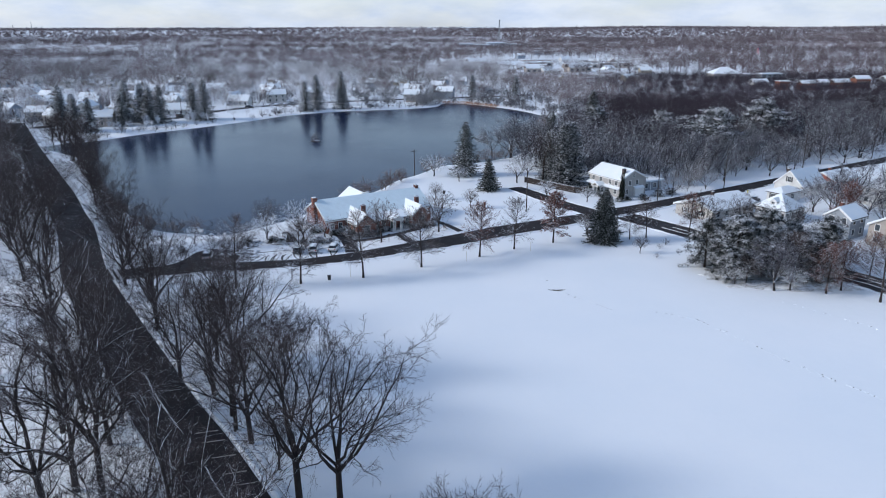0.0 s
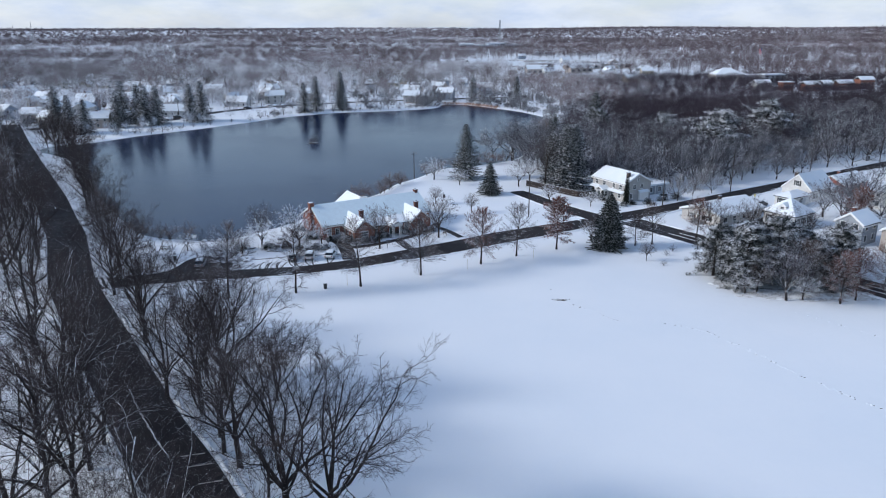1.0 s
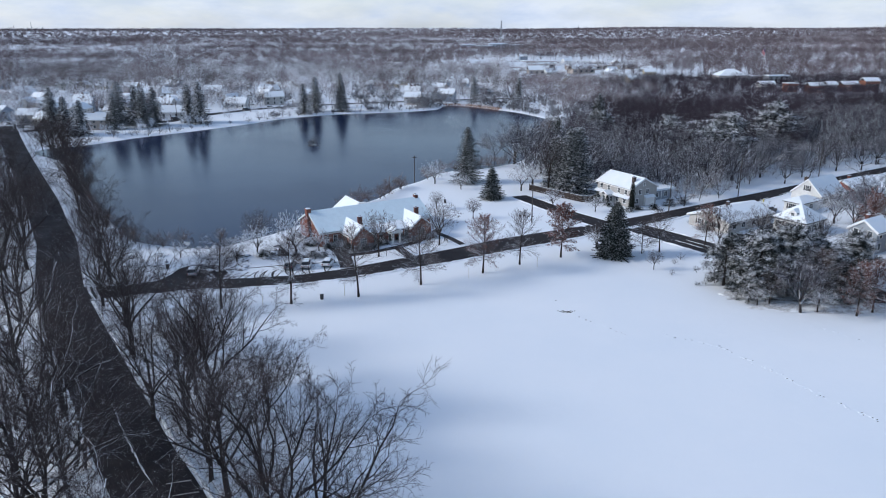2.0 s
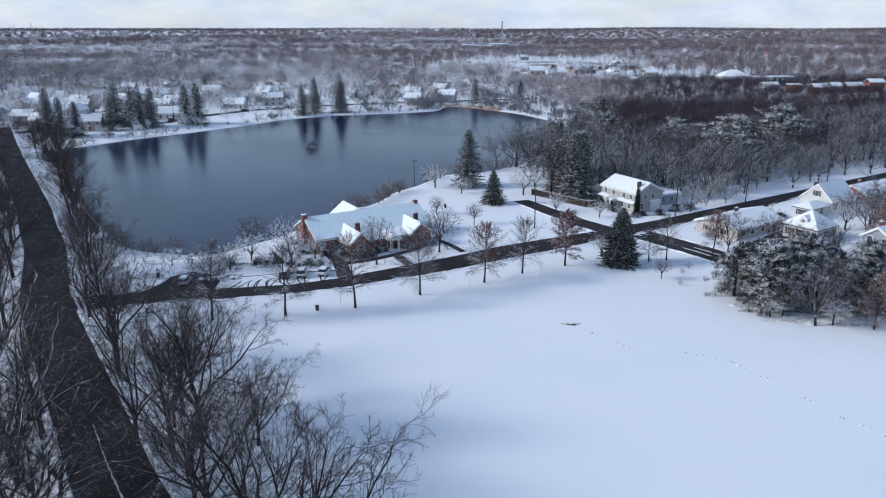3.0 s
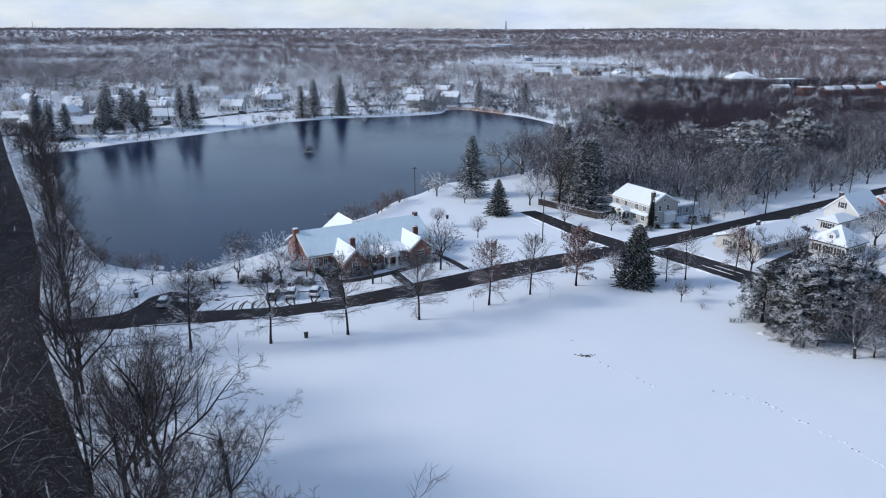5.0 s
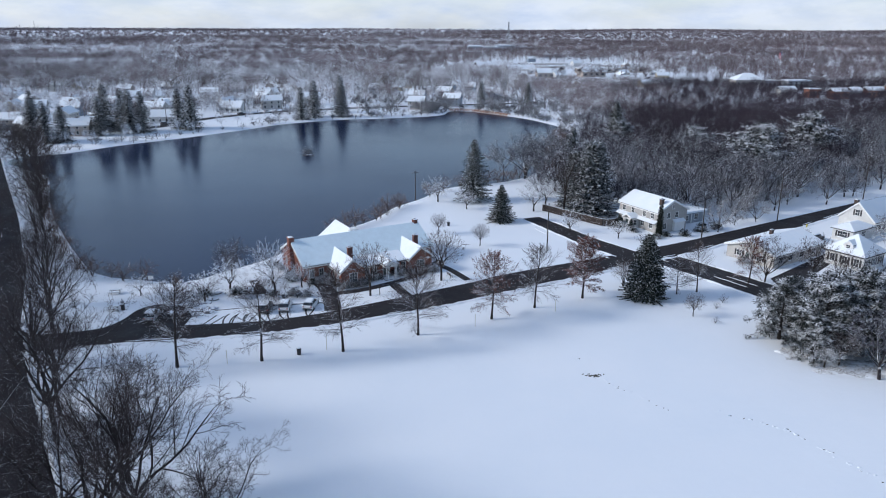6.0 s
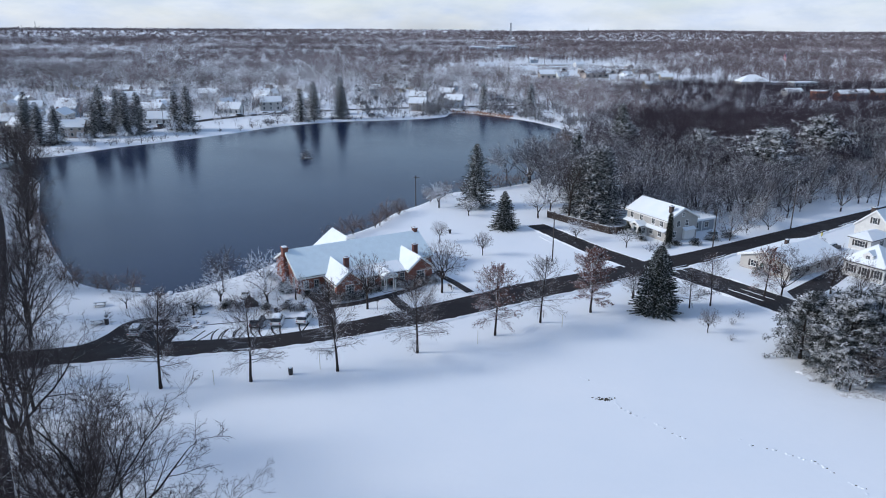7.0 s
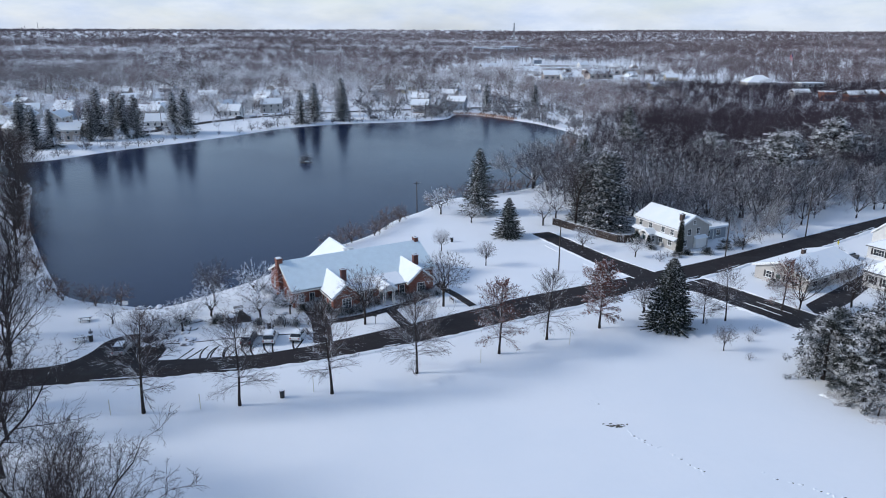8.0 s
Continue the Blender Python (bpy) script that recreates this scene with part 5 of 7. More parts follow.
# long brick building by the pond
lib = thing("brick_hall", "long low red-brick hall with snowy gabled roofs by the pond", "building", pose(-31.2, 165.4, 0, 0, 0, 30.7))
part("wall", gabled(Geo(), 0.4, 28.5, -7.2, 6.0, 3.3, 6.55), M_BRICK, lib, "red brick wall with gable ends")
part("wall", gabled(Geo(), 5.6, 10.6, -13.2, -5.7, 2.9, 4.95, "y"), M_BRICK, lib, "red brick front wing wall")
part("wall", gabled(Geo(), 20.7, 25.8, -12.3, -5.7, 2.9, 4.95, "y"), M_BRICK, lib, "red brick front wing wall")
part("wall", Geo().box(10.4, 20.9, -11.2, -5.8, -0.2, 2.55), M_BRICK, lib, "red brick entrance front")
part("wall", gabled(Geo(), 9.8, 18.8, 5.7, 10.5, 2.9, 6.1, "y"), M_BRICK, lib, "red brick rear wing wall")
gable_roof(lib, 0.4, 28.5, -7.2, 6.0, 3.3, 6.55, over=0.5, end=0.35, cover=M_ROOF_SHADE)
gable_roof(lib, 5.6, 10.6, -13.2, -2.2, 2.9, 4.95, "y", over=0.35, end=0.3)
gable_roof(lib, 20.7, 25.8, -12.3, -2.2, 2.9, 4.95, "y", over=0.35, end=0.3)
gable_roof(lib, 9.8, 18.8, 0.6, 10.5, 2.9, 6.3, "y", over=0.35, end=0.3)
g, s = Geo(), Geo()
g.slab([(10.7, -11.7, 2.62), (20.6, -11.7, 2.62), (20.6, -4.6, 3.85), (10.7, -4.6, 3.85)], 0.12)
s.slab([(10.7, -11.7, 2.85), (20.6, -11.7, 2.85), (20.6, -4.6, 4.08), (10.7, -4.6, 4.08)], 0.2)
r = part("roof", g, M_SHINGLE, lib, "low sloping entrance roof")
part("roof_snow", s, M_ROOF_SNOW, r, "even white blanket of snow")
# outside stack on the gable end, the two wing stacks and the one at the far end
g = Geo().box(-0.35, 0.42, -1.6, 0.4, -0.2, 3.6).box(-0.35, 0.42, -1.22, 0.02, 3.6, 4.2, taper=0.0).box(-0.35, 0.7, -1.22, 0.02, 4.2, 7.3)
g.box(-0.42, 0.77, -1.29, 0.09, 7.3, 7.5)
c = part("chimney", g, M_BRICK, lib)
part("snow_cap", Geo().box(-0.3, 0.65, -1.17, -0.03, 7.504, 7.6, taper=0.08), M_ROOF_SNOW, c)
chimney(lib, 9.5, -8.4, 3.2, 6.15, 0.95, 0.7)
chimney(lib, 25.1, -6.4, 3.2, 5.9, 0.95, 0.7)
chimney(lib, 28.1, -0.6, 5.6, 7.5, 0.75, 1.1)
part("roof_vent", Geo().box(13.4, 15.6, 0.9, 1.9, 5.6, 6.75, taper=0.1), M_WHITE, lib, "low white roof vent")
for y in (-4.6, 3.4):
    window(lib, 0.4, y, 0.9, 0.8, 1.5, 180)
window(lib, 0.4, 1.3, 4.1, 0.5, 0.7, 180, bars=(1, 2))
for y in (-11.6, -9.4, -7.3):
    window(lib, 5.6, y, 0.8, 0.8, 1.5, 180)
window(lib, 8.1, -13.2, 0.7, 1.5, 1.7, -90, bars=(3, 3))
window(lib, 23.2, -12.3, 0.7, 1.5, 1.7, -90, bars=(3, 3))
for x in (1.9, 3.9):
    window(lib, x, -7.2, 0.8, 0.85, 1.5, -90)
for x in (11.8, 13.4, 18.4, 19.8):
    window(lib, x, -11.2, 0.7, 0.9, 1.5, -90)
for y in (-10.6, -8.4):
    window(lib, 25.8, y, 0.8, 0.8, 1.5, 0)
window(lib, 27.2, -7.2, 0.8, 0.8, 1.5, -90)
door(lib, 16.0, -11.2, 0.0, 1.3, 2.2, -90, M_DOOR)
# entrance porch
for x in (14.9, 15.25, 16.75, 17.1):
    part("column", Geo().cyl(x, -13.7, 0.0, 2.55, 0.12, 12, 0.1).box(x - 0.17, x + 0.17, -13.87, -13.53, 0.0, 0.12).box(x - 0.17, x + 0.17, -13.87, -13.53, 2.45, 2.56), M_WHITE, lib, "white round porch column")
part("porch_beam", gabled(Geo(), 14.7, 17.3, -13.95, -11.0, 2.85, 3.5, "y", 2.55), M_WHITE, lib, "white porch pediment")
part("porch_floor", Geo().box(14.5, 17.5, -14.2, -11.2, -0.1, 0.12), M_STONE, lib)
gable_roof(lib, 14.7, 17.3, -13.95, -9.4, 2.85, 3.5, "y", 0.2, 0.15)

# two-storey house across the lane
# pale clapboard darkened in its colour for walls that stand in cloud shade
M_SIDING["in_shade"] = make_siding("siding_in_shade", (0.40, 0.39, 0.37))
hs = thing("white_house", "two-storey cream clapboard house with snowy roof at the crossing", "house", pose(50.6, 194.6, 0, 0, 0, 28))
part("wall", gabled(Geo(), 0, 9.4, 0, 13.6, 5.1, 7.5, "y"), M_SIDING["in_shade"], hs, "pale clapboard wall")
gable_roof(hs, 0, 9.4, 0, 13.6, 5.1, 7.5, "y", 0.4, 0.3)
for y in (1.8, 4.6, 8.6, 11.8):
    window(hs, 0, y, 3.4, 1.0, 1.3, 180)
for y in (2.2, 5.0, 11.2):
    window(hs, 0, y, 0.9, 1.1, 1.4, 180)
for x in (2.4, 5.6, 7.6):
    window(hs, x, 0, 0.9, 0.9, 1.4, -90)
for x in (3.4, 6.0):
    window(hs, x, 0, 3.4, 0.9, 1.3, -90)
window(hs, 4.7, 0, 5.7, 0.6, 0.8, -90)
part("bay", Geo().box(5.0, 8.2, -0.7, 0.02, 0.2, 2.5), M_WHITE, hs, "white bay under a small snowy roof")
part("bay_roof", Geo().slab([(4.8, -0.95, 2.55), (8.4, -0.95, 2.55), (8.4, 0.0, 3.05), (4.8, 0.0, 3.05)], 0.2), M_ROOF_SNOW, hs, "snow on the bay roof")
part("pent_roof", Geo().slab([(0.0, -0.1, 3.1), (0.0, 13.7, 3.1), (-1.1, 13.7, 2.65), (-1.1, -0.1, 2.65)], 0.25), M_ROOF_SNOW, hs, "snow on a narrow roof between storeys")
part("porch", Geo().box(-2.4, 0.0, 6.3, 9.3, -0.1, 2.55), M_SIDING["white"], hs, "white enclosed entrance porch")
gable_roof(hs, -2.4, 0.0, 6.3, 9.3, 2.55, 3.3, "x", 0.25, 0.25)
door(hs, -2.4, 7.8, 0.1, 0.95, 2.05, 180, M_DOOR)
window(hs, -1.2, 6.3, 0.8, 0.8, 1.3, -90)
M_SOOT = plain("sooty_brick", (0.065, 0.048, 0.042), 0.9)
chimney(hs, 2.4, 1.6, 5.5, 8.0, 0.8, 0.8, M_SOOT)
part("wall", Geo().box(9.4, 19.0, 3.6, 10.6, -0.2, 2.9), M_SIDING["grey"], hs, "grey single-storey side wing")
part("roof_snow", Geo().box(9.1, 19.6, 2.9, 11.0, 2.94, 3.22, taper=0.03).box(9.1, 19.6, 2.9, 11.0, 2.75, 2.935), M_ROOF_SNOW, hs, "deep snow on the flat side roof")
for x in (11.0, 13.2, 16.6):
    window(hs, x, 3.6, 0.8, 1.2, 1.3, -90)
for x in (9.9, 14.4, 18.6):
    part("post", Geo().box(x - 0.07, x + 0.07, 2.98, 3.12, -0.1, 2.8), M_WHITE, hs)

# low house on the corner
bg = thing("bungalow", "low cream bungalow with broad snow-covered roof at the crossing", "house", pose(61.2, 178.0, 0, 0, 0, 34))
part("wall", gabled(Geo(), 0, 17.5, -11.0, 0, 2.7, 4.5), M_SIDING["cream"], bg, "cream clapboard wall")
gable_roof(bg, 0, 17.5, -11.0, 0, 2.7, 4.5, over=0.6, end=0.5)
chimney(bg, 9.0, -4.2, 3.6, 5.4, 0.8, 0.6, M_SOOT)
window(bg, 0, -7.4, 0.9, 1.8, 1.2, 180, True, (3, 2))
window(bg, 0, -3.0, 0.9, 1.1, 1.2, 180, True)
for x in (2.4, 6.0, 10.0, 14.5):
    window(bg, x, -11.0, 0.9, 1.3, 1.2, -90)
for x in (3.0, 8.0, 13.0):
    window(bg, x, 0.0, 0.9, 1.3, 1.2, 90)
door(bg, 0, -5.0, 0.0, 0.95, 2.05, 180, M_DOOR)

# steep white cape house
cp = thing("cape_house", "white cape house with steep snowy roof and brick chimney", "house", pose(97.2, 201.2, 0, 0, 0, 33))
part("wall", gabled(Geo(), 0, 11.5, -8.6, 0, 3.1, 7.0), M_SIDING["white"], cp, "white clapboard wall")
gable_roof(cp, 0, 11.5, -8.6, 0, 3.1, 7.0, over=0.35, end=0.25)
chimney(cp, 0.9, -3.2, 4.5, 7.6, 0.9, 0.8, M_SOOT)
window(cp, 0, -4.3, 4.0, 1.0, 1.4, 180, True)
window(cp, 0, -6.6, 0.9, 1.0, 1.4, 180, True)
for x in (2.2, 5.6, 9.0):
    window(cp, x, -8.6, 0.9, 1.0, 1.4, -90, True)
part("wall", Geo().box(-10.5, -2.0, -9.4, -4.6, -0.2, 2.7), M_SIDING["white"], cp, "white single-storey sunroom")
hip_roof(cp, -10.5, -2.0, -9.4, -4.6, 2.7, 3.7)
window(cp, -10.5, -7.0, 0.9, 2.2, 1.3, 180, True, (4, 2))
window(cp, -6.0, -9.4, 0.9, 1.6, 1.3, -90, False, (3, 2))

# hip-roofed house with a dormer
hp = thing("hipped_house", "pale house with steep hipped snowy roof and dormer", "house", pose(80.1, 173.6, 0, 0, 0, 33))
part("wall", Geo().box(0, 8.0, -8.0, 0, -0.2, 3.2), M_SIDING["white"], hp, "pale clapboard wall")
hip_roof(hp, 0, 8.0, -8.0, 0, 3.2, 6.3)
part("dormer", gabled(Geo(), 0.7, 3.6, -5.0, -3.2, 4.7, 5.4), M_WHITE, hp, "white roof dormer")
gable_roof(hp, 0.7, 3.2, -5.0, -3.2, 4.7, 5.4, over=0.15, end=0.15)
window(hp, 0.7, -4.1, 3.95, 0.8, 0.8, 180)
for y in (-6.6, -4.2, -1.6):
    window(hp, 0, y, 0.9, 1.0, 1.5, 180, True)
for x in (1.4, 4.0, 6.6):
    window(hp, x, -8.0, 0.9, 1.0, 1.5, -90, True)


def small_house(name, label, siding, x, y, turn, l, w, eave, ridge, group="", rows=1, chim=True):
    h = thing(name, label, "house", pose(x, y, float(land_height(x, y)), 0, 0, turn), group)
    part("wall", gabled(Geo(), 0, l, -w / 2, w / 2, eave, ridge), M_SIDING[siding], h)
    gable_roof(h, 0, l, -w / 2, w / 2, eave, ridge, over=0.4, end=0.3, snow=0.28, split=not group)
    n = max(2, int(l / 3.2))
    for r in range(rows):
        z = 0.9 + r * 2.6
        for k in range(n):
            q = l * (k + 0.5) / n
            window(h, q, -w / 2, z, 1.0, 1.4, -90, near=False)
        for q in (-w / 4, w / 4):
            window(h, 0, q, z, 1.0, 1.4, 180, near=False)
            window(h, l, q, z, 1.0, 1.4, 0, near=False)
    if chim:
        chimney(h, l * 0.4, 0.8, ridge - 1.2, ridge + 0.9, 0.8, 0.7)
    return h


small_house("gabled_house", "grey-blue two-storey house with snowy roof", "grey", 91.0, 155.4, 33, 6.5, 6, 4.8, 6.9, rows=2)
small_house("gabled_house", "pale two-storey house beside the side street", "tan", 97.2, 147, 33, 10, 7.5, 4.6, 6.8, rows=2)
small_house("gabled_house", "low brick-red house with snowy roof", "red", 114, 207, 33, 13, 8, 2.8, 4.6)
small_house("gabled_house", "white house beyond the side street", "white", 118, 190, -57, 11, 8, 4.8, 7.2, rows=2)
small_house("gabled_house", "pale house among bare trees", "tan", 112, 158, -57, 11, 8, 4.8, 7.2, rows=2)

# the neighbourhood beyond the pond: five house shapes, repeated
rng = random.Random(8)
FAR = []
for k, (col, l, w, e, r, rows) in enumerate((("white", 13, 8, 3.0, 6.2, 1), ("cream", 12, 8, 5.2, 7.8, 2), ("blue", 11, 8, 5.0, 7.6, 2), ("yellow", 12, 7.5, 3.0, 5.8, 1),
                                            ("grey", 14, 8, 3.0, 5.6, 1), ("tan", 10, 8, 4.8, 7.4, 2))):
    names = {"white": "white", "cream": "cream", "blue": "slate blue", "yellow": "yellow ochre", "grey": "grey", "tan": "tan"}
    FAR.append(small_house("far_house", "%s clapboard house with thick snow on its roof" % names[col], col, *((-153, 398), (-113, 462), (-122, 486), (-140, 470), (-176, 372), (-92, 488))[k],
                           (8, 20, -35, 60, 30, 10)[k], l, w, e, r, "houses beyond the pond", rows))
HOUSES = [(-147, 398), (-107, 464), (-117, 483), (-138, 476), (-170, 376), (-88, 489)]
for x, y in ((-163, 426), (-163, 518), (-127, 446), (-160, 576), (-117, 484), (-205, 604), (-286, 591), (-270, 582), (-318, 600), (-251, 447), (-256, 470), (-279, 499), (-67, 654), (-54, 566), (-42, 595), (-36, 769), (-16, 616), (8, 617), (45, 671), (70, 757), (73, 659), (-52, 843), (-17, 824), (-210, 574), (-256, 582), (-299, 590), (-125, 568), (-119, 597), (37, 772), (23, 867)):
    if all((x - a) ** 2 + (y - b) ** 2 > 15 ** 2 for a, b in HOUSES) and float(shore_distance(x, y)) > 12:
        HOUSES.append((x, y))
        copy_thing(FAR[rng.randrange(6)], pose(x - 5, y, 0, 0, 0, rng.choice((10, 0, -15, 95)) + rng.uniform(-10, 10)))
for i in range(104):
    for _ in range(30):
        y = (rng.uniform(420, 640) if i < 44 else rng.uniform(620, 900)) if i < 76 else rng.uniform(900, 1600)
        x = rng.uniform(-0.62 * y, 0.20 * y + (60 if y > 520 else 0))
        if i < 16:
            x, y = rng.uniform(-250, -165), rng.uniform(352, 480)
        d = float(shore_distance(x, y))
        if y < 620 and x > 30:
            continue
        if d > 26 and all((x - a) ** 2 + (y - b) ** 2 > 22 ** 2 for a, b in HOUSES):
            break
    HOUSES.append((x, y))
    h = copy_thing(FAR[rng.randrange(6)], pose(x, y, float(land_height(x, y)), 0, 0, rng.choice((10, 0, -15, 22, 95)) + rng.uniform(-10, 10)))

# frosted garden trees in front of and between those houses
rng = random.Random(52)
for i in range(110):
    x, y = rng.uniform(-270, 60), rng.uniform(335, 520)
    d = float(shore_distance(x, y))
    if d < 9 or d > 95 or any((x - a) ** 2 + (y - b) ** 2 < 7.5 ** 2 for a, b in HOUSES) or y < np.interp(x, [-270, -165, -140, -96], [318, 345, 350, 340]):
        continue
    plant("white%d" % rng.randrange(2), x, y, rng.uniform(0, 360), rng.uniform(0.45, 0.95))

for x, y, sc in ((-172, 361, 0.7), (-165, 367, 0.6), (-181, 357, 0.75), (-190, 351, 0.7), (-150, 387, 0.65), (-143, 391, 0.6), (-158, 379, 0.7), (-198, 343, 0.8), (-136, 398, 0.5), (-168, 352, 0.5)):
    plant("white%d" % rng.randrange(2), x, y, rng.uniform(0, 360), sc)

# larger buildings far off
def block(name, label, mat, x, y, turn, l, w, h, kind="flat", n=6, group=""):
    b = thing(name, label, "building", pose(x, y, float(land_height(x, y)), 0, 0, turn), group)
    part("wall", Geo().box(0, l, -w / 2, w / 2, -2, h), mat, b)
    if kind == "flat":
        part("roof_snow", Geo().box(-0.3, l + 0.3, -w / 2 - 0.3, w / 2 + 0.3, h + 0.004, h + 0.5), M_ROOF_SNOW, b, "snow on a flat roof")
    elif kind == "hip":
        hip_roof(b, 0, l, -w / 2, w / 2, h, h + w * 0.28)
    else:
        gable_roof(b, 0, l, -w / 2, w / 2, h, h + w * 0.30)
    for k in range(n):
        window(b, l * (k + 0.5) / n, -w / 2, h * 0.30, l / n * 0.5, h * 0.4, -90, near=False)
        if h > 7:
            window(b, l * (k + 0.5) / n, -w / 2, h * 0.74, l / n * 0.5, h * 0.16, -90, near=False)
    return b


block("far_hall", "pale far building with white hipped roof", M_SIDING["cream"], 236, 640, 0, 24, 18, 6, "hip", 5)
block("far_annex", "low flat-roofed far building", M_SIDING["grey"], 261, 644, 0, 20, 13, 5, "flat", 5)
M_ORANGE = plain("orange_brick", (0.24, 0.10, 0.065), 0.85)
for x, y, l, w, h, kind, mat in ((236, 552, 12, 7, 5, "gable", M_SIDING["white"]), (253, 545, 8, 7, 6, "flat", M_ORANGE), (266, 538, 12, 7, 5, "gable", M_ORANGE),
                                 (283, 546, 8, 7, 5, "gable", M_SIDING["grey"]), (296, 549, 13, 7, 5, "gable", M_ORANGE), (262, 600, 18, 9, 8, "flat", M_SIDING["grey"]),
                                 (316, 556, 12, 7, 7, "gable", M_ORANGE), (336, 552, 12, 7, 7, "gable", M_SIDING["grey"])):
    block("far_shop", "far shop building with snow on its roof", mat, x, y, 8, l, w, h, kind, 4, "far shops")
M_PALE = plain("pale_cladding", (0.46, 0.52, 0.60), 0.6)
for x, y, l, w, h in ((34, 1440, 26, 26, 13), (62, 1430, 30, 26, 11), (88, 1450, 34, 26, 14), (122, 1440, 30, 24, 12), (150, 1200, 26, 20, 6), (20, 1300, 40, 20, 7)):
    block("far_works", "pale far industrial building under snow", M_PALE, x, y, 4, l, w, h, "flat", 6, "far works")
for x, y, l, w in ((92, 860, 40, 16), (140, 820, 36, 18), (60, 800, 30, 14), (180, 840, 34, 14), (100, 930, 38, 14), (30, 880, 26, 12), (130, 760, 26, 12), (85, 745, 22, 12)):
    block("far_store", "low far building with bright snowy roof", M_SIDING["tan"], x, y, rng.uniform(-12, 25), l, w, 5, "flat" if l > 30 else "gable", 4, "far stores")
CLEAR = [(140, 960, 95), (95, 850, 26), (160, 830, 24), (258, 640, 16), (285, 545, 11), (320, 552, 11), (255, 545, 11), (120, 790, 26), (190, 880, 36), (80, 920, 28), (115, 860, 24), (75, 800, 18), (145, 764, 16), (95, 748, 14), (195, 842, 20), (60, 1432, 30), (110, 1440, 36), (-420, 1100, 50), (40, 880, 30)]

# mast on the far hill
mast = thing("radio_mast", "thin steel lattice mast on a wooded rise", "mast", pose(144.5, 1873, float(land_height(144.5, 1873))))
g = Geo()
H = 59.5 - float(land_height(144.5, 1873))
for a in (90, 210, 330):
    ca, sa = math.cos(radians(a)), math.sin(radians(a))
    g.tube([Vector((2.6 * ca, 2.6 * sa, -1)), Vector((1.3 * ca, 1.3 * sa, H))], [0.55, 0.4], 5)
part("legs", g, M_METAL, mast)
g = Geo()
for k in range(9):
    z0, z1 = H * k / 9, H * (k + 1) / 9
    for a, b in ((90, 210), (210, 330), (330, 90)):
        r0, r1 = 2.6 - 1.3 * k / 9, 2.6 - 1.3 * (k + 1) / 9
        g.tube([Vector((r0 * math.cos(radians(a)), r0 * math.sin(radians(a)), z0)), Vector((r1 * math.cos(radians(b)), r1 * math.sin(radians(b)), z1))], [0.25, 0.25], 4)
part("bracing", g, M_METAL, mast)
m2 = thing("radio_mast", "slim far mast above the trees", "mast", pose(-940, 1700, float(land_height(-940, 1700))))
part("pole", Geo().cyl(0, 0, -1, 52, 0.9, 6, 0.5), M_METAL, m2)

# flag on a tall pole
fl = thing("flagpole", "tall white flagpole with a flag hanging limp", "flagpole", pose(346, 800, 0))
part("pole", Geo().cyl(0, 0, -0.5, 23.5, 0.22, 8, 0.12), M_WHITE, fl)
g1, g2, g3 = Geo(), Geo(), Geo()
for k in range(5):
    x0 = -0.2 - k * 0.5
    (g1 if k % 2 == 0 else g2).box(x0 - 0.46, x0, -0.3 + 0.25 * (k % 2), 0.05 + 0.25 * (k % 2), 15.6 + 0.4 * k, 22.8 - 0.25 * k)
g3.box(-1.15, -0.12, -0.36, 0.36, 19.6, 23)
flag = part("flag", g1, plain("flag_red", (0.45, 0.05, 0.06), 0.8), fl, "red and white striped flag in folds")
part("stripes", g2, M_WHITE, flag)
part("canton", g3, plain("flag_blue", (0.03, 0.04, 0.14), 0.8), flag, "dark blue flag corner")

# ---- vehicles ----


def loft(sections, m=None):
    """A closed body through rectangular sections (x, half width at foot, half width at top, foot, top), with chamfered upper edges."""
    g = Geo()
    for x, wb, wt, z0, z1 in sections:
        c = min(0.09, (z1 - z0) * 0.3)
        g.v += [(x, -wb, z0), (x, -wb, (z0 + z1) / 2), (x, -wt, z1 - c), (x, -wt + c, z1), (x, wt - c, z1), (x, wt, z1 - c), (x, wb, (z0 + z1) / 2), (x, wb, z0)]
    n = len(sections)
    for i in range(n - 1):
        for j in range(8):
            q = (j + 1) % 8
            g.f.append((i * 8 + j, i * 8 + q, (i + 1) * 8 + q, (i + 1) * 8 + j))
    g.f += [tuple(range(7, -1, -1)), tuple((n - 1) * 8 + j for j in range(8))]
    return g


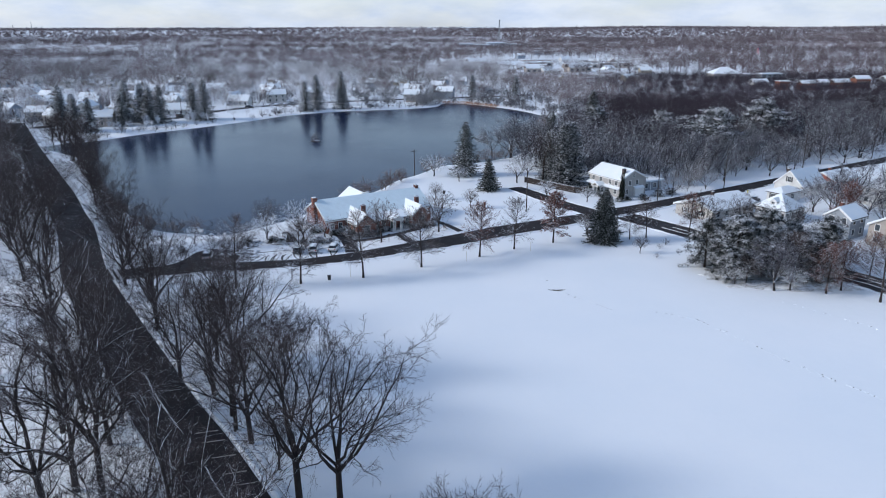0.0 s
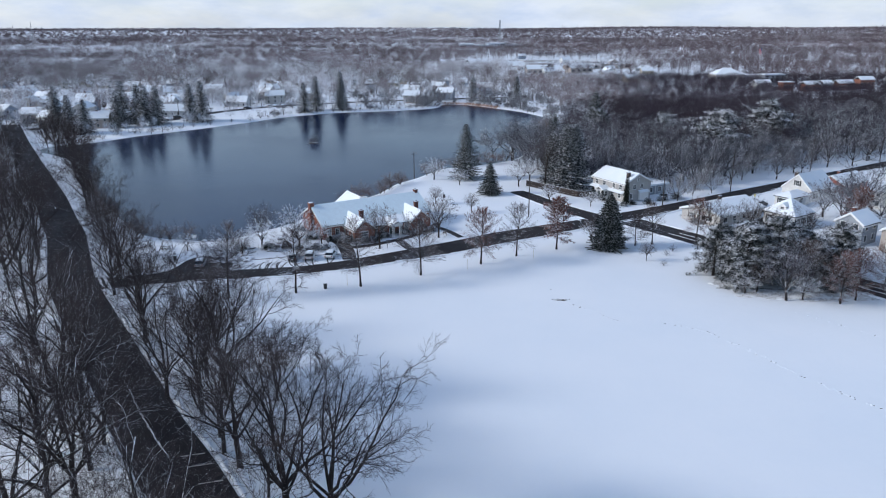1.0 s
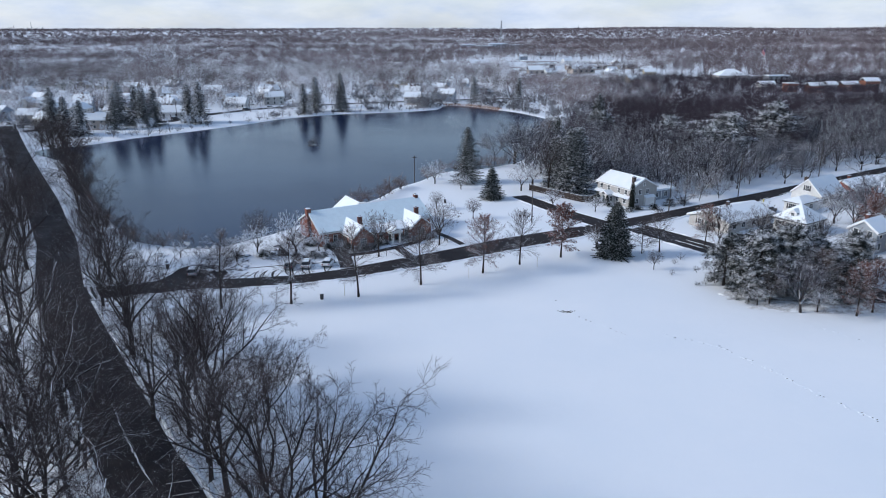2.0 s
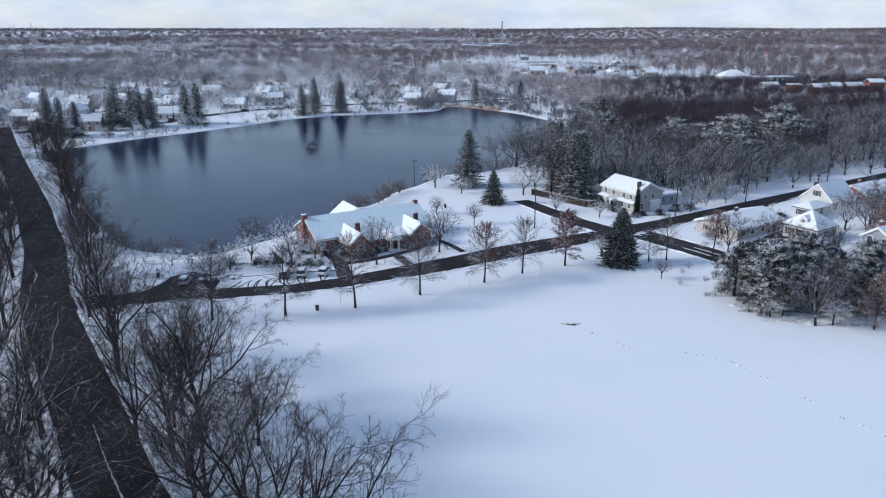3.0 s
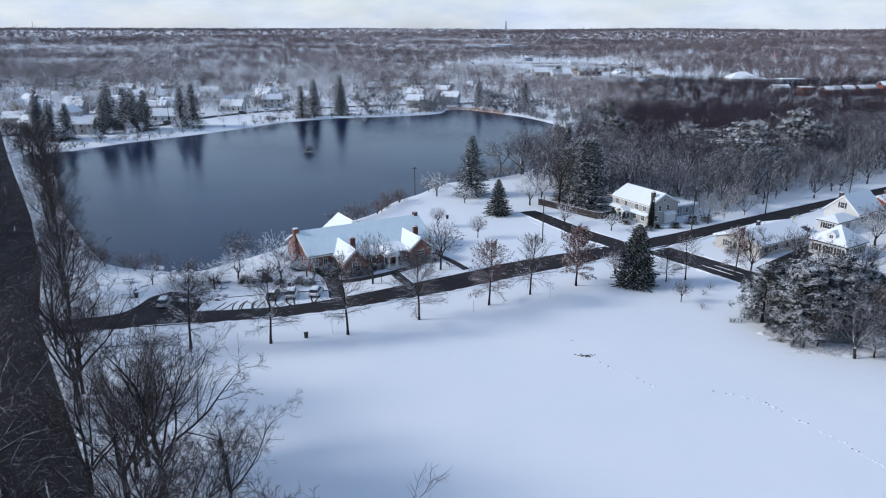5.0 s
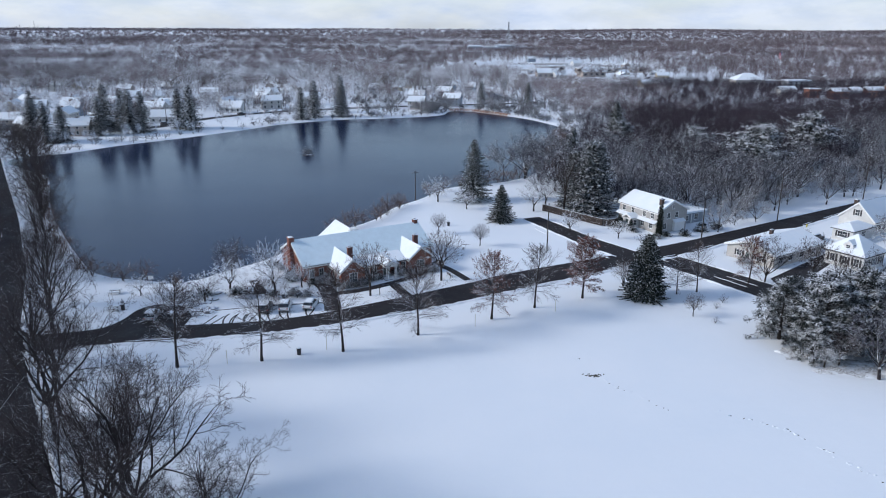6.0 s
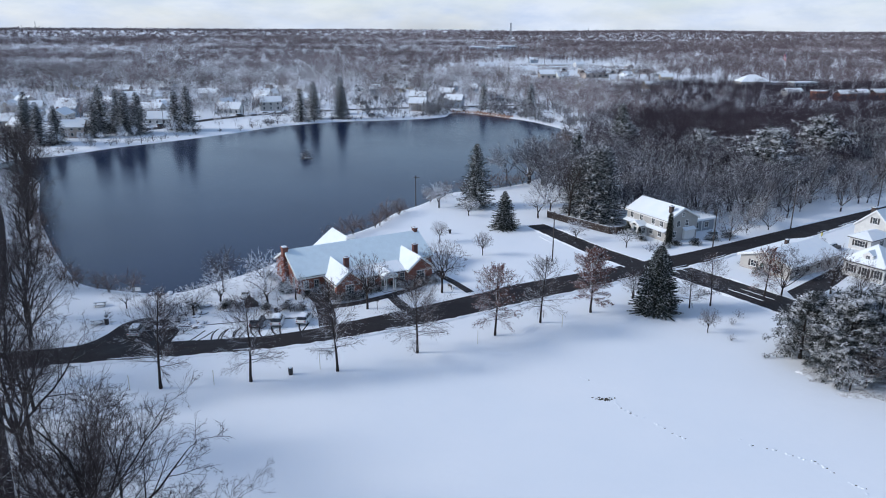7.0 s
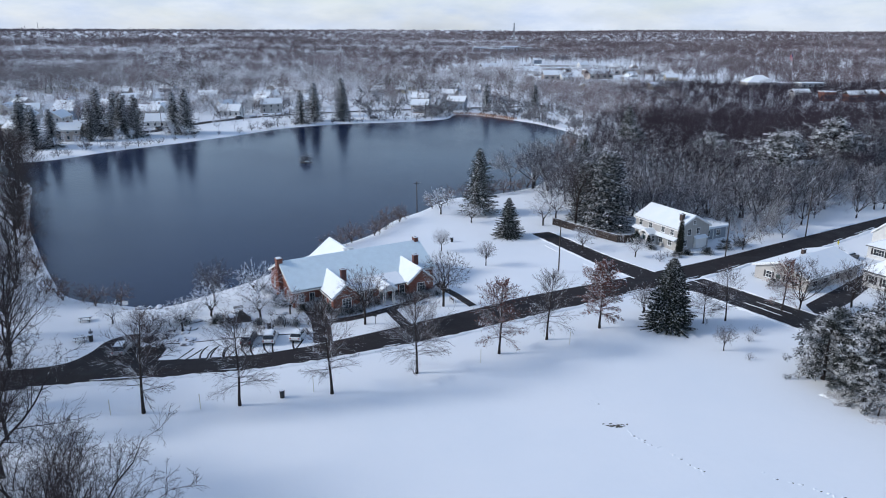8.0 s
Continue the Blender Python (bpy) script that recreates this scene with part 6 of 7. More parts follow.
def make_car(name, label, paint, x, y, turn, tall=1.0, snowy=0.08, group="parked cars"):
    """A parked car, nose along +x."""
    c = thing(name, label, "car", pose(x, y, 0.05, 0, 0, turn), group)
    h = 1.5 * tall
    part("body", loft([(-2.25, 0.78, 0.74, 0.42, 0.86), (-2.15, 0.90, 0.84, 0.30, 0.98), (-1.2, 0.92, 0.86, 0.26, 1.02), (0.9, 0.92, 0.86, 0.26, 0.98), (1.9, 0.90, 0.80, 0.28, 0.84),
                       (2.25, 0.76, 0.68, 0.36, 0.70)]), paint, c, smooth=False)
    cab = part("cabin", loft([(-2.05, 0.80, 0.70, 0.96, 1.0), (-1.75, 0.82, 0.66, 0.96, h - 0.05), (-0.6, 0.82, 0.66, 0.96, h), (0.25, 0.82, 0.66, 0.96, h - 0.04), (1.0, 0.82, 0.74, 0.94, 0.98)]), M_CARGLASS, c, "dark car windows")
    part("roof_panel", loft([(-1.78, 0.67, 0.64, h - 0.07, h + 0.0), (-0.6, 0.68, 0.65, h - 0.03, h + 0.03), (0.28, 0.66, 0.62, h - 0.08, h - 0.01)]), paint, c)
    for s in (-1, 1):
        for q in (-1.45, -0.5, 0.35):
            part("pillar", Geo().box(q - 0.05, q + 0.05, s * 0.75 - 0.085, s * 0.75 + 0.085, 0.95, h - 0.03, lean=(0.0, -s * 0.07)), paint, cab)
    if snowy:
        part("snow_cover", loft([(-1.75, 0.6, 0.5, h + 0.0, h + snowy), (-0.6, 0.64, 0.55, h + 0.03, h + 0.05 + snowy), (0.25, 0.6, 0.5, h - 0.01, h + snowy)]), M_ROOF_SNOW, c, "snow on the car roof")
        if snowy > 0.12:
            part("snow_cover", loft([(1.0, 0.78, 0.7, 0.97, 1.05), (2.1, 0.7, 0.62, 0.8, 0.88)]), M_ROOF_SNOW, c, "snow on the bonnet")
    for px in (-1.4, 1.4):
        for s in (-1, 1):
            w = Geo().tube([Vector((px, s * 0.70, 0.33)), Vector((px, s * 0.92, 0.33))], [0.33, 0.33], 14)
            wheel = part("wheel", w, M_TYRE, c)
            part("rim", Geo().tube([Vector((px, s * 0.90, 0.33)), Vector((px, s * 0.935, 0.33))], [0.2, 0.17], 10), M_METAL, wheel)
    for s in (-1, 1):
        part("tail_light", Geo().box(-2.29, -2.16, s * 0.68 - 0.12, s * 0.68 + 0.12, 0.72, 0.9), M_TAIL, c, "red tail light")
        part("headlight", Geo().box(2.12, 2.24, s * 0.58 - 0.15, s * 0.58 + 0.15, 0.56, 0.68), M_GLASS, c)
    part("number_plate", Geo().box(-2.30, -2.25, -0.24, 0.24, 0.55, 0.67), M_WHITE, c)
    part("bumper", loft([(-2.33, 0.7, 0.68, 0.36, 0.52), (-2.2, 0.88, 0.86, 0.34, 0.54)]), M_BLACK, c)
    return c


M_CARGLASS = make_glass("car_glass", (0.012, 0.014, 0.016))
M_TAIL = plain("tail_red", (0.30, 0.02, 0.02), 0.3)
M_CAR_WHITE = plain("car_white", (0.72, 0.73, 0.74), 0.3, vary=0.05, bump=0)
M_CAR_SILVER = plain("car_silver", (0.40, 0.41, 0.43), 0.3, vary=0.06, bump=0, metal=0.4)
M_CAR_DARK = plain("car_dark", (0.05, 0.055, 0.065), 0.3, vary=0.1, bump=0)
make_car("car", "silver car standing on the wet turning place", M_CAR_SILVER, -49.6, 141.4, 97, 1.08, 0.05)
make_car("car", "white car parked nose-in by the lawn", M_CAR_WHITE, -27.9, 146.0, 93, 1.1, 0.08)
make_car("car", "white hatchback parked in a snowy bay", M_CAR_WHITE, -23.6, 147.0, 84, 1.0, 0.06)
make_car("car", "dark car parked under a bare tree", M_CAR_DARK, -31.2, 145.4, 92, 1.0, 0.06)
make_car("snowed_car", "parked car buried under a white layer of snow", M_CAR_DARK, 86.5, 190.0, 33, 1.0, 0.2)
make_car("snowed_car", "dark car with deep snow on its roof", M_CAR_DARK, 83.2, 183.4, 33, 1.0, 0.2)
make_car("car", "dark car on the far shore street", M_CAR_DARK, -116.5, 432.0, 52, 1.0, 0.1)
make_car("car", "pale car on the far shore street", M_CAR_WHITE, -104.5, 442.5, 44, 1.0, 0.1)
make_car("car", "dark car waiting by the far street", M_CAR_DARK, -143.0, 389.0, 60, 1.0, 0.1)

# ---- small things on the lawn and by the street ----


def litter_bin(x, y, label="black litter bin with snow on its lid"):
    b = thing("litter_bin", label, "bin", pose(x, y, 0), "litter bins")
    part("body", Geo().cyl(0, 0, 0, 0.95, 0.30, 14, 0.34), M_BLACK, b)
    part("lid", Geo().cyl(0, 0, 0.95, 1.05, 0.36, 14, 0.30), M_BLACK, b)
    part("snow_cap", Geo().lump(0, 0, 1.03, 0.28, 0.28, 0.14, random.Random(2)), M_ROOF_SNOW, b)


litter_bin(-21.8, 127.8)
litter_bin(-29.3, 150.5)
litter_bin(0.6, 201.0)
litter_bin(-56.2, 145.0, "black litter bin beside a picnic table")


def picnic_table(x, y, turn):
    t = thing("picnic_table", "wooden picnic table under snow on the lawn", "table", pose(x, y, 0, 0, 0, turn), "picnic tables")
    part("tabletop", Geo().box(-1.0, 1.0, -0.4, 0.4, 0.70, 0.76), M_FENCE, t)
    part("snow_cap", Geo().box(-0.97, 0.97, -0.37, 0.37, 0.764, 0.86, taper=0.05), M_ROOF_SNOW, t)
    for s in (-1, 1):
        bench = part("bench", Geo().box(-1.0, 1.0, s * 0.72 - 0.14, s * 0.72 + 0.14, 0.40, 0.45), M_FENCE, t)
        part("snow_cap", Geo().box(-0.97, 0.97, s * 0.72 - 0.12, s * 0.72 + 0.12, 0.454, 0.52, taper=0.03), M_ROOF_SNOW, bench)
        for q in (-1, 1):
            part("leg", Geo().tube([Vector((s * 0.7, q * 0.65, -0.05)), Vector((s * 0.7, q * 0.2, 0.72))], [0.05, 0.05], 4), M_FENCE, t)


picnic_table(-57.8, 145.0, 10)
picnic_table(-61.1, 153.0, 15)


def park_bench(x, y, turn):
    t = thing("park_bench", "slatted park bench with snow on its seat", "bench", pose(x, y, 0, 0, 0, turn), "park benches")
    for k in range(3):
        part("slat", Geo().box(-0.8, 0.8, -0.2 + k * 0.16, -0.07 + k * 0.16, 0.42, 0.46), M_FENCE, t)
        part("slat", Geo().box(-0.8, 0.8, 0.28, 0.31, 0.52 + k * 0.15, 0.63 + k * 0.15), M_FENCE, t)
    for s in (-0.65, 0.65):
        part("leg", Geo().box(s - 0.03, s + 0.03, -0.2, -0.14, -0.05, 0.42).box(s - 0.03, s + 0.03, 0.26, 0.32, -0.05, 0.95), M_BLACK, t)
    part("snow_cap", Geo().box(-0.78, 0.78, -0.18, 0.24, 0.464, 0.53, taper=0.04), M_ROOF_SNOW, t)


park_bench(1.0, 163.2, 120)
park_bench(-36.5, 157.8, 30)


def stake(x, y, h, board=False, label="thin pale marker post in the snow"):
    t = thing("marker_post" if not board else "sign_post", label, "post", pose(x, y, 0), "marker posts")
    part("post", Geo().box(-0.045, 0.045, -0.045, 0.045, -0.2, h), M_TRIM if not board else M_BLACK, t)
    if board:
        part("board", Geo().box(-0.28, 0.28, -0.09, -0.045, h - 0.55, h), M_BLACK, t, "small dark sign board")
    else:
        part("cap", Geo().box(-0.06, 0.06, -0.06, 0.06, h, h + 0.05), M_WHITE, t)


for x, y in ((-31.7, 124.5), (-17.9, 129.5), (-42.7, 122.8), (5.2, 138.6), (19.4, 145.4)):
    stake(x, y, 2.2)
stake(-12.0, 152.9, 1.9, True, "dark sign on a post on the lawn")
stake(61.6, 153.0, 2.3, True, "street sign on a post by the corner")


def utility_pole(x, y, h, arm=True, turn=30):
    t = thing("utility_pole", "tall weathered wooden utility pole", "pole", pose(x, y, 0, 0, 0, turn), "utility poles")
    part("pole", Geo().cyl(0, 0, -0.4, h, 0.15, 9, 0.10), M_POLE, t)
    if arm:
        a = part("crossarm", Geo().box(-1.1, 1.1, -0.06, 0.06, h - 0.75, h - 0.62), M_POLE, t)
        for q in (-1.0, -0.4, 0.4, 1.0):
            part("insulator", Geo().cyl(q, 0, h - 0.62, h - 0.45, 0.05, 6), M_METAL, a)
    return t


utility_pole(22.4, 180.0, 11.0, False)
utility_pole(-9.0, 229.5, 8.4)
utility_pole(60.3, 191.4, 8.8)
utility_pole(84.7, 206.6, 12.6)
utility_pole(119.9, 230.8, 12.6)
utility_pole(158.0, 256.5, 12.6)
utility_pole(-112.0, 424.0, 10.0)
utility_pole(-140.0, 384.0, 10.0)


def hydrant(x, y):
    t = thing("hydrant", "yellow fire hydrant at the kerb", "hydrant", pose(x, y, 0))
    m = plain("hydrant_yellow", (0.62, 0.52, 0.06), 0.5)
    part("body", Geo().cyl(0, 0, 0, 0.7, 0.14, 10).lump(0, 0, 0.7, 0.16, 0.16, 0.16, random.Random(1), rough=0.0), m, t)
    part("outlet", Geo().tube([Vector((-0.24, 0, 0.5)), Vector((0.24, 0, 0.5))], [0.08, 0.08], 8), m, t)


hydrant(89.6, 201.0)

# dark memorial boulder on the lawn
rk = thing("boulder", "large dark pointed boulder with snow on its shoulder", "rock", pose(-34.4, 153.6, 0, 0, 0, 20))
g = Geo().add([(-1.3, -0.6, -0.1), (1.1, -0.7, -0.1), (1.5, 0.5, -0.1), (-1.2, 0.7, -0.1), (-0.9, -0.35, 1.5), (0.5, -0.45, 1.2), (0.8, 0.3, 0.9), (-0.8, 0.4, 1.4), (-0.45, 0.0, 2.2)],
              [(0, 1, 5, 4), (1, 2, 6, 5), (2, 3, 7, 6), (3, 0, 4, 7), (4, 5, 8), (5, 6, 8), (6, 7, 8), (7, 4, 8)])
part("stone", g, M_WET_ROCK, rk)
part("snow_cap", Geo().lump(0.55, 0.1, 0.95, 0.45, 0.3, 0.22, random.Random(6)), M_ROOF_SNOW, rk)
for k, (x, y, s) in enumerate(((-54.5, 159.0, 0.7), (-52.8, 159.3, 0.6), (-51.3, 159.4, 0.8), (-57.0, 158.8, 0.5), (-49.5, 158.9, 0.5))):
    r = thing("shore_rock", "dark rock at the water's edge dusted with snow", "rock", pose(x, y, -0.15, 0, 0, k * 50), "shore rocks")
    part("stone", Geo().lump(0, 0, -0.1, s * 1.2, s * 0.8, s * 0.8, random.Random(k), 3, 8, 0.2), M_STONE, r)
# stones of the planted bed between turning place and lawn
rr = random.Random(61)
for k in range(46):
    x, y = (rr.uniform(-49.5, -40.5), rr.uniform(143.0, 154.0)) if k < 30 else (rr.uniform(-40, -26), rr.uniform(150.5, 157.5))
    sz = rr.choice((0.35, 0.45, 0.6, 0.8))
    r = thing("bed_stone", "dark wet stone with snow in a planted bed", "rock", pose(x, y, 0, 0, 0, k * 40), "bed stones")
    part("stone", Geo().lump(0, 0, -0.1, sz * 1.3, sz * 0.9, sz * 0.8, rr, 3, 8, 0.25), M_STONE, r)
gp = thing("park_grill", "grey metal park grill on a post beside a picnic table", "grill", pose(-56.6, 145.9, 0, 0, 0, 20))
part("post", Geo().cyl(0, 0, -0.2, 1.0, 0.07, 8), M_METAL, gp)
part("firebox", Geo().box(-0.28, 0.28, -0.2, 0.2, 1.0, 1.28, taper=-0.03), M_METAL, gp)
part("chimney", Geo().cyl(0, 0, 1.28, 1.75, 0.08, 8), M_METAL, gp)
part("board", Geo().box(-0.5, 0.5, -0.04, 0.04, 0.9, 1.6), M_WHITE, thing("notice_board", "white notice board on posts at the shore", "sign", pose(-56.6, 158.3, 0)))

# evergreen shrubs along the front of the brick hall, under snow
offer("shrub", "foundation_shrub", "rounded evergreen shrub under fresh snow", lambda: pine(121, 1.7, 1.1, 26, 0.02, 60, 0.75), (M_BARK, M_NEEDLE_SNOW), "shrubs along the hall")
rng = random.Random(31)
LIB = pose(-31.2, 165.4, 0, 0, 0, 30.7)
for x, y in [(x, -14.2) for x in (5.4, 6.8, 8.2, 9.6)] + [(x, -12.3) for x in (11.4, 12.8, 13.9, 18.2, 19.4)] + [(x, -13.4) for x in (20.6, 22.0, 23.4, 24.8, 26.0)] \
        + [(4.7, y) for y in (-7.2, -9.0, -10.8, -12.4)] + [(-1.2, y) for y in (-5.0, -2.8, 2.8, 5.0)] + [(1.4, -8.4), (3.0, -8.5)]:
    p = LIB @ Vector((x, y, 0))
    plant("shrub", p[0], p[1], rng.uniform(0, 360), rng.uniform(0.8, 1.2))
for x, y, s in ((-44.0, 152.5, 1.4), (-36.5, 151.6, 1.0), (-31.5, 152.0, 0.9), (-28.0, 152.5, 1.0), (-38.8, 152.8, 1.2), (-25.5, 152.0, 0.9), (62.4, 178.0, 1.0), (63.0, 173.0, 1.1), (49.6, 190.8, 1.0),
                (52.5, 192.6, 1.0), (57.0, 193.2, 1.2), (62.0, 197.4, 1.5), (66.5, 199.5, 1.4), (43.8, 201.4, 1.3), (45.6, 196.4, 1.0)):
    plant("shrub", x, y, rng.uniform(0, 360), s)

# board fence behind the lane
fence = thing("board_fence", "weathered brown board fence topped with snow", "fence")
FL = resample([Vector((26.0, 216.5)), Vector((31.5, 209.6)), Vector((39.6, 200.4)), Vector((44.5, 203.0))], 13)
for a, b in zip(FL, FL[1:]):
    d = (b - a)
    m = pose(a[0], a[1], 0, 0, 0, math.degrees(math.atan2(d[1], d[0])))
    part("post", Geo().box(-0.07, 0.07, -0.07, 0.07, -0.3, 1.95, m), M_FENCE, fence)
    n = int(d.length / 0.3)
    for k in range(n):
        x0 = 0.08 + (d.length - 0.1) * k / n
        part("board", Geo().box(x0, x0 + (d.length - 0.1) / n - 0.03, 0.03, 0.06, 0.05, 1.78 + 0.03 * ((k * 7) % 3), m), M_FENCE, fence)
    part("rail", Geo().box(0.0, d.length, -0.02, 0.028, 1.45, 1.55, m).box(0.0, d.length, -0.02, 0.028, 0.4, 0.5, m), M_FENCE, fence)
    part("snow_cap", Geo().box(0.0, d.length, 0.01, 0.08, 1.85, 1.92, m), M_ROOF_SNOW, fence)

# thin snow over leaf litter at the foot of the evergreen clump
g = Geo()
lr = random.Random(44)
for x, y, a, b in ((60, 124.5, 7, 3.2), (68, 122.8, 6, 3.0), (54.5, 129.0, 3.6, 3.4), (75, 123.5, 5, 3.0)):
    g.lump(x, y, -0.06, a, b, 0.16, lr, 4, 22, 0.22)
tagged(new("leaf_litter", g.mesh("leaf_litter", M_LITTER, True)), "brown leaf litter under thin snow below evergreens", "litter", kind="stuff")

# islet in the pond
isl = thing("islet", "tiny stony islet with bare shrubs in the pond", "island", pose(-54.2, 304.5, -0.6))
part("bank", Geo().lump(0, 0, -0.4, 3.2, 2.2, 0.85, random.Random(5), 3, 12, 0.2), M_WET_ROCK, isl)
part("snow_cap", Geo().lump(0.2, -0.1, 0.28, 1.6, 1.0, 0.3, random.Random(9), 3, 10, 0.25), M_ROOF_SNOW, isl)
for k, (x, y, sc) in enumerate(((-55.8, 304.5, 1.0), (-54.6, 305.0, 1.8), (-53.2, 304.4, 1.2), (-54.2, 304.0, 1.0), (-55.0, 304.2, 1.3))):
    copy_thing(protos["bush"], turned(x, y, k * 100, -0.35, sc))

# tracks and broken snow across the field
rng = random.Random(17)
g, dk = Geo(), Geo()
for trail, step in (([(22.0, 122.5), (23.6, 118.9), (26.3, 115.8), (29.7, 111.4)], 0.55), ([(39.0, 109.8), (42.1, 107.9), (44.4, 104.4), (47.9, 98.3), (52.0, 90.0), (60, 78)], 0.5),
                    ([(20.5, 125.5), (19.0, 128.8)], 1.2), ([(61.1, 115.3), (66.7, 108.8), (70.9, 103.0)], 0.9), ([(36.0, 112.0), (38.0, 110.3)], 1.3)):
    for i, p in enumerate(smooth_line(trail, step)):
        if rng.random() < 0.2:
            continue
        q = p + Vector((rng.gauss(0, 0.22), rng.gauss(0, 0.22)))
        g.lump(q[0], q[1], -0.02, rng.uniform(0.14, 0.30), rng.uniform(0.10, 0.22), rng.uniform(0.06, 0.14), rng, 2, 6, 0.35)
        if rng.random() < 0.35:
            dk.lump(q[0] + 0.2, q[1] - 0.1, -0.01, 0.17, 0.11, 0.04, rng, 2, 6, 0.35)
for k in range(26):
    x, y = 21.9 + rng.gauss(0, 0.7), 121.6 + rng.gauss(0, 0.3)
    dk.lump(x, y, -0.02, rng.uniform(0.1, 0.28), rng.uniform(0.08, 0.16), rng.uniform(0.06, 0.14), rng, 2, 6, 0.4)
tagged(new("footprints", g.mesh("footprints", M_ROUGH_SNOW)), "line of footprints with broken snow crumbs", "footprints", kind="stuff")
tagged(new("turf_crumbs", dk.mesh("turf_crumbs", plain("dark_turf", (0.07, 0.065, 0.05), 0.9))), "dark turf showing through trodden snow", "turf", kind="stuff")

# ---- woods, near to far ----
nrg = np.random.default_rng(5)


def woods(name, label, xy, height, slivers, width, mat, spread=0.36, floor=0.22):
    """Many leafless trees in one mesh: for each a thin trunk and a spray of tapering boughs that fill a rounded crown."""
    n = len(xy)
    h = height * nrg.uniform(0.7, 1.2, n)
    z0 = land_height(xy[:, 0], xy[:, 1])
    foot = np.stack([xy[:, 0], xy[:, 1], z0 - 0.3], -1)
    k = slivers
    wide = h * spread * nrg.uniform(0.75, 1.25, n)
    middle = foot + np.stack([np.zeros(n), np.zeros(n), h * 0.5 * (1 + floor)], -1)
    tall = h * 0.5 * (1 - floor)
    v3 = nrg.normal(0, 1, (n, k, 3))
    v3 /= np.linalg.norm(v3, axis=-1, keepdims=True)
    v3[..., 2] = np.where(v3[..., 2] < -0.45, -v3[..., 2], v3[..., 2])
    lobes = 1 + 0.16 * np.sin(v3[..., 0] * 5 + np.arange(n)[:, None]) * np.cos(v3[..., 1] * 4 + 2 * np.arange(n)[:, None])
    size = np.stack([wide, wide, tall], -1)[:, None, :] * lobes[..., None]
    end = middle[:, None, :] + v3 * size * nrg.uniform(0.72, 1.05, (n, k, 1))
    # long boughs from the stem, and short twigs in the crown's skin that lie every way
    bough = foot[:, None, :] + np.stack([nrg.normal(0, 0.2, (n, k)), nrg.normal(0, 0.2, (n, k)), nrg.uniform(floor * 0.8, 0.6, (n, k)) * h[:, None]], -1)
    skin = end - (v3 * 0.7 + nrg.normal(0, 0.55, (n, k, 3)) + np.array([0, 0, 0.25])) * wide[:, None, None] * nrg.uniform(0.25, 0.55, (n, k, 1))
    start = np.where((nrg.random((n, k)) < 0.2)[..., None], bough, skin)
    d = end - start
    side = np.cross(d, v3 + nrg.normal(0, 0.45, (n, k, 3)))
    side /= np.linalg.norm(side, axis=-1, keepdims=True) + 1e-9
    w = width * nrg.uniform(0.5, 1.3, (n, k, 1))
    v = np.stack([start - side * w, start + side * w, end], 2).reshape(-1, 3)
    t = np.arange(len(v)).reshape(-1, 3)
    # trunks
    ang = nrg.uniform(0, np.pi, n)
    tw = 0.015 * h + width * 0.2
    o = np.stack([np.cos(ang) * tw, np.sin(ang) * tw, np.zeros(n)], -1)
    p = np.stack([-o[:, 1], o[:, 0], o[:, 2]], -1)
    tip = foot + np.stack([np.zeros(n), np.zeros(n), h * 0.75], -1)
    tv = np.stack([foot + o, foot - o * 0.5 + p * 0.87, foot - o * 0.5 - p * 0.87, tip], 1).reshape(-1, 3)
    b = np.arange(n)[:, None] * 4 + len(v)
    tt = np.concatenate([b + np.array([[0, 1, 3]]), b + np.array([[1, 2, 3]]), b + np.array([[2, 0, 3]])])
    me = array_mesh(name, np.concatenate([v, tv]), np.concatenate([t, tt]), mat)
    return tagged(new(name, me), label, "woods", kind="stuff")


def mixed(name, label, xy, height, slivers, width, mats, spread, seed, scale):
    """Woods whose trees change between three looks in drifting patches, darker to the right for cloud shade."""
    p = np.array([noise.noise((a / scale, b / scale * 2.2, seed)) for a, b in xy]) + nrg.normal(0, 0.20, len(xy)) + np.interp(xy[:, 0], [-300, 60, 260, 600], [0.0, 0.05, -0.22, -0.3])
    p += 0.5 * np.exp(-((xy[:, 0] - 120) / 90) ** 2 - ((xy[:, 1] - 880) / 170) ** 2) + 0.3 * np.exp(-((xy[:, 0] + 90) / 150) ** 2 - ((xy[:, 1] - 560) / 120) ** 2)
    for k, m in enumerate(mats):
        mine = xy[(p < -0.02) if k == 0 else (p >= -0.02) & (p < 0.3) if k == 1 else (p >= 0.3)]
        woods(name, (label, label + " with frosted haze-pale crowns", "snow-white " + label)[k], mine, height * (1.05, 1.0, 0.9)[k], slivers, width, m, spread)


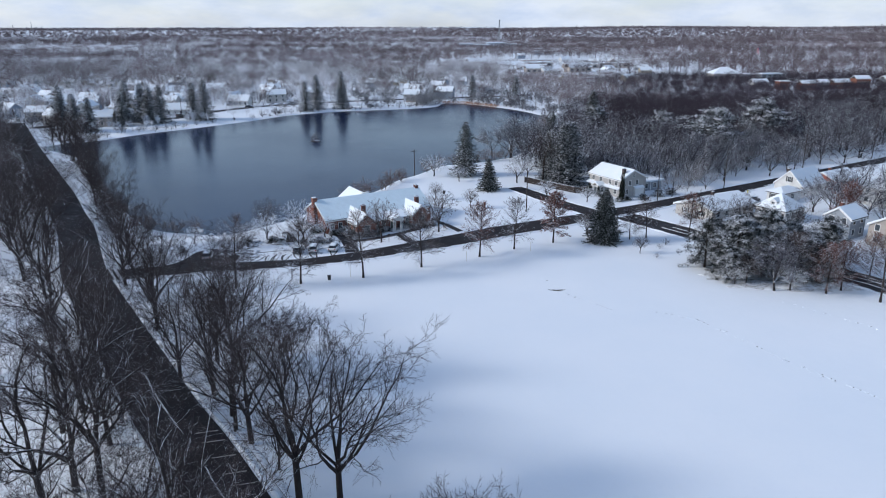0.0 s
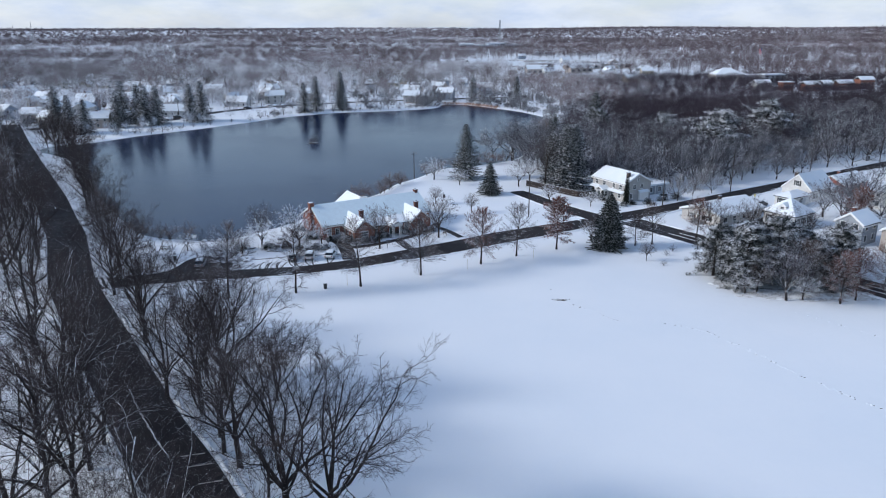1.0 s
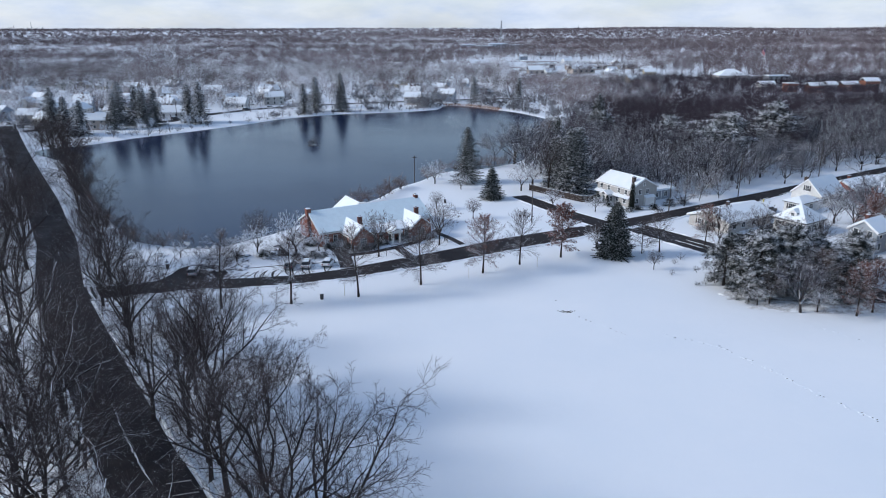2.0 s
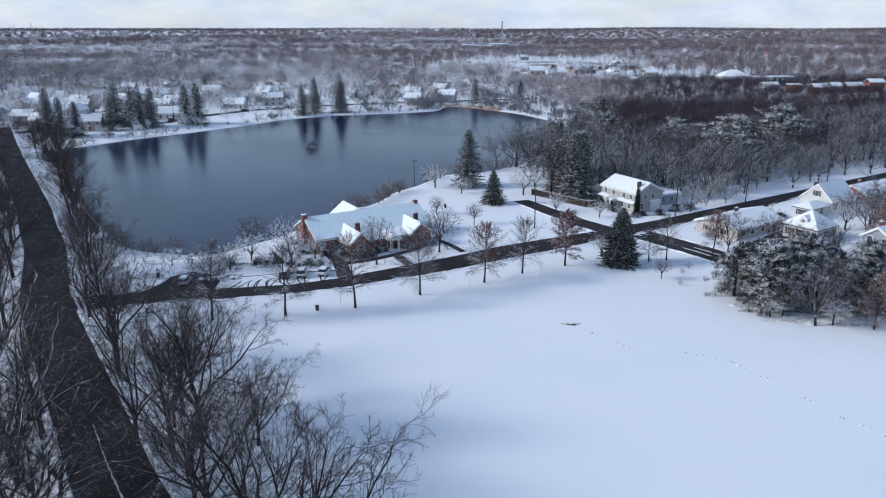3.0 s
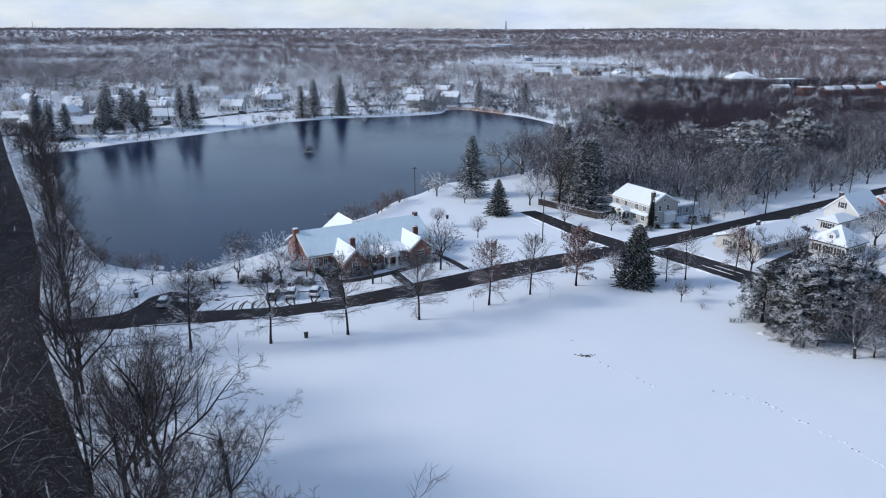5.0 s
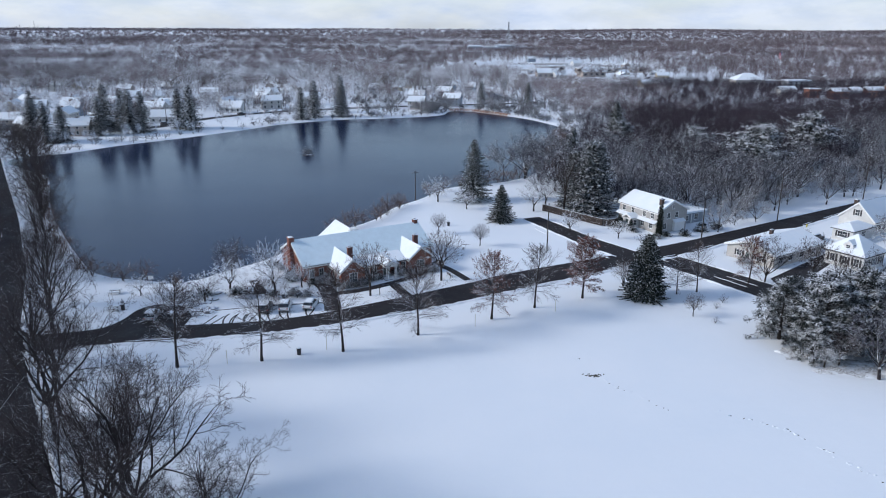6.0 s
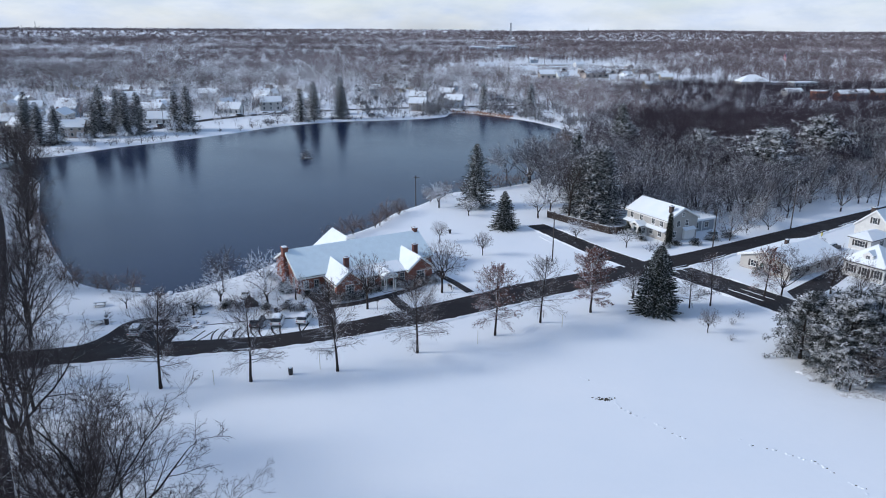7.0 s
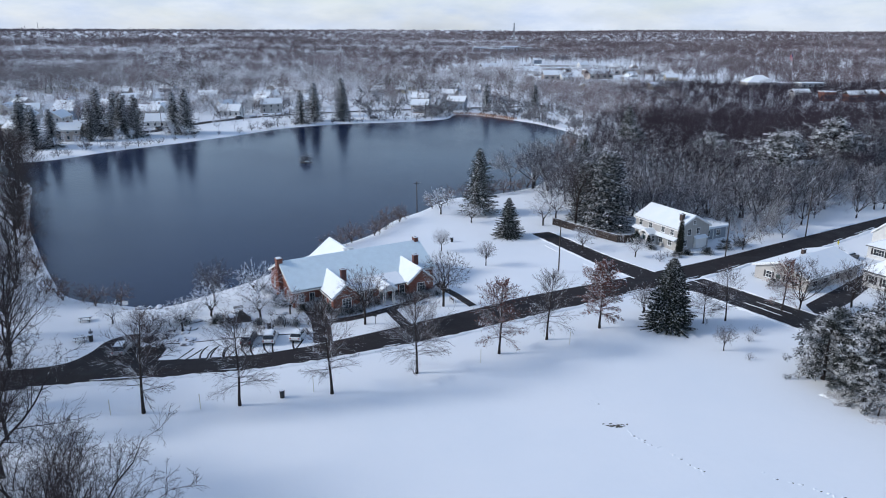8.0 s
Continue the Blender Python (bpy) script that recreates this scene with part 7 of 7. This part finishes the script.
def evergreens(name, label, xy, height, tufts, mat):
    """Many far conifers in one mesh: rings of drooping needle sprays round each stem."""
    n, k = len(xy), tufts
    h = height * nrg.uniform(0.65, 1.2, n)
    z0 = land_height(xy[:, 0], xy[:, 1])
    f = nrg.uniform(0.06, 1.0, (n, k))
    a = nrg.uniform(0, 2 * np.pi, (n, k))
    r = (1 - f) ** 0.8 * h[:, None] * 0.26 * nrg.uniform(0.7, 1.2, (n, k)) + 0.3
    c = np.stack([np.repeat(xy[:, 0:1], k, 1), np.repeat(xy[:, 1:2], k, 1), z0[:, None] + f * h[:, None]], -1)
    out = np.stack([np.cos(a), np.sin(a), np.full_like(a, -0.25)], -1)
    sd_ = np.stack([-np.sin(a), np.cos(a), np.zeros_like(a)], -1)
    w = 0.10 * h[:, None, None] * nrg.uniform(0.6, 1.2, (n, k, 1)) * (1.15 - f[..., None])
    s, e = c + out * 0.1 * r[..., None], c + out * r[..., None]
    m = (s + e) / 2
    v = np.stack([s, m + sd_ * w, e, m - sd_ * w], 2).reshape(-1, 3)
    q = np.arange(n * k)[:, None] * 4
    t = np.concatenate([q + np.array([[0, 1, 2]]), q + np.array([[0, 2, 3]])])
    return tagged(new(name, array_mesh(name, v, t, mat)), label, "woods", kind="stuff")


def scatter(x0, x1, y0, y1, gap, keep):
    nx_, ny_ = int((x1 - x0) / gap), int((y1 - y0) / gap)
    X, Y = np.meshgrid(x0 + (np.arange(nx_) + 0.5) * gap, y0 + (np.arange(ny_) + 0.5) * gap)
    p = np.stack([X.ravel(), Y.ravel()], -1) + nrg.uniform(-0.48, 0.48, (nx_ * ny_, 2)) * gap
    return p[keep(p[:, 0], p[:, 1])]


def free(x, y, margin=9.0):
    ok = np.abs(x) < 0.74 * y + 60
    for a, b in HOUSES:
        ok &= (x - a) ** 2 + (y - b) ** 2 > margin ** 2
    for a, b, r in CLEAR:
        ok &= (x - a) ** 2 + (y - b) ** 2 > r ** 2
    nearby = ok & (x > -260) & (x < 160) & (y > 100) & (y < 520)
    if nearby.any():
        d = np.full(x.shape, 99.0)
        d[nearby] = shore_distance(x[nearby], y[nearby])
        ok &= d > 7
    return ok


def right_of_edge(x, y):
    """Beyond the woods' front along the cross street and the shore."""
    line = np.interp(x, [40, 58, 70, 95, 137, 200, 260, 420], [252, 226, 219, 232, 258, 299, 338, 442])
    return (y > line) & (x > np.interp(y, [230, 262, 300, 350, 400, 440, 480], [44, 44, 48, 60, 70, 60, 60])) & free(x, y)


def depth_in(x, y):
    """How far behind the woods' front, with a ragged border."""
    return y - np.interp(x, [40, 58, 70, 95, 137, 200, 260, 420], [258, 232, 226, 240, 268, 308, 346, 450]) + nrg.normal(0, 16, x.shape)


front = scatter(40, 420, 225, 520, 12.0, lambda x, y: right_of_edge(x, y) & (depth_in(x, y) < 46) & (depth_in(x, y) > 20))
woods("frosted_woods", "leafless woods with frosted twigs behind the street", front, 12.5, 320, 0.022, M_FROST, 0.6, 0.2)
under = scatter(40, 420, 210, 420, 7.0, lambda x, y: right_of_edge(x + 3, y + 8) & (y < np.interp(x, [40, 137, 420], [300, 330, 470])))
woods("undergrowth", "snow-laden undergrowth at the foot of the woods", under, 5.5, 90, 0.025, M_FROST, 0.6, 0.05)
brush = scatter(40, 420, 215, 460, 3.6, lambda x, y: right_of_edge(x + 2, y + 5) & (depth_in(x, y) < 60))
woods("brush", "tangled brown brush on the floor of the woods", brush, 3.2, 46, 0.025, M_FROST_HEAVY, 0.7, 0.02)
deep = scatter(50, 520, 250, 560, 6.5, lambda x, y: right_of_edge(x, y) & (depth_in(x, y) > 26) & (y < np.maximum(392, 0.62 * x + 268)))
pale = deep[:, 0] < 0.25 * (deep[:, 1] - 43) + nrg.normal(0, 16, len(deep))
woods("pale_woods", "frosted pale woods by the pond's far end", deep[pale], 10.5, 220, 0.03, M_FROST, 0.55)
deep = deep[~pale]
woods("deep_woods", "dense dark leafless woods", deep, 13.5, 350, 0.031, M_WOODS_SHADE, 0.55)
low = scatter(50, 560, 380, 660, 7.0, lambda x, y: right_of_edge(x, y) & (y >= np.maximum(392, 0.62 * x + 268)))
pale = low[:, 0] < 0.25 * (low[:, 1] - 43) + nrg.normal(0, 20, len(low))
woods("pale_woods", "frosted pale woods by the pond's far end", low[pale], 10, 130, 0.055, M_WOODS_HAZE, 0.55)
low = low[~pale]
woods("low_woods", "lower grey-brown woods behind", low, 9.0, 125, 0.055, M_WOODS_SHADE, 0.58)
left = scatter(-420, -95, 130, 420, 8.0, lambda x, y: free(x, y, 12) & (np.interp(y, [130, 160, 205, 240, 296, 366, 430], [-82, -95, -124, -147, -184, -229, -270]) > x) & ((y < 330) | (x < -250)))
woods("left_woods", "dark leafless woods beyond the road", left, 15, 150, 0.06, M_WOODS, 0.45)
def in_town(x, y):
    return free(x, y, 9) & (y > np.interp(x, [-260, -165, -140, -96, -60, 60], [300, 376, 400, 458, 478, 480])) & ~right_of_edge(x, y)


street = scatter(-420, 240, 330, 540, 8.5, lambda x, y: in_town(x, y) & (y < 525))
pick = nrg.random(len(street))
woods("frosted_trees", "white frosted leafless trees among snowy houses", street[pick < 0.62], 9, 130, 0.06, M_WOODS_WHITE, 0.5)
woods("garden_trees", "grey leafless trees among snowy houses", street[(pick >= 0.62) & (pick < 0.95)], 13, 140, 0.06, M_WOODS_HAZE, 0.46)
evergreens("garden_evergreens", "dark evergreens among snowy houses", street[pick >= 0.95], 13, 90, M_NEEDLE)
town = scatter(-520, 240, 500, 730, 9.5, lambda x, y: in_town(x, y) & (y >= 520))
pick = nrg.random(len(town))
mixed("town_trees", "tall leafless trees over the houses", town[pick < 0.95], 17, 130, 0.075, (M_WOODS, M_WOODS_HAZE, M_WOODS_WHITE), 0.46, 0.7, 60)
evergreens("town_evergreens", "dark evergreens between houses", town[pick >= 0.965], 14, 80, M_NEEDLE)
shore = scatter(-170, 60, 300, 480, 6.5, lambda x, y: free(x, y, 9) & (y > 296) & (y < np.interp(x, [-165, -140, -96, -60, 60], [372, 396, 452, 470, 492])))
woods("shore_trees", "frosted trees and scrub along the far shore", shore[nrg.random(len(shore)) < 0.5], 6, 70, 0.09, M_WOODS_WHITE)
mid = scatter(-780, 780, 560, 1250, 13.0, lambda x, y: free(x, y, 11) & (y > np.interp(x, [-420, 240, 250, 520], [725, 725, 600, 640])))
pick = nrg.random(len(mid))
mixed("middle_woods", "leafless woods with houses", mid[pick < 0.9], 14, 82, 0.125, (M_WOODS_FAR_SHADE, M_WOODS_HAZE, M_WOODS_WHITE), 0.52, 0.3, 130)
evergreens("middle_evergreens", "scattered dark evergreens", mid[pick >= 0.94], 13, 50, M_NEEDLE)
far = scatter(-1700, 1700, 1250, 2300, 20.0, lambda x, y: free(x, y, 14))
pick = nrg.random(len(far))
mixed("far_woods", "far leafless woods", far[pick < 0.93], 15, 44, 0.42, (M_WOODS_FAR_SHADE, M_WOODS_HAZE, M_WOODS_WHITE), 0.72, 1.3, 260)
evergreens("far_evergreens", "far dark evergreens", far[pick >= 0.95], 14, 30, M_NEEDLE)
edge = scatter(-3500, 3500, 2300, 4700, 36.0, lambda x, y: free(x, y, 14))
mixed("horizon_woods", "distant woods along the horizon", edge, 11, 16, 1.4, (M_WOODS_FAR_SHADE, M_WOODS_HAZE, M_WOODS_HAZE), 1.4, 2.3, 600)

# grave stones on the far clearing
g = Geo()
rng = random.Random(3)
for i in range(24):
    for j in range(18):
        x, y = 75 + i * 6.0 + rng.uniform(-1, 1), 905 + j * 7.0 + rng.uniform(-1, 1)
        if (x - 140) ** 2 + (y - 960) ** 2 < 80 ** 2:
            g.box(x - 0.5, x + 0.5, y - 0.2, y + 0.2, -0.2, rng.uniform(0.7, 1.6))
tagged(new("gravestones", g.mesh("gravestones", M_STONE)), "rows of grey gravestones on a snowy clearing", "gravestones", kind="stuff")

# brown reeds on the bank at the pond's far end
g = Geo()
rng = random.Random(12)
for i, p in enumerate(POND):
    q = POND[(i + 1) % len(POND)]
    if 2 < p[0] < 34 and p[1] > 430:
        for _ in range(60):
            t, d = rng.random(), rng.uniform(-0.4, 4.0)
            n = (q - p).normalized()
            x, y = p[0] + (q[0] - p[0]) * t + n[1] * d, p[1] + (q[1] - p[1]) * t - n[0] * d
            h = rng.uniform(0.7, 1.7)
            b = Vector((x, y, -0.6))
            g.tube([b, b + Vector((rng.gauss(0, 0.2), rng.gauss(0, 0.2), h + 0.4))], [0.09, 0], 3, True)
tagged(new("reeds", g.mesh("reeds", M_REED_TAN)), "tawny reeds along the pond's far bank", "reeds", kind="stuff")
